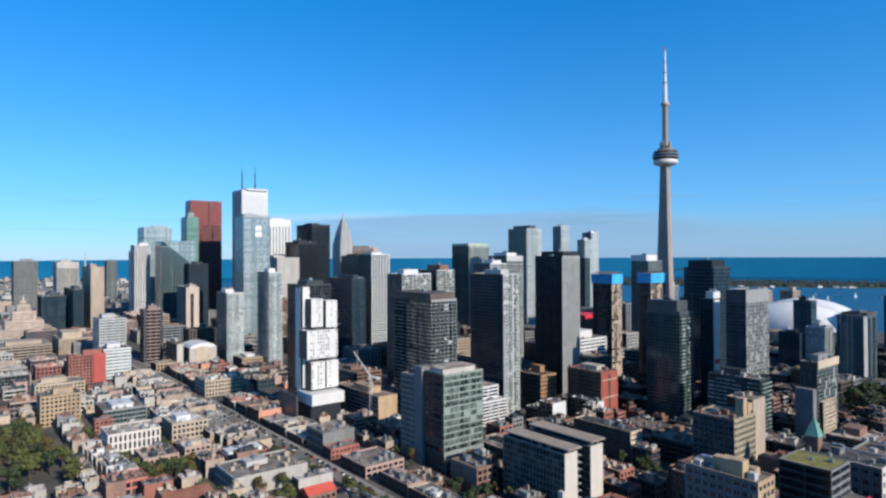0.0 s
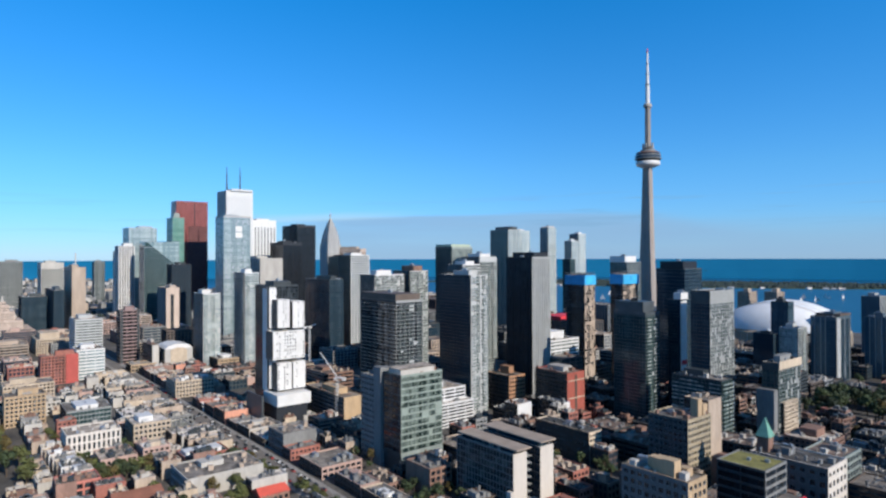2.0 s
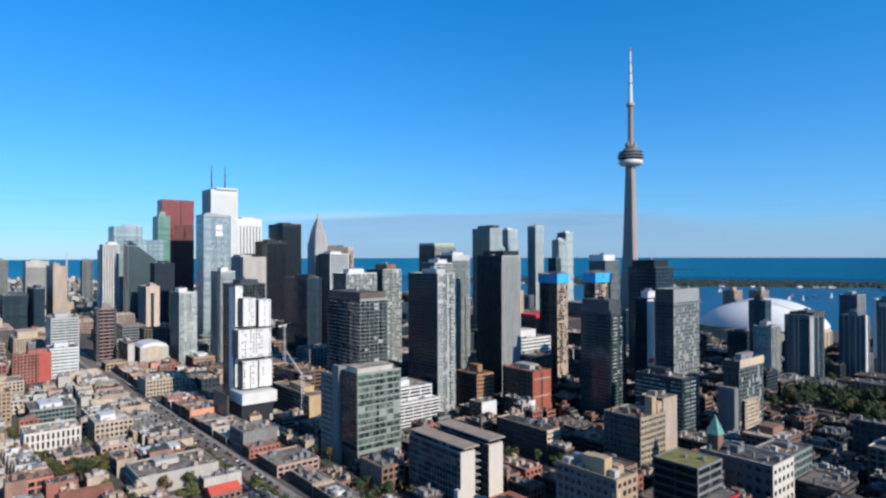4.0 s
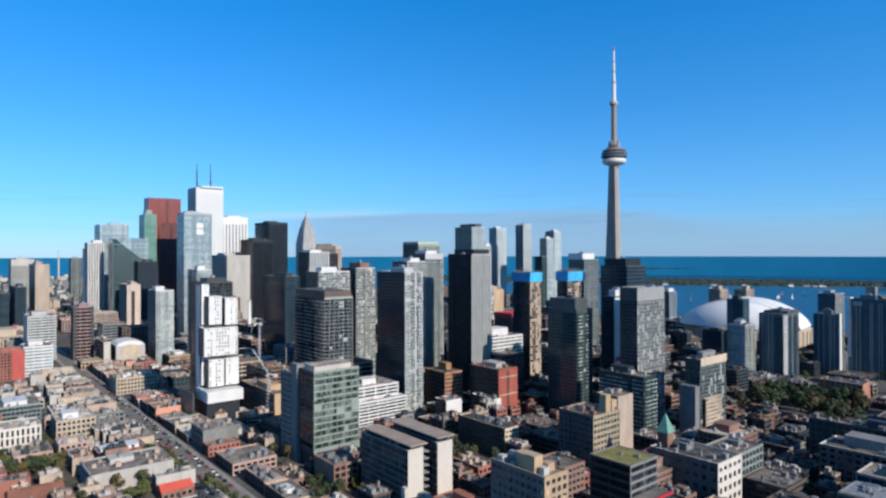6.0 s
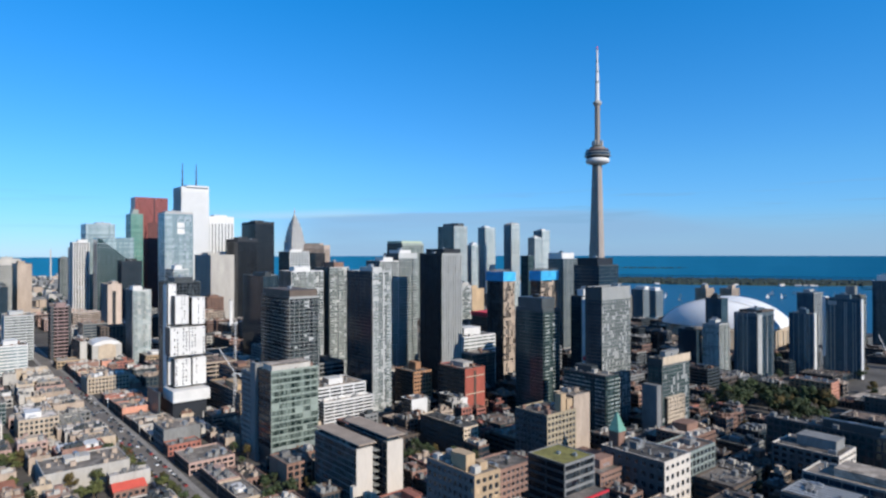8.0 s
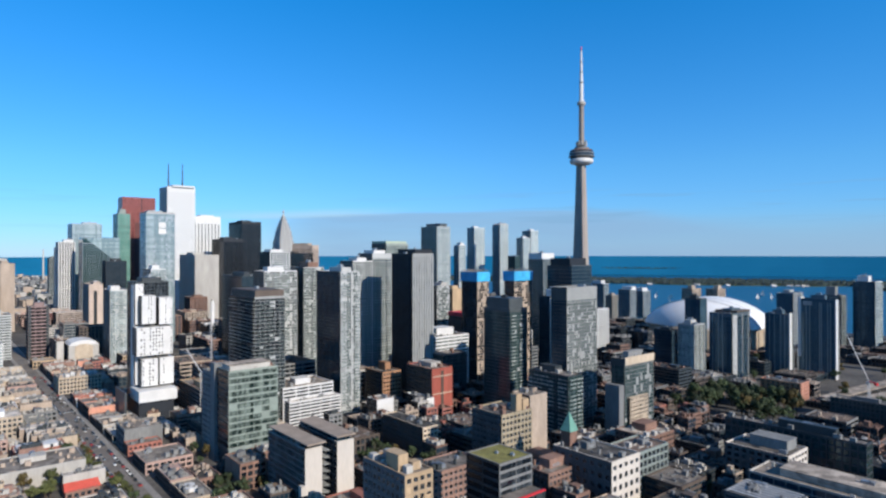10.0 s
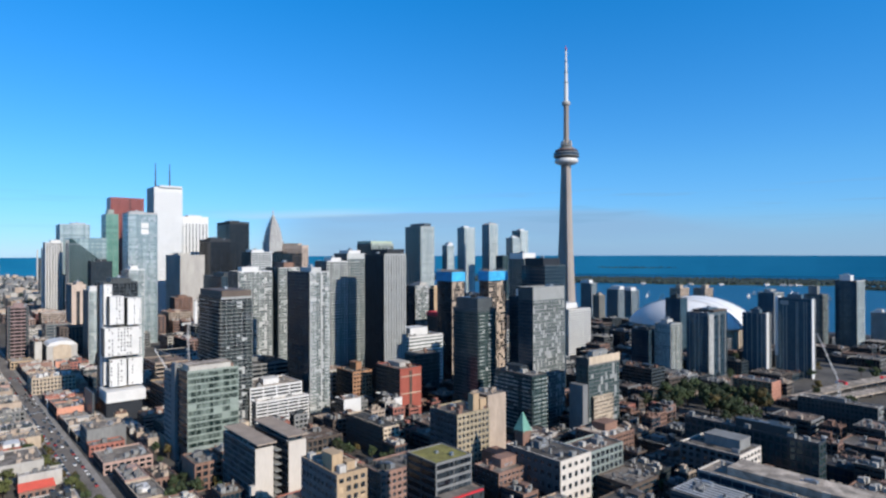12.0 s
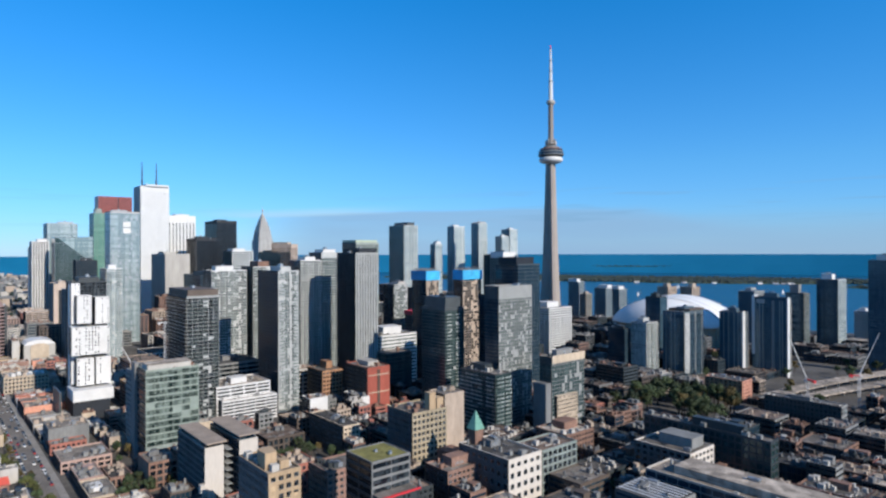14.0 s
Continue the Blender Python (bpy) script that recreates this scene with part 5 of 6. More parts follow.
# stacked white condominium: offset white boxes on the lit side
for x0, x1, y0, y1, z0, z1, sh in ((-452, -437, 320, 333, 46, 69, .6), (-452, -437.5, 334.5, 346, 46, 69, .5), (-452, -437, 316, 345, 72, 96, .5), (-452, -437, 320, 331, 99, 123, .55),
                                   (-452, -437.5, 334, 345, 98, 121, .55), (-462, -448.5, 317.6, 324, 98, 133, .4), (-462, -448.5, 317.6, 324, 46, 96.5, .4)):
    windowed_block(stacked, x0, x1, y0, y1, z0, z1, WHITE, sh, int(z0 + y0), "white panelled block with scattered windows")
local_part("podium", stacked, WHITE, -456, -427, 315.5, 346, 34.5, 43.8, "white podium box")
# black block: the shade below the podium put into its colour
local_part("void", stacked, BLACK, -472, -430, 316, 344, 16, 34.49, "black block painted as the shade under the podium")
local_part("podium_wing", stacked, BLUESTEEL, -474, -440, 307.5, 308.99, 16, 42, "grey banded podium side")
local_part("north_strip", stacked, WHITE, -462, -453, 317.2, 318.2, 44, 132, "white vertical panel strip")
o = centre(slotted)
local_part("window_slot", slotted, BLACK, o.x + 26.4, o.x + 27.0, o.y - 3.5, o.y + 1.5, 20, 98, "dark vertical window slot")
# red canopy and shingle roof
o = centre(red_top)
local_part("canopy", red_top, REDPAINT, o.x - 15.5, o.x + 15.8, o.y - 20.8, o.y + 20.5, 79, 84, "bright red roof canopy")
for th_, hw_, hd_, zr_, mt_, lb_ in ((red_roofed, 7.2, 9.4, 4.6, ROOFRED, "bright red pitched sheet roof"), (yellow_hut, 4.4, 5.0, 3.0, YELLOWTARP, "yellow pitched awning")):
    g = Geo()
    g.add([(-hw_, -hd_, zr_), (hw_, -hd_, zr_), (hw_, hd_, zr_), (-hw_, hd_, zr_), (0, -hd_ + .4, zr_ + hw_ * .45), (0, hd_ - .4, zr_ + hw_ * .45)], [(0, 1, 4), (1, 2, 5, 4), (2, 3, 5), (3, 0, 4, 5), (3, 2, 1, 0)])
    part("pitched_roof", g, mt_, th_, lb_)
o = centre(gabled)
g = Geo()
g.add([(-12, -14, 7), (12, -14, 7), (12, 14, 7), (-12, 14, 7), (0, -13, 12), (0, 13, 12)], [(0, 1, 4), (1, 2, 5, 4), (2, 3, 5), (3, 0, 4, 5), (3, 2, 1, 0)])
part("pitched_roof", g, TERRACOTTA, gabled, "brown shingle pitched roof")

# blue sheeting round the tops of the unfinished towers
for twr, w_, d_, zt in ((tarp_a, 25.8, 17.3, 137.5), (tarp_b, 14.9, 27.1, 138.5)):
    o = centre(twr)
    for nm, x0, x1, y0, y1 in (("sheeting", -w_ / 2 - 1.2, w_ / 2 + 1.2, -d_ / 2 - 1.3, -d_ / 2 - .9), ("sheeting", w_ / 2 + .9, w_ / 2 + 1.3, -d_ / 2 - .85, d_ / 2 + 1)):
        g = Geo()
        g.box(x0, x1, y0, y1, zt - o.z - 10, zt - o.z + .5)
        part(nm, g, TARP, twr, "bright blue construction sheeting")
    g = Geo()
    for i in range(9):
        for j in range(6):
            g.beam((-w_ / 2 + i * w_ / 8, -d_ / 2 + j * d_ / 5, zt - o.z), (-w_ / 2 + i * w_ / 8, -d_ / 2 + j * d_ / 5, zt - o.z + 3.2), .25)
    part("column_stubs", g, CONCRETE, twr, "bare concrete columns of the next floor", "stuff")

o = centre(glass_hotel)
for z_ in (196, 206):
    local_part("white_bay", glass_hotel, WHITE, o.x + 18.5, o.x + 20.2, o.y - 3, o.y + 8, z_ - 6, z_ + 2.5, "white projecting bay")
local_part("top_rim", glass_hotel, PALE, o.x - 19.4, o.x + 19.4, o.y - 22, o.y + 22, 222.9, 225, "pale roof rim")
o = centre(yellow_wh)
for dy, hh, e in ((1, 11, 5), (7, 7, 5.5)):
    local_part("roof_tower", yellow_wh, TANSTONE, o.x + 12 - e, o.x + 12, o.y + dy, o.y + dy + e, 58.6, 58.6 + hh, "tan brick roof tower")
# rounded crown of a slender lakeside tower
o = centre(round_top)
g = Geo()
pts = [(x_, 16.5 * math.cos(math.pi * i / 12), 232 - o.z + 9 * math.sin(math.pi * i / 12)) for x_ in (-15, 15) for i in range(13)]
g.add(pts, [(i, i + 1, 14 + i, 13 + i) for i in range(12)] + [tuple(range(13)), tuple(range(25, 12, -1))])
part("rounded_crown", g, PALE, round_top, "rounded roof crown")

# masts of the white skyscraper
o = centre(marble)
for sy in (-22, 8):
    g = Geo()
    g.lathe([(1.9, 0), (1.9, 20), (1.4, 20.2), (1.4, 42), (.9, 42.2), (.8, 58)], 8)
    m_ = part("mast", g, BLUESTEEL, marble, "slender steel mast")
    m_.location = (10, sy, 302 - o.z)

# rounded roof hood
o = centre(hooded)
g = Geo()
n = 5
hd, hw, hz = 16.5, 19, 42.9 - o.z
pts = [(x_, hd * math.cos(math.pi * i / n), hz + 6.2 * math.sin(math.pi * i / n)) for x_ in (-hw, hw + .45) for i in range(n + 1)]
g.add(pts, [(i, i + 1, n + 2 + i, n + 1 + i) for i in range(n)] + [tuple(range(n + 1)), tuple(range(2 * n + 1, n, -1))])
part("barrel_roof", g, WHITE, hooded, "pale rounded roof hood")
g = Geo()
n = 16
pts = [(-10, 26 - o.z), (10, 26 - o.z)] + [(10 * math.cos(math.pi * i / n), 40 - o.z + 4.5 * math.sin(math.pi * i / n)) for i in range(n + 1)]
k = len(pts)
g.add([(x_, a, b) for x_ in (19.5, 20.2) for a, b in pts], [tuple(range(k - 1, -1, -1)), tuple(range(k, 2 * k))] + [(i, (i + 1) % k, k + (i + 1) % k, k + i) for i in range(k)])
part("arch_panel", g, CREAM, hooded, "peach arched wall panel")

# concrete fin wall and lobby columns of the green glass office
local_part("fin_wall", bay_office, CONCRETE, -304.0, -295.0, 301.5, 304.2, 16, 84, "tall plain concrete fin wall")
# charcoal puts the shade of this recess into the colour
local_part("link_core", bay_office, CHARCOAL, -294.9, -274, 304.5, 330, 16, 79, "recessed core with its shade in the colour")
for k in range(5):
    local_part("column", bay_office, CONCRETE, -275.2, -274, 305 + k * 7.4, 306.2 + k * 7.4, 16, 26)
# glazed clerestory, thin roof slab and balconies in the gap of the glazed slab building
for th, x0, x1, y0, y1, z_ in ((slab_front, -221, -177, 294.2, 301.6, 52.1), (slab_rear, -214.5, -172, 310.5, 318.6, 53.9)):
    local_part("clerestory", th, G_NAVY, x0 + 1, x1, y0, y1, z_, z_ + 3.2, "set-back clerestory glazing")
    local_part("roof_canopy", th, BEIGE, x0 - 1, x1 + 4.2, y0 - 2.4, y1 + 1.6, z_ + 3.21, z_ + 3.9, "thin projecting tan roof slab")
for k in range(9):
    local_part("balcony", slab_front, GREYPANEL, -186, -176.8, 304.2, 307.8, 18 + 3.9 * k, 18.35 + 3.9 * k, "pale balcony in the gap")
# pale base band and tan penthouse top of the green glass office
local_part("base_band", bay_office, GREENMETAL, -272.8, -272.3, 303.2, 337.6, 26, 31, "pale green solid base band")
local_part("penthouse", bay_office, PALE, -290, -276, 305, 333, 80.9, 84.6, "pale penthouse walls")
local_part("penthouse_roof", bay_office, ROOFTAN, -290.6, -275.4, 304.4, 333.6, 84.61, 85.0, "tan penthouse roof")
# white slats over the front wing
o = centre(front_wing)
for k in range(7):
    local_part("slat", front_wing, WHITE, o.x - 14, o.x + 14.2, o.y - 10.6 + 3.3 * k, o.y - 9.5 + 3.3 * k, 39.4, 39.7)
# white air handlers along the roof of the cream warehouse
o = centre(cream_wh)
for k in range(7):
    local_part("air_handler", cream_wh, WHITE, o.x + 4 + k % 2 * 4, o.x + 8.5 + k % 2 * 4, o.y - 17.5 + 5 * k, o.y - 14 + 5 * k, 32.9, 35.4 + k % 3 * .5, "white rooftop air handler")
# dark corner piers of the maroon tower
o = centre(maroon_tower)
for y0, y1 in ((-11.6, -8.6), (8.6, 11.6)):
    local_part("corner_pier", maroon_tower, CHARCOAL, o.x + 11.3, o.x + 12.4, o.y + y0, o.y + y1, 17, 89, "dark corner pier")
# brick bands on the red block, and a dark strip painted as recess shade
o = centre(red_block)
local_part("recess_strip", red_block, SHADEBRICK, o.x + 18.45, o.x + 18.75, o.y - 1.5, o.y + 1.2, 17, 57, "dark strip painted as the shade of a recess")
for z_ in (24, 37, 52):
    local_part("stone_band", red_block, CREAM, o.x + 18.55, o.x + 18.85, o.y - 11, o.y + 11, z_, z_ + .8, "pale stone band")
# terraced wing of the planted-roof office
o = centre(planted)
windowed_block(planted, o.x + 10.6, o.x + 18.4, o.y - 10, o.y + 10, 15, 55.4, CHARCOAL, .7, 9, "dark brick terrace wing")
local_part("terrace_deck", planted, ROOF, o.x + 10.4, o.x + 17.5, o.y - 9.9, o.y + 9.9, 55.25, 55.6, "grey terrace deck")
local_part("terrace_edge", planted, REDPAINT, o.x + 17.6, o.x + 18.7, o.y - 10.2, o.y + 10.2, 55.42, 56.1, "magenta-red terrace edge")
# tan corner turrets of the grey stone apartment block
o = centre(ornate_block)
for dx, dy, s_, hh in ((6, -3, 5, 7), (9, 2, 4, 3.5), (-4, 1, 4.5, 5)):
    local_part("turret", ornate_block, TANSTONE, o.x + dx - s_ / 2, o.x + dx + s_ / 2, o.y + dy - s_ / 2, o.y + dy + s_ / 2, 70.3, 70.3 + hh, "tan stone roof turret")
for y0, y1, z1 in ((-6.9, -2.6, 66), (2.4, 6.9, 61)):
    local_part("stone_bay", ornate_block, TANSTONE, o.x + 12.95, o.x + 15.2, o.y + y0, o.y + y1, 17, z1, "tan stone projecting bay")
local_part("end_step", slab_front, ENDWALL, -178, -174.9, 289.3, 291.9, 16, 33.5, "low pale step of the end wall")
# dark maroon panel low on the west face of the red skyscraper
o = centre(red_tower)
local_part("dark_bay", red_tower, MAROON, o.x + 22.3, o.x + 23.2, 762, 809, 10, 236, "dark maroon lower panel")
local_part("groove", red_tower, BLACK, o.x + 22.3, o.x + 23.0, 776.5, 778.5, 236.1, 298, "dark vertical groove")
# gridded cream front of the beige-topped condominium
o = centre(crown_block)
windowed_block(crown_block, o.x, o.x + 9, o.y - 17, o.y + 8, 15, 48, CREAM, .93, 4, "cream gridded lower front")
local_part("lower_step", crown_block, GREYSTONE, o.x - 7.5, o.x + 5.5, o.y - 26.2, o.y - 19.9, 15, 58, "plain grey lower step")
# pale vertical fins on the waterfront glass blocks
for th, w_, d_, z_, cnt in ((edge_a, 28.2, 15.6, 82, 3), (edge_b, 40.3, 12.9, 100, 3), (block_b, 20.7, 24.9, 72, 3), (block_c, 27.3, 46.8, 84, 3)):
    o = centre(th)
    for k in range(cnt):
        yy = o.y - d_ / 2 + (k + .7) * d_ / cnt
        local_part("fin", th, PALE, o.x + w_ / 2 + .18, o.x + w_ / 2 + .9, yy - .4, yy + .4, 5, z_, "slim pale vertical fin")
o = centre(block_c)
windowed_block(block_c, o.x + 12, o.x + 14.6, o.y - 23.2, o.y - 11, 12, 84, SILVER, .85, 6, "pale gridded corner bay")
local_part("roof_deck", block_c, DARKBROWN, o.x - 13.3, o.x + 14.3, o.y - 10.5, o.y + 23.8, 86.1, 88.4, "brown roof deck")
# sloping glazed roof of the grey-green tower
o = centre(sloped_glass)
g = Geo()
zz = 179.9 - o.z
g.add([(-22, -35, zz), (22, -35, zz), (22, 35.2, zz), (-22, 35.2, zz), (-22, -35, zz + 13), (22, -35, zz + 10), (22, 35.2, zz + 13), (-22, 35.2, zz + 13)],
      [(3, 2, 1, 0), (4, 5, 6, 7), (0, 1, 5, 4), (1, 2, 6, 5), (2, 3, 7, 6), (3, 0, 4, 7)])
part("sloped_roof", g, G_TEAL, sloped_glass, "sloping glazed roof")
# flat pale plate: the sky's reflection on the glass put into colour
g = Geo()
g.add([(22.3, -30, zz + 10), (22.3, 35.5, zz + 12.5), (22.3, 35.5, zz - 46), (22.3, 22, zz - 34), (23.6, -30, zz + 10), (23.6, 35.5, zz + 12.5), (23.6, 35.5, zz - 46), (23.6, 22, zz - 34)],
      [(4, 7, 6, 5), (0, 1, 2, 3), (0, 4, 5, 1), (1, 5, 6, 2), (2, 6, 7, 3), (3, 7, 4, 0)])
part("folded_glass", g, G_PALE, sloped_glass, "pale glass plate with reflected sky in its colour")
# white edge fins and strips
for th, w_, d_, z_ in ((edge_a, 28.2, 15.6, 84), (edge_b, 40.3, 12.9, 102)):
    local_part("edge_fin", th, WHITE, centre(th).x + w_ / 2 + .2, centre(th).x + w_ / 2 + 1.4,
               centre(th).y - d_ / 2 - .4, centre(th).y - d_ / 2 + 6, 4, z_, "white vertical edge fin")
# pale vertical lines in the glass of the waterfront towers, and the second fin and plain sign of the tallest
for th, w_, d_, z_, at in ((edge_a, 28.2, 15.6, 81.6, (-9, -3, 4, 9)), (edge_b, 40.3, 12.9, 98, (-12, -8, 3, 5, 12, 15)), (block_c, 27.3, 46.8, 84.6, (-10, -3, 2)), (block_b, 20.7, 24.9, 72, (-7, -1, 4))):
    o = centre(th)
    for x_ in at:
        local_part("pale_strip", th, GREYPANEL, o.x + x_, o.x + x_ + .9, o.y - d_ / 2 - .5, o.y - d_ / 2 - .15, 4, z_)
o = centre(edge_b)
local_part("edge_fin", edge_b, WHITE, o.x - 20.9, o.x - 17.6, o.y - 6.9, o.y + 4, 30, 103.5, "white vertical edge fin")
local_part("sign", edge_b, PALE, o.x - 15, o.x - 5, o.y - 7.1, o.y - 6.6, 94, 99, "pale rooftop sign")
o = centre(slim_strip)
local_part("white_strip", slim_strip, WHITE, o.x + 6.2, o.x + 7.2, o.y - 15.2, o.y - 6, 16, 119, "white panelled strip")
local_part("red_sign", slim_strip, REDPAINT, o.x + 7.25, o.x + 7.5, o.y - 15, o.y - 6.2, 62, 66, "red banner")
o = centre(crown_block)
local_part("crown_band", crown_block, CREAM, o.x + 6.35, o.x + 7.1, o.y - 20.2, o.y + 19.8, 73.0, 79.0, "cream crown band")
o = centre(red_stair)
local_part("stair_panel", red_stair, DULLRED, o.x + 9.4, o.x + 9.9, o.y + 6, o.y + 17.8, 17, 50, "bright red stair panel")

# ---------------------------------------------------------------- spired bank tower
bank = thing("office_tower", "stepped stone tower with pointed crown and spire", "tower", -1405, 1132, 3, turn=GRID)
for k, (w_, d_, z0, z1) in enumerate(((48, 42, 0, 190), (41, 37, 190.01, 204), (37, 33, 204.01, 217), (32, 28, 217.01, 229), (25, 22, 229.01, 240), (18, 16, 240.01, 250), (11, 10, 250.01, 257))):
    g = Geo()
    g.box(-w_ / 2, w_ / 2, -d_ / 2, d_ / 2, z0, z1)
    tier = part("tier", g, CONCRETE, bank, "set-back stone tier")
    g = Geo()
    for i in range(int(w_ / 4)):
        for f, ln in (("N", w_), ("W", d_)):
            s = -ln / 2 + 2 + i * 4
            if s < ln / 2 - 1:
                fbox(g, f, w_, d_, s, s + 1.5, .01, .5, max(z0, 60), z1 - 1)
    part("pier_work", g, MARBLE, tier, "", "stuff")
g = Geo()
g.prism([(-3.6, -3.6), (3.6, -3.6), (3.6, 3.6), (-3.6, 3.6)], 257.02, 266, .3)
g.lathe([(1.0, 262), (.8, 270), (2.4, 271), (3.0, 273), (2.4, 275), (.6, 276), (.3, 285)], 10)
part("spire", g, PALE, bank, "pointed spire")

# ---------------------------------------------------------------- stepped stone office at the edge of downtown
st = thing("office_tower", "cream stepped stone office tower with beacon", "tower", -1192, 296, 17, turn=GRID)
for w_, d_, z0, z1 in ((84, 76, -1, 27), (58, 52, 27.01, 40), (34, 32, 40.01, 54), (19, 18, 54.01, 64), (9, 9, 64.01, 70)):
    g = Geo()
    g.box(-w_ / 2, w_ / 2, -d_ / 2, d_ / 2, z0, z1)
    tier = part("tier", g, PINKSTONE, st, "set-back cream stone tier")
    g = Geo()
    for i in range(int(w_ / 3)):
        for f, ln in (("N", w_), ("W", d_)):
            s = -ln / 2 + 1 + i * 3
            if s < ln / 2 - 1.5:
                for k in range(int((z1 - max(z0, 0)) / 3.8)):
                    fbox(g, f, w_, d_, s, s + 1.2, .01, .06, max(z0, 0) + 1.2 + k * 3.8, max(z0, 0) + 3.2 + k * 3.8)
    part("window_grid", g, G_DARK, tier, "", "stuff")
g = Geo()
g.lathe([(2.2, 70.01), (1.6, 75), (.3, 80)], 10)
part("beacon", g, PALE, st, "small beacon turret")
FOOTPRINTS.append(grid_box(-1236, -1148, 256, 336))

# ---------------------------------------------------------------- stacks
def stack(x, y, z0, h, r0, r1, label):
    top = thing("chimney", label, "chimney", x, y, z0)
    g = Geo()
    g.lathe([(r0, 0), (r0 * .95, h * .1), (r1, h)], 20)
    g.smooth = True
    part("shaft", g, PALE if h > 100 else WHITE, top)
    g = Geo()
    g.lathe([(r1 * 1.12, h - 2.5), (r1 * 1.12, h + .2), (r1 * .8, h + .2)], 20)
    part("rim", g, PALE, top)


stack(-852, 611, 12, 71, 3.2, 2.4, "slim white ventilation stack among downtown blocks")
stack(-3756, 1224, 0, 178, 5, 3, "tall pale power station chimney on the horizon")

# ---------------------------------------------------------------- church
ch = thing("church", "brick church tower with green copper spire", "church", -82, 412, 17, turn=GRID)
g = Geo()
g.box(-3.3, 3.3, -3.3, 3.3, -1, 38)
g.box(-30, -3.31, -5, 7, -1, 20)
part("tower", g, BRICK, ch)
g = Geo()
g.prism([(-3.8, -3.8), (3.8, -3.8), (3.8, 3.8), (-3.8, 3.8)], 38.01, 49.0, .02)
part("spire", g, COPPER, ch, "green copper pyramid spire")


# ---------------------------------------------------------------- streets
def qy(x):
    """Middle of the shopping street."""
    return 250.0 + math.tan(radians(GRID)) * (x + 303)


QV = to_grid(-303, 250)[1]


def strip(name, material, label, x0, x1, half0, half1, z, off=0.0, category="road", kind="structure", thick=.0):
    g = Geo()
    pts = []
    for x in (x0, x1):
        pts += [(x, qy(x) + half0 + off, z), (x, qy(x) + half1 + off, z)]
    if thick:
        pts += [(a, b, c - thick) for a, b, c in pts]
        g.add(pts, [(0, 1, 3, 2), (4, 6, 7, 5), (0, 4, 5, 1), (2, 3, 7, 6), (0, 2, 6, 4), (1, 5, 7, 3)])
    else:
        g.add(pts, [(0, 2, 3, 1)])
    return tagged(new(name, g.mesh(name, material)), label, category, "", kind)


strip("road", ASPHALT, "grey asphalt shopping street with streetcar rails", -1500, 300, -6.2, 6.2, 17.03)
strip("pavement", SIDEWALK, "concrete pavement along the shops", -1500, 300, -10.2, -6.21, 17.16, thick=.3, category="pavement")
strip("pavement", SIDEWALK, "concrete pavement along the shops", -1500, 300, 6.21, 10.2, 17.16, thick=.3, category="pavement")
for off in (-2.4, -1.0, 1.0, 2.4):
    strip("rail", CHARCOAL, "steel streetcar rail in the asphalt", -900, 0, off - .06, off + .06, 17.05, category="rail")


def cross_street(x, y0, y1, half=6):
    """A side street at right angles, through (x, 300)."""
    g = Geo()
    u, v = to_grid(x, 300)
    for k in (y0, 400, 900, 1395):
        for e in (-half, half):
            p = to_world(u + e, k)
            g.add([(p[0], p[1], ground_z(p[1]) + .05)], [])
    g.f, g.m = [(0, 1, 3, 2), (2, 3, 5, 4), (4, 5, 7, 6)], [0, 0, 0]
    tagged(new("road", g.mesh("road", ASPHALT)), "narrow asphalt side street", "road", "", "structure")
    FOOTPRINTS.append((u - 6.5, u + 6.5, 20, 640))


for x in (-579, 130):
    cross_street(x, 30, 1395)


# ---------------------------------------------------------------- trees
def tree_meshes(seed, leaf):
    rnd = random.Random(seed)
    tr = Geo()
    tr.lathe([(.35, -.5), (.28, 1.5), (.2, 4.5), (.1, 7)], 7)
    ends = []
    for i in range(6):
        a, zz = i * 1.05 + rnd.uniform(-.3, .3), rnd.uniform(2.6, 5)
        e = (rnd.uniform(1.6, 2.8) * math.cos(a), rnd.uniform(1.6, 2.8) * math.sin(a), zz + rnd.uniform(1.5, 3))
        tr.beam((0, 0, zz), e, .09, 5)
        ends.append(e)
    ends += [(0, 0, 7.4), (.8, .4, 8.2), (-.7, .5, 7.8)]
    cr = Geo()
    for ex, ey, ez in ends:
        for _ in range(2):
            cxx, cyy, czz = ex + rnd.gauss(0, .7), ey + rnd.gauss(0, .7), ez + rnd.gauss(0, .5)
            rr = rnd.uniform(.9, 1.6)
            for _ in range(42):
                v = Vector((rnd.gauss(0, 1), rnd.gauss(0, 1), rnd.gauss(0, .8))).normalized() * rr * rnd.uniform(.55, 1.05)
                c = Vector((cxx, cyy, czz)) + v
                u = Vector((rnd.gauss(0, 1), rnd.gauss(0, 1), rnd.gauss(0, 1))).normalized()
                w_ = u.cross(v).normalized() if u.cross(v).length > .01 else Vector((1, 0, 0))
                u2 = w_.cross(v.normalized())
                s_ = rnd.uniform(.22, .42)
                cr.add([tuple(c + (w_ * a + u2 * b) * s_) for a, b in ((-1, -.6), (1, -.6), (1, .6), (-1, .6))], [(0, 1, 2, 3)])
    return tr.mesh("trunk", BARK), cr.mesh("crown", leaf)


TREES = []
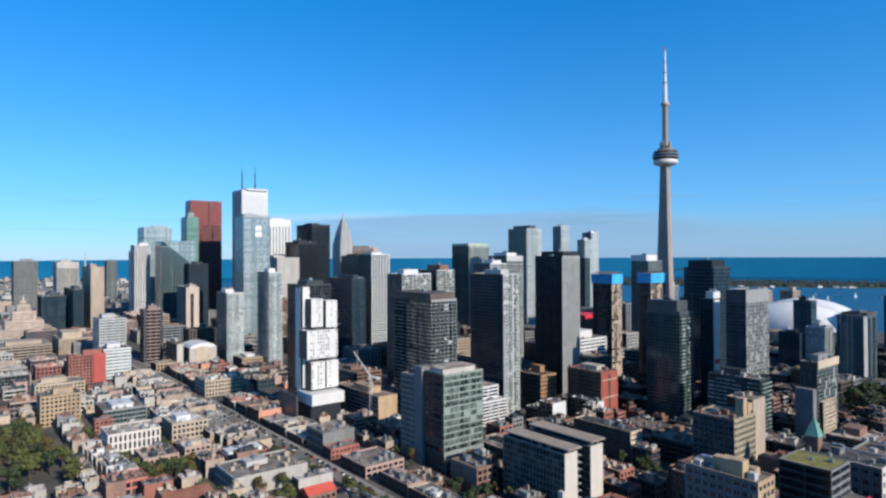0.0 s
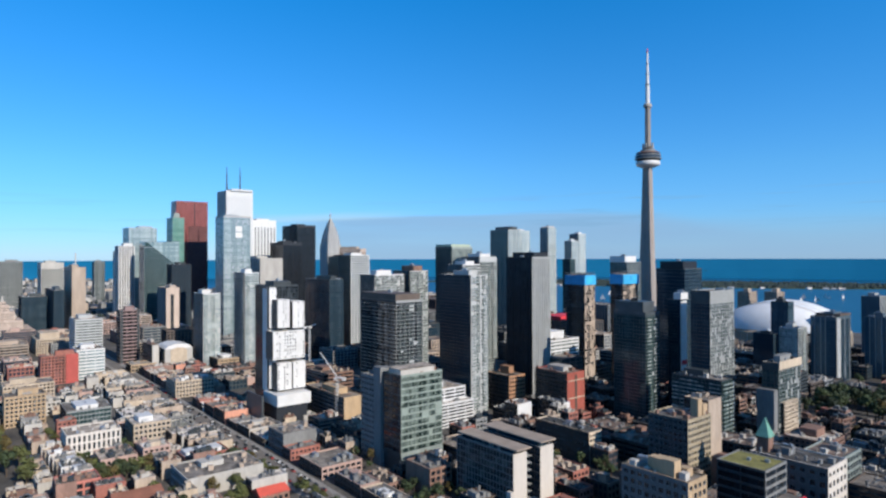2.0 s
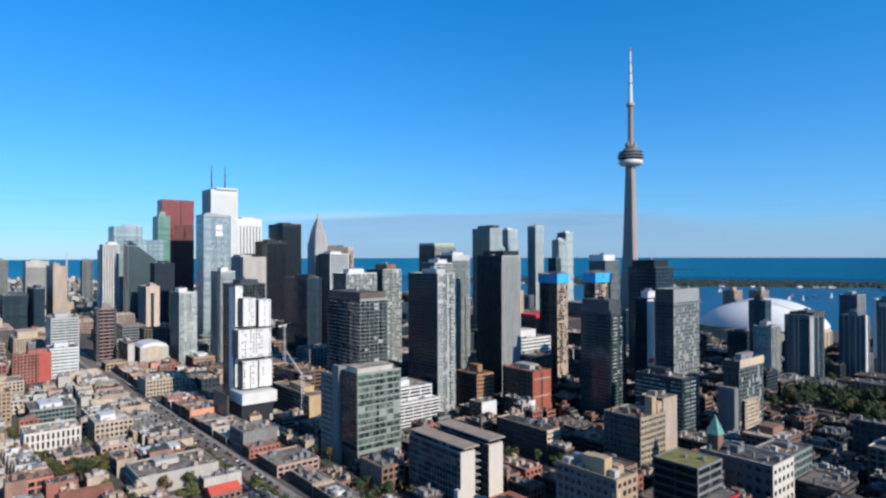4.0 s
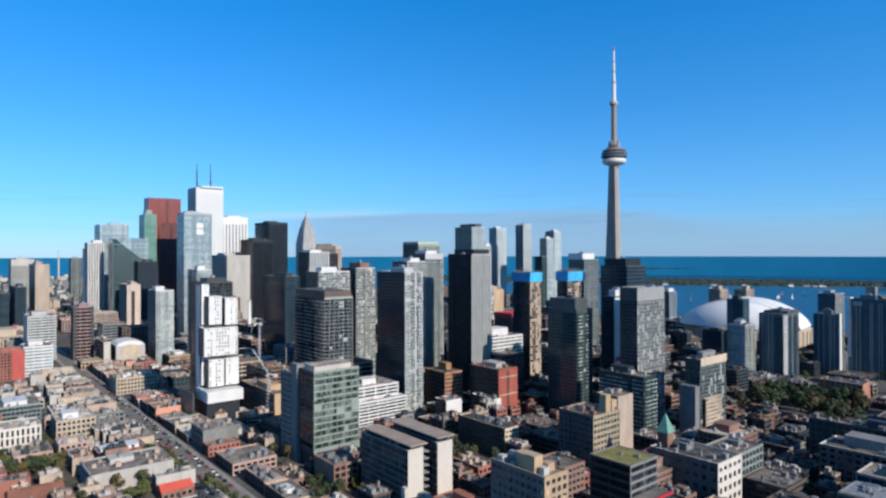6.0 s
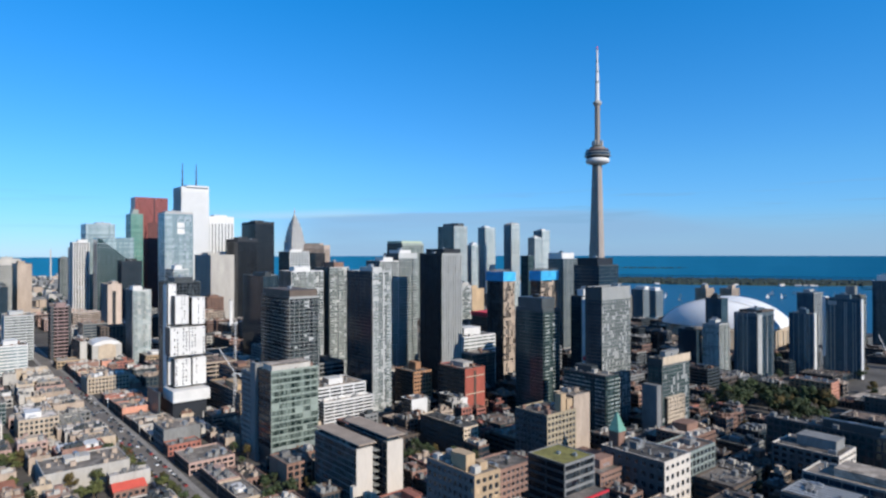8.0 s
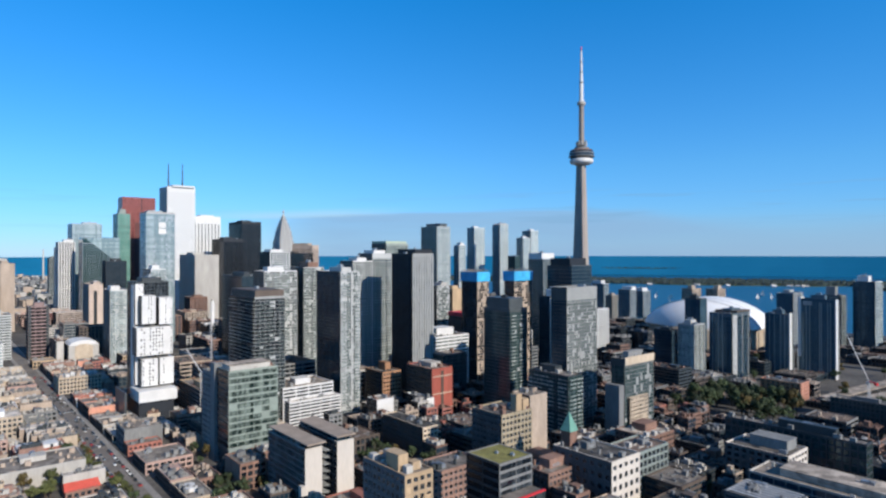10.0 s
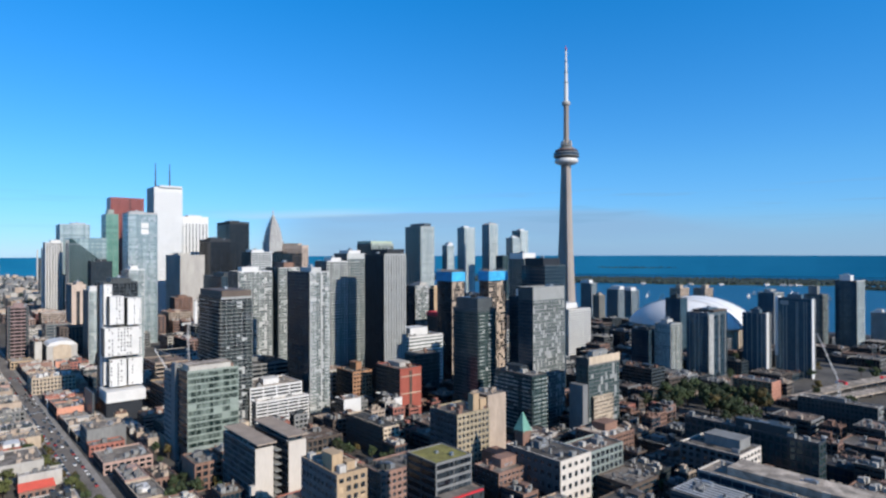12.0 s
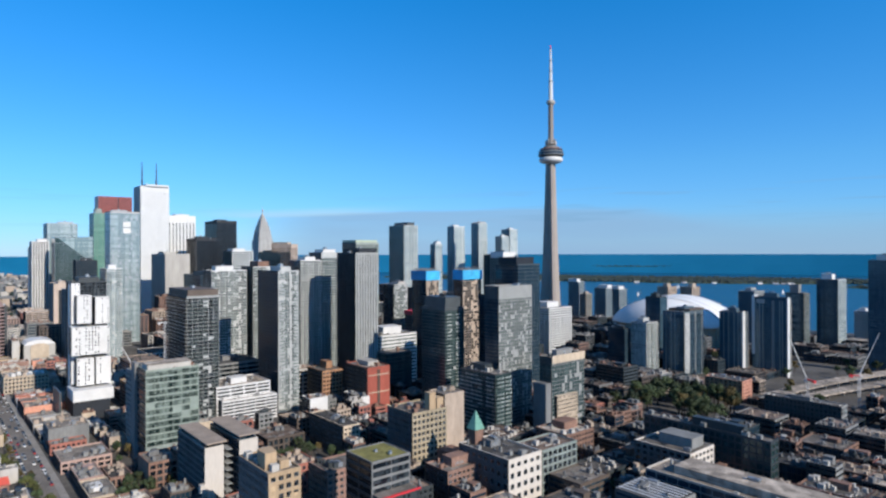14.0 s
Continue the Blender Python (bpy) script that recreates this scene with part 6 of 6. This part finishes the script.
for k, (leaf, lab) in enumerate(((LEAF, "leafy green street tree"), (LEAF, "broad green tree beside buildings"), (LEAFGOLD, "tree turning yellow in autumn"), (LEAFLIGHT, "sunlit yellow-green garden tree"))):
    tm, cm = tree_meshes(40 + k, leaf)
    t_ = thing("tree", lab, "tree", -480 + 6 * k, 60, 17, "city trees")
    part("trunk", tm, None, t_)
    part("crown", cm, None, t_)
    TREES.append(t_)


def plant(x, y, k, scale, rnd):
    return copy_thing(TREES[k], pose(x, y, ground_z(y), 0, 0, rnd.uniform(0, 360)) @ Matrix.Diagonal((scale, scale, scale * rnd.uniform(.9, 1.15), 1)))


def grove(x0, x1, y0, y1, count, seed, gold=.15, lo=1.0, hi=1.7, kinds=(0, 1)):
    rnd = random.Random(seed)
    spots_, tries = [], 0
    while len(spots_) < count and tries < count * 30:
        tries += 1
        x, y = rnd.uniform(x0, x1), rnd.uniform(y0, y1)
        u0, v0 = to_grid(x, y)
        if any(a - 2 < u0 < b + 2 and c - 2 < v0 < e + 2 for a, b, c, e in FOOTPRINTS) or any((x - u) ** 2 + (y - v) ** 2 < 16 for u, v in spots_):
            continue
        spots_.append((x, y))
        plant(x, y, 2 if rnd.random() < gold else rnd.choice(kinds), rnd.uniform(lo, hi), rnd)


# the park and some yards stay free of buildings
RESERVED = [grid_box(*q) for q in ((-326, -292, 382, 440), (-466, -446, 240, 256), (-20, 62, 795, 930), (-5, 125, 930, 1095), (-112, -18, 645, 765), (-530, -424, 88, 140), (-610, -535, 112, 150), (-775, -735, 200, 300), (-592, -532, 318, 362), (-415, -392, 166, 196), (-330, -262, 195, 232), (-228, -196, 370, 402), (-366, -154, 1122, 1334), (-510, -436, 1120, 1194))]

# ---------------------------------------------------------------- ordinary blocks between the named ones
WALLS = {"shop": ((ORANGE, 1), (REDBRICK, 1), (PINKBRICK, 3), (OLDBRICK, 2), (BRICK, 1), (BEIGE, 5), (PALE, 8), (CREAM, 5), (WHITE, 4), (CONCRETE, 2)),
         "mid": ((CHARCOAL, 3), (BRICK, 6), (OLDBRICK, 3), (REDBRICK, 3), (CONCRETE, 3), (DARKBROWN, 4), (PALE, 1), (BEIGE, 2)),
         "stone": ((CREAM, 3), (BEIGE, 3), (PINKSTONE, 4), (PALE, 3), (PINKBRICK, 2), (REDBRICK, 1), (CONCRETE, 1)),
         "yard": ((CHARCOAL, 4), (GREYSTONE, 4), (DARKBROWN, 2), (CONCRETE, 2), (BRICK, 1), (GREYPANEL, 1)),
         "core": ((CONCRETE, 4), (BEIGE, 3), (PALE, 3), (DARKBROWN, 2), (CHARCOAL, 2), (BRICK, 2))}
FILL_NAMES = {"shop": "shop_building", "mid": "warehouse", "yard": "depot", "stone": "stone_building", "core": "office_block"}
FILL_LABELS = {"shop": "low flat-roofed shop and flat building", "mid": "mid-rise brick warehouse with flat roof", "yard": "low flat-roofed depot beside the railway", "stone": "pale stone or brick block with flat roof", "core": "plain mid-rise downtown block"}


def fill(x0, x1, y0, y1, kind, lot, depth, lo, hi, seed, group, keep=1.0, name="", label=""):
    """Rows of lots over a stretch of the plan, skipping what is taken."""
    rnd = random.Random(seed)
    x0, x1, y0, y1 = grid_box(x0, x1, y0, y1)
    y = y0
    while y < y1 - depth * .6:
        dd = rnd.uniform(.8, 1.15) * depth
        x = x1
        while x > x0:
            ww = rnd.uniform(.6, 1.5) * lot
            d2 = dd * rnd.uniform(.75, 1)
            a, b, c, e = x - ww, x, y, y + d2
            clash = any(a < q + .8 and b > p_ - .8 and c < s_ + .8 and e > r_ - .8 for p_, q, r_, s_ in FOOTPRINTS + RESERVED)
            road = c < QV + 10.4 and e > QV - 10.4
            if not clash and not road and rnd.random() < keep:
                wx, wy = to_world(x, y)
                zz = ground_z(wy) + rnd.uniform(lo, hi) * rnd.choice((.8, 1, 1, 1.25))
                wall = rnd.choices([m for m, _ in WALLS[kind]], [q for _, q in WALLS[kind]])[0]
                st = dict(rnd.choice((PUNCHED, PUNCHED, LOFT)) if kind == "shop" else rnd.choice((PUNCHED, LOFT, RIBBON, CURTAIN)))
                if kind == "core":
                    st.update(pitch=st["pitch"] * 1.5, pw=st["pw"] * 1.4, fh=4.2)
                # darkened brick on north walls paints in their shade
                building(name or FILL_NAMES[kind], label or FILL_LABELS[kind], wx, wy, zz, ww, d2,
                         **dict(st, wall=wall, roof=rnd.choice((ROOF, ROOFTAN, ROOFPALE, ROOFDARK, ROOFPALE, ROOFPALE) if kind in ("shop", "stone") else (ROOFDARK, ROOFDARK, ROOFBROWN, ROOFBROWN, ROOF, ROOFTAN)), house=(rnd.uniform(.2, .4), rnd.uniform(.2, .4), rnd.uniform(2.5, 4.5)) if rnd.random() < .45 else None,
                                lite=True, nwall=SHADEBRICK if kind in ("mid", "yard") else rnd.choice((SHADEBRICK, OLDBRICK, None, None)), blank=("W",) if kind == "shop" and rnd.random() < .75 else (), category="building", group=group, glass=rnd.choice((G_DARK, G_NAVY, G_DARK))))
            x -= ww + rnd.choice((.6, .6, 1.5, 5))
        y += dd + rnd.choice((3, 5, 8))


# rows of shops on both sides of the street first
def shop_row(side, x0, x1, seed):
    rnd = random.Random(seed)
    x = x1
    while x > x0:
        ww = rnd.uniform(7, 16)
        dd = rnd.uniform(20, 32)
        y = QV + 10.6 if side > 0 else QV - 10.6 - dd
        if not any(x - ww < q + .5 and x > p_ - .5 and y < s_ + .5 and y + dd > r_ - .5 for p_, q, r_, s_ in FOOTPRINTS):
            wall = rnd.choices([m for m, _ in WALLS["shop"]], [q for _, q in WALLS["shop"]])[0]
            # north fronts take dark brick, the street's shade being put into the colour
            building("shop_building", "narrow two- or three-storey shop in a terrace", *to_world(x, y), 17 + rnd.uniform(6, 10.5), ww, dd,
                     **dict(PUNCHED, wall=wall, roof=rnd.choice((ROOF, ROOFTAN, ROOFPALE, ROOFPALE)), house=None if rnd.random() < .7 else (.4, .2, 3), lite=True,
                            nwall=rnd.choice((SHADEBRICK, SHADEBRICK, BRICK)), blank=("W",) if rnd.random() < .75 else (), category="building", group="shops along the street"))
        x -= ww + rnd.choice((.8, .8, .8, 4))


shop_row(1, -760, -170, 5)
shop_row(-1, -760, -180, 6)
fill(-660, -130, 95, 235, "shop", 10, 14, 7, 12, 11, "low blocks north of the street", .95)
fill(-780, -620, 60, 240, "stone", 22, 24, 8, 13, 12, "mid-rise blocks", .85)
fill(-760, -330, 290, 420, "mid", 22, 26, 8, 15, 13, "mid-rise blocks", .8)
fill(-1000, -780, 120, 420, "stone", 24, 28, 8, 16, 23, "mid-rise blocks", .8)
fill(-330, 130, 290, 640, "mid", 22, 26, 9, 16, 14, "warehouse blocks", .88)
fill(-130, 190, 150, 290, "mid", 22, 26, 10, 20, 15, "warehouse blocks", .8)
fill(-780, -330, 420, 900, "core", 36, 40, 14, 34, 16, "downtown blocks", .75)
fill(-1000, -780, 420, 700, "core", 36, 40, 16, 38, 24, "downtown blocks", .75)
fill(-1500, -1000, 200, 700, "stone", 44, 48, 12, 26, 17, "downtown blocks", .75)
fill(-1500, -500, 900, 1380, "core", 60, 60, 25, 60, 18, "downtown blocks", .6)
fill(-520, -100, 760, 1120, "yard", 24, 28, 10, 24, 25, "blocks by the tower", .85, "service_building", "plain mid-rise block by the railway")
fill(-330, 260, 640, 800, "yard", 24, 26, 9, 18, 20, "warehouse blocks", .85)
fill(-330, 220, 800, 1380, "yard", 34, 32, 7, 15, 19, "low blocks by the railway", .75, "depot", "low flat-roofed depot beside the railway")
fill(-540, -200, 1060, 1400, "yard", 36, 34, 8, 18, 41, "blocks by the tower", .8, "service_building", "plain mid-rise block by the railway")
# small yards, garages and annexes in the gaps
fill(-720, -130, 80, 238, "shop", 8, 11, 4, 9, 31, "low blocks north of the street", .95, "garage", "small flat-roofed garage or back building")
fill(-900, -640, 60, 300, "shop", 13, 15, 5, 11, 36, "mid-rise blocks", .85)
fill(-760, -300, 262, 420, "shop", 9, 12, 5, 10, 32, "mid-rise blocks", .8, "garage", "small flat-roofed garage or back building")
fill(-330, 190, 262, 640, "mid", 11, 13, 6, 15, 33, "workshops between warehouses", .8, "workshop", "small brick workshop between larger warehouses")
fill(-120, 260, 130, 262, "mid", 14, 18, 6, 14, 34, "workshops between warehouses", .5, "workshop", "small brick workshop between larger warehouses")
fill(-200, 260, 560, 830, "mid", 13, 15, 6, 13, 35, "low rows past the park", .7, "row_building", "low brick row building past the park")

grove(-112, -18, 646, 764, 62, 3, .06, 1.2, 2.3)
grove(-530, -424, 90, 140, 34, 4, .1, 1.2, 1.9, (0, 3, 3))
grove(-610, -535, 112, 150, 26, 48, .1, 1.0, 1.6, (0, 3, 3))
grove(-466, -448, 240, 254, 5, 44, .1, 0.9, 1.3, (0, 3, 3))
grove(-500, -405, 162, 170, 10, 45, .1, .8, 1.1, (0, 3, 3))
grove(-418, -392, 166, 198, 12, 46, .1, .9, 1.4, (0, 3, 3))
grove(-324, -303, 206, 222, 4, 47, .2, 0.8, 1.1, (0, 3, 3))
grove(-560, -395, 170, 205, 8, 14, .15, .8, 1.2, (0, 3, 3))
rnd = random.Random(61)
for k in range(12):
    x = -300 - 13 * k + rnd.uniform(-4, 4)
    plant(x, qy(x) - 9.2, 2 if k % 3 else 0, rnd.uniform(.5, .75), rnd)
grove(-232, -160, 340, 400, 18, 15, .3, .8, 1.2)
grove(-440, -240, 160, 245, 34, 5, .25, .8, 1.3, (0, 3, 3))
grove(-330, -200, 262, 330, 16, 6, .3, .7, 1.2)
grove(-200, 200, 760, 1100, 30, 7, .25)
grove(-120, 120, 430, 620, 20, 8, .3, .8, 1.2)


# ---------------------------------------------------------------- cars along the street
def car_thing(paint, lab):
    top = thing("car", lab, "car", 0, 0, 0, "parked cars")
    g = Geo()
    g.box(-2.2, 2.2, -.9, .9, .35, .85)
    g.box(-2.0, 2.1, -.85, .85, .85, .95)
    part("body", g, paint, top)
    g = Geo()
    g.add([(-1.7, -.8, .951), (1.2, -.8, .951), (1.2, .8, .951), (-1.7, .8, .951), (-1.1, -.65, 1.5), (.6, -.65, 1.5), (.6, .65, 1.5), (-1.1, .65, 1.5)],
          [(4, 5, 6, 7), (0, 1, 5, 4), (1, 2, 6, 5), (2, 3, 7, 6), (3, 0, 4, 7)])
    part("cabin", g, G_DARK, top)
    for sx in (-1.35, 1.35):
        for sy in (-.8, .8):
            g = Geo()
            g.beam((sx, sy - .1, .33), (sx, sy + .1, .33), .33, 10)
            part("wheel", g, BLACK, top)
    return top


CARS = [car_thing(surface("white_car_paint", (.75, .75, .75), .3, .03), "white car at the kerb"), car_thing(surface("dark_car_paint", (.03, .035, .04), .3, .1), "dark car at the kerb"),
        car_thing(surface("red_car_paint", (.4, .03, .03), .3, .1), "red car at the kerb"), car_thing(surface("silver_car_paint", (.4, .42, .44), .3, .1, metal=.5), "silver car at the kerb")]
rnd = random.Random(9)
for k, c in enumerate(CARS):
    c.matrix_basis = pose(-300 - 9 * k, qy(-300 - 9 * k) - 5.1, 17.04, 0, 0, GRID)
for i in range(52):
    x = -290 - i * 8.3
    for lane, odds in ((-5.1, .8), (-1.7, .22), (1.7, .22), (5.1, .8)):
        at = x + rnd.uniform(-1.5, 1.5)
        if rnd.random() < odds and (i > 4 or lane > -5):
            copy_thing(CARS[rnd.choice((0, 1, 1, 1, 1, 3, 3, 3, 2))], pose(at, qy(at) + lane, 17.04, 0, 0, GRID))


# ---------------------------------------------------------------- cranes
def crane(x, y, z0, mast_h, jib, turn, lift, material, lab):
    top = thing("tower_crane", lab, "crane", x, y, z0, turn=turn)
    g = Geo()
    for sx in (-.9, .9):
        for sy in (-.9, .9):
            g.beam((sx, sy, 0), (sx, sy, mast_h), .16)
    k = 0
    while k * 3 < mast_h - 3:
        g.beam((-.9, -.9, k * 3), (.9, -.9, k * 3 + 3), .1)
        g.beam((.9, -.9, k * 3), (.9, .9, k * 3 + 3), .1)
        k += 1
    part("mast", g, WHITE, top, "white lattice mast", "stuff")
    g = Geo()
    e = (jib * math.cos(radians(lift)), 0, mast_h + jib * math.sin(radians(lift)))
    for dy, dz in ((-.7, 0), (.7, 0), (0, 1.2)):
        g.beam((0, dy, mast_h + dz), (e[0], dy * .4, e[2] + dz * .5), .18)
    part("jib", g, WHITE, top, "lattice jib", "stuff")
    g = Geo()
    g.box(-8, 0, -1, 1, mast_h - .5, mast_h + .4)
    g.box(-8, -5.5, -1.4, 1.4, mast_h - 2, mast_h - .51)
    part("counter_jib", g, material, top)
    g = Geo()
    g.box(.6, 2.4, -1.1, 1.1, mast_h - 2.3, mast_h - .2)
    part("cab", g, WHITE, top)


crane(-400, 352, 17, 40, 26, 200, 50, WHITE, "white tower crane beside the stacked tower")
crane(24, 782, 9, 30, 46, 150, 62, REDPAINT, "red luffing crane on the building site")
crane(59, 828, 8, 32, 44, 20, 68, REDPAINT, "red luffing crane on the building site")
crane(-600, 470, 15, 60, 10, 90, 10, WHITE, "white slender crane mast")


# ---------------------------------------------------------------- rail viaduct by the towers
def viaduct(pts, half, z, lab):
    top = thing("viaduct", lab, "bridge", pts[0][0], pts[0][1], 0)
    o = Vector((pts[0][0], pts[0][1], 0))
    for a, b in zip(pts[:-1], pts[1:]):
        u = (Vector((*b, 0)) - Vector((*a, 0))).normalized()
        n_ = Vector((-u.y, u.x, 0)) * half
        g = Geo()
        q = [Vector((*a, z)) - n_ - o, Vector((*b, z)) - n_ - o, Vector((*b, z)) + n_ - o, Vector((*a, z)) + n_ - o]
        g.add([tuple(v) for v in q] + [tuple(v + Vector((0, 0, 1.4))) for v in q], [(3, 2, 1, 0), (4, 5, 6, 7), (0, 1, 5, 4), (1, 2, 6, 5), (2, 3, 7, 6), (3, 0, 4, 7)])
        part("deck", g, ROOFTAN, top)
        m_ = (Vector((*a, 0)) + Vector((*b, 0))) / 2 - o
        g = Geo()
        g.box(m_.x - 1, m_.x + 1, m_.y - 1, m_.y + 1, 0, z - .01)
        part("pillar", g, CONCRETE, top)


viaduct([(-12 + 5.2 * i + .35 * i * i, 800 + 24 * i) for i in range(13)], 8, 14, "tan concrete elevated roadway curving past towers")
viaduct([(8 + 7.6 * i + .3 * i * i, 800 + 24 * i) for i in range(13)], 7, 13, "tan concrete elevated roadway curving past towers")


# ---------------------------------------------------------------- railway beside the roadway
def railway(v, u0, u1):
    top = thing("railway_track", "steel rails on dark gravel ballast", "railway", *to_world(u0, v), 0, "railway tracks", GRID)
    us = [u0 + (u1 - u0) * i / 12 for i in range(13)]
    zs = [ground_z(to_world(u, v)[1]) for u in us]
    for name, material, offs, half, lift in (("ballast", BALLAST, (0,), 2.4, .3), ("rail", CHARCOAL, (-.72, .72), .09, .5)):
        for off in offs:
            g = Geo()
            g.add([(u - u0, off + e, z + lift - dz) for u, z in zip(us, zs) for e, dz in ((-half * 1.2, .4), (-half, 0), (half, 0), (half * 1.2, .4))],
                  [(4 * i + k, 4 * i + 4 + k, 4 * i + 5 + k, 4 * i + 1 + k) for i in range(12) for k in range(3)])
            part(name, g, material, top)


for k in range(7):
    railway(838 + 9 * k, -8, 180)


# ---------------------------------------------------------------- low city out to the eastern shore
rnd = random.Random(52)
g, gt = Geo(), Geo()
for i in range(3200):
    x, y = -1520 - 3100 * rnd.random() ** 1.2, rnd.uniform(-700, 1500)
    a, b, h = rnd.uniform(10, 40), rnd.uniform(10, 34), rnd.choice((6, 7, 8, 10, 12, 18, 26)) * rnd.uniform(.8, 1.2)
    z = ground_z(y)
    g.box(x - a / 2, x + a / 2, y - b / 2, y + b / 2, z - 1, z + h, rnd.randrange(4))
    for _ in range(1):
        u, v, r, hh = x + rnd.uniform(-40, 40), y + rnd.uniform(-40, 40), rnd.uniform(4, 8), rnd.uniform(8, 14)
        gt.lathe([(r * .5, z + 1), (r, z + hh * .5), (r * .7, z + hh * .85), (r * .2, z + hh)], 6, u, v)
tagged(new("far_city", g.mesh("far_city", BEIGE, GREYSTONE, PALE, CONCRETE)), "distant low houses and sheds of the city", "buildings", "", "stuff")
tagged(new("far_trees", gt.mesh("far_trees", FARLEAF)), "distant street trees among low houses", "trees", "", "stuff")


# ---------------------------------------------------------------- boats and island sheds
def sailboat(x, y, s, turn):
    top = thing("sailboat", "white sailboat on the blue lake", "boat", x, y, -5, "sailboats", turn)
    g = Geo()
    g.add([(-5 * s, -1.3 * s, 1.1 * s), (4 * s, -1.3 * s, 1.1 * s), (6 * s, 0, 1.3 * s), (4 * s, 1.3 * s, 1.1 * s), (-5 * s, 1.3 * s, 1.1 * s), (-4 * s, 0, -.6 * s), (4 * s, 0, -.6 * s)],
          [(0, 1, 2, 3, 4), (0, 5, 6, 1), (1, 6, 2), (2, 6, 3), (3, 6, 5, 4), (4, 5, 0)])
    part("hull", g, WHITE, top)
    g = Geo()
    g.beam((0, 0, 1 * s), (0, 0, 14 * s), .12 * s, 6)
    part("mast", g, STEEL, top)
    for pts in (((-.2, 0, 2), (-4.8, .5, 2.2), (-.2, 0, 13.4)), ((.3, 0, 11.5), (5.6, .4, 1.8), (.4, .8, 2))):
        g = Geo()
        q = [(a * s, b * s, c * s) for a, b, c in pts]
        g.add(q + [(a, b + .06, c) for a, b, c in q], [(0, 1, 2), (5, 4, 3), (0, 3, 4, 1), (1, 4, 5, 2), (2, 5, 3, 0)])
        part("sail", g, WHITE, top)


rnd = random.Random(21)
for k in range(26):
    a = rnd.uniform(5, 33)
    r = rnd.uniform(1900, 2900) if k % 3 else rnd.uniform(2500, 2950)
    sailboat(-r * math.sin(radians(a)), r * math.cos(radians(a)), rnd.uniform(.9, 1.7), rnd.uniform(0, 360))
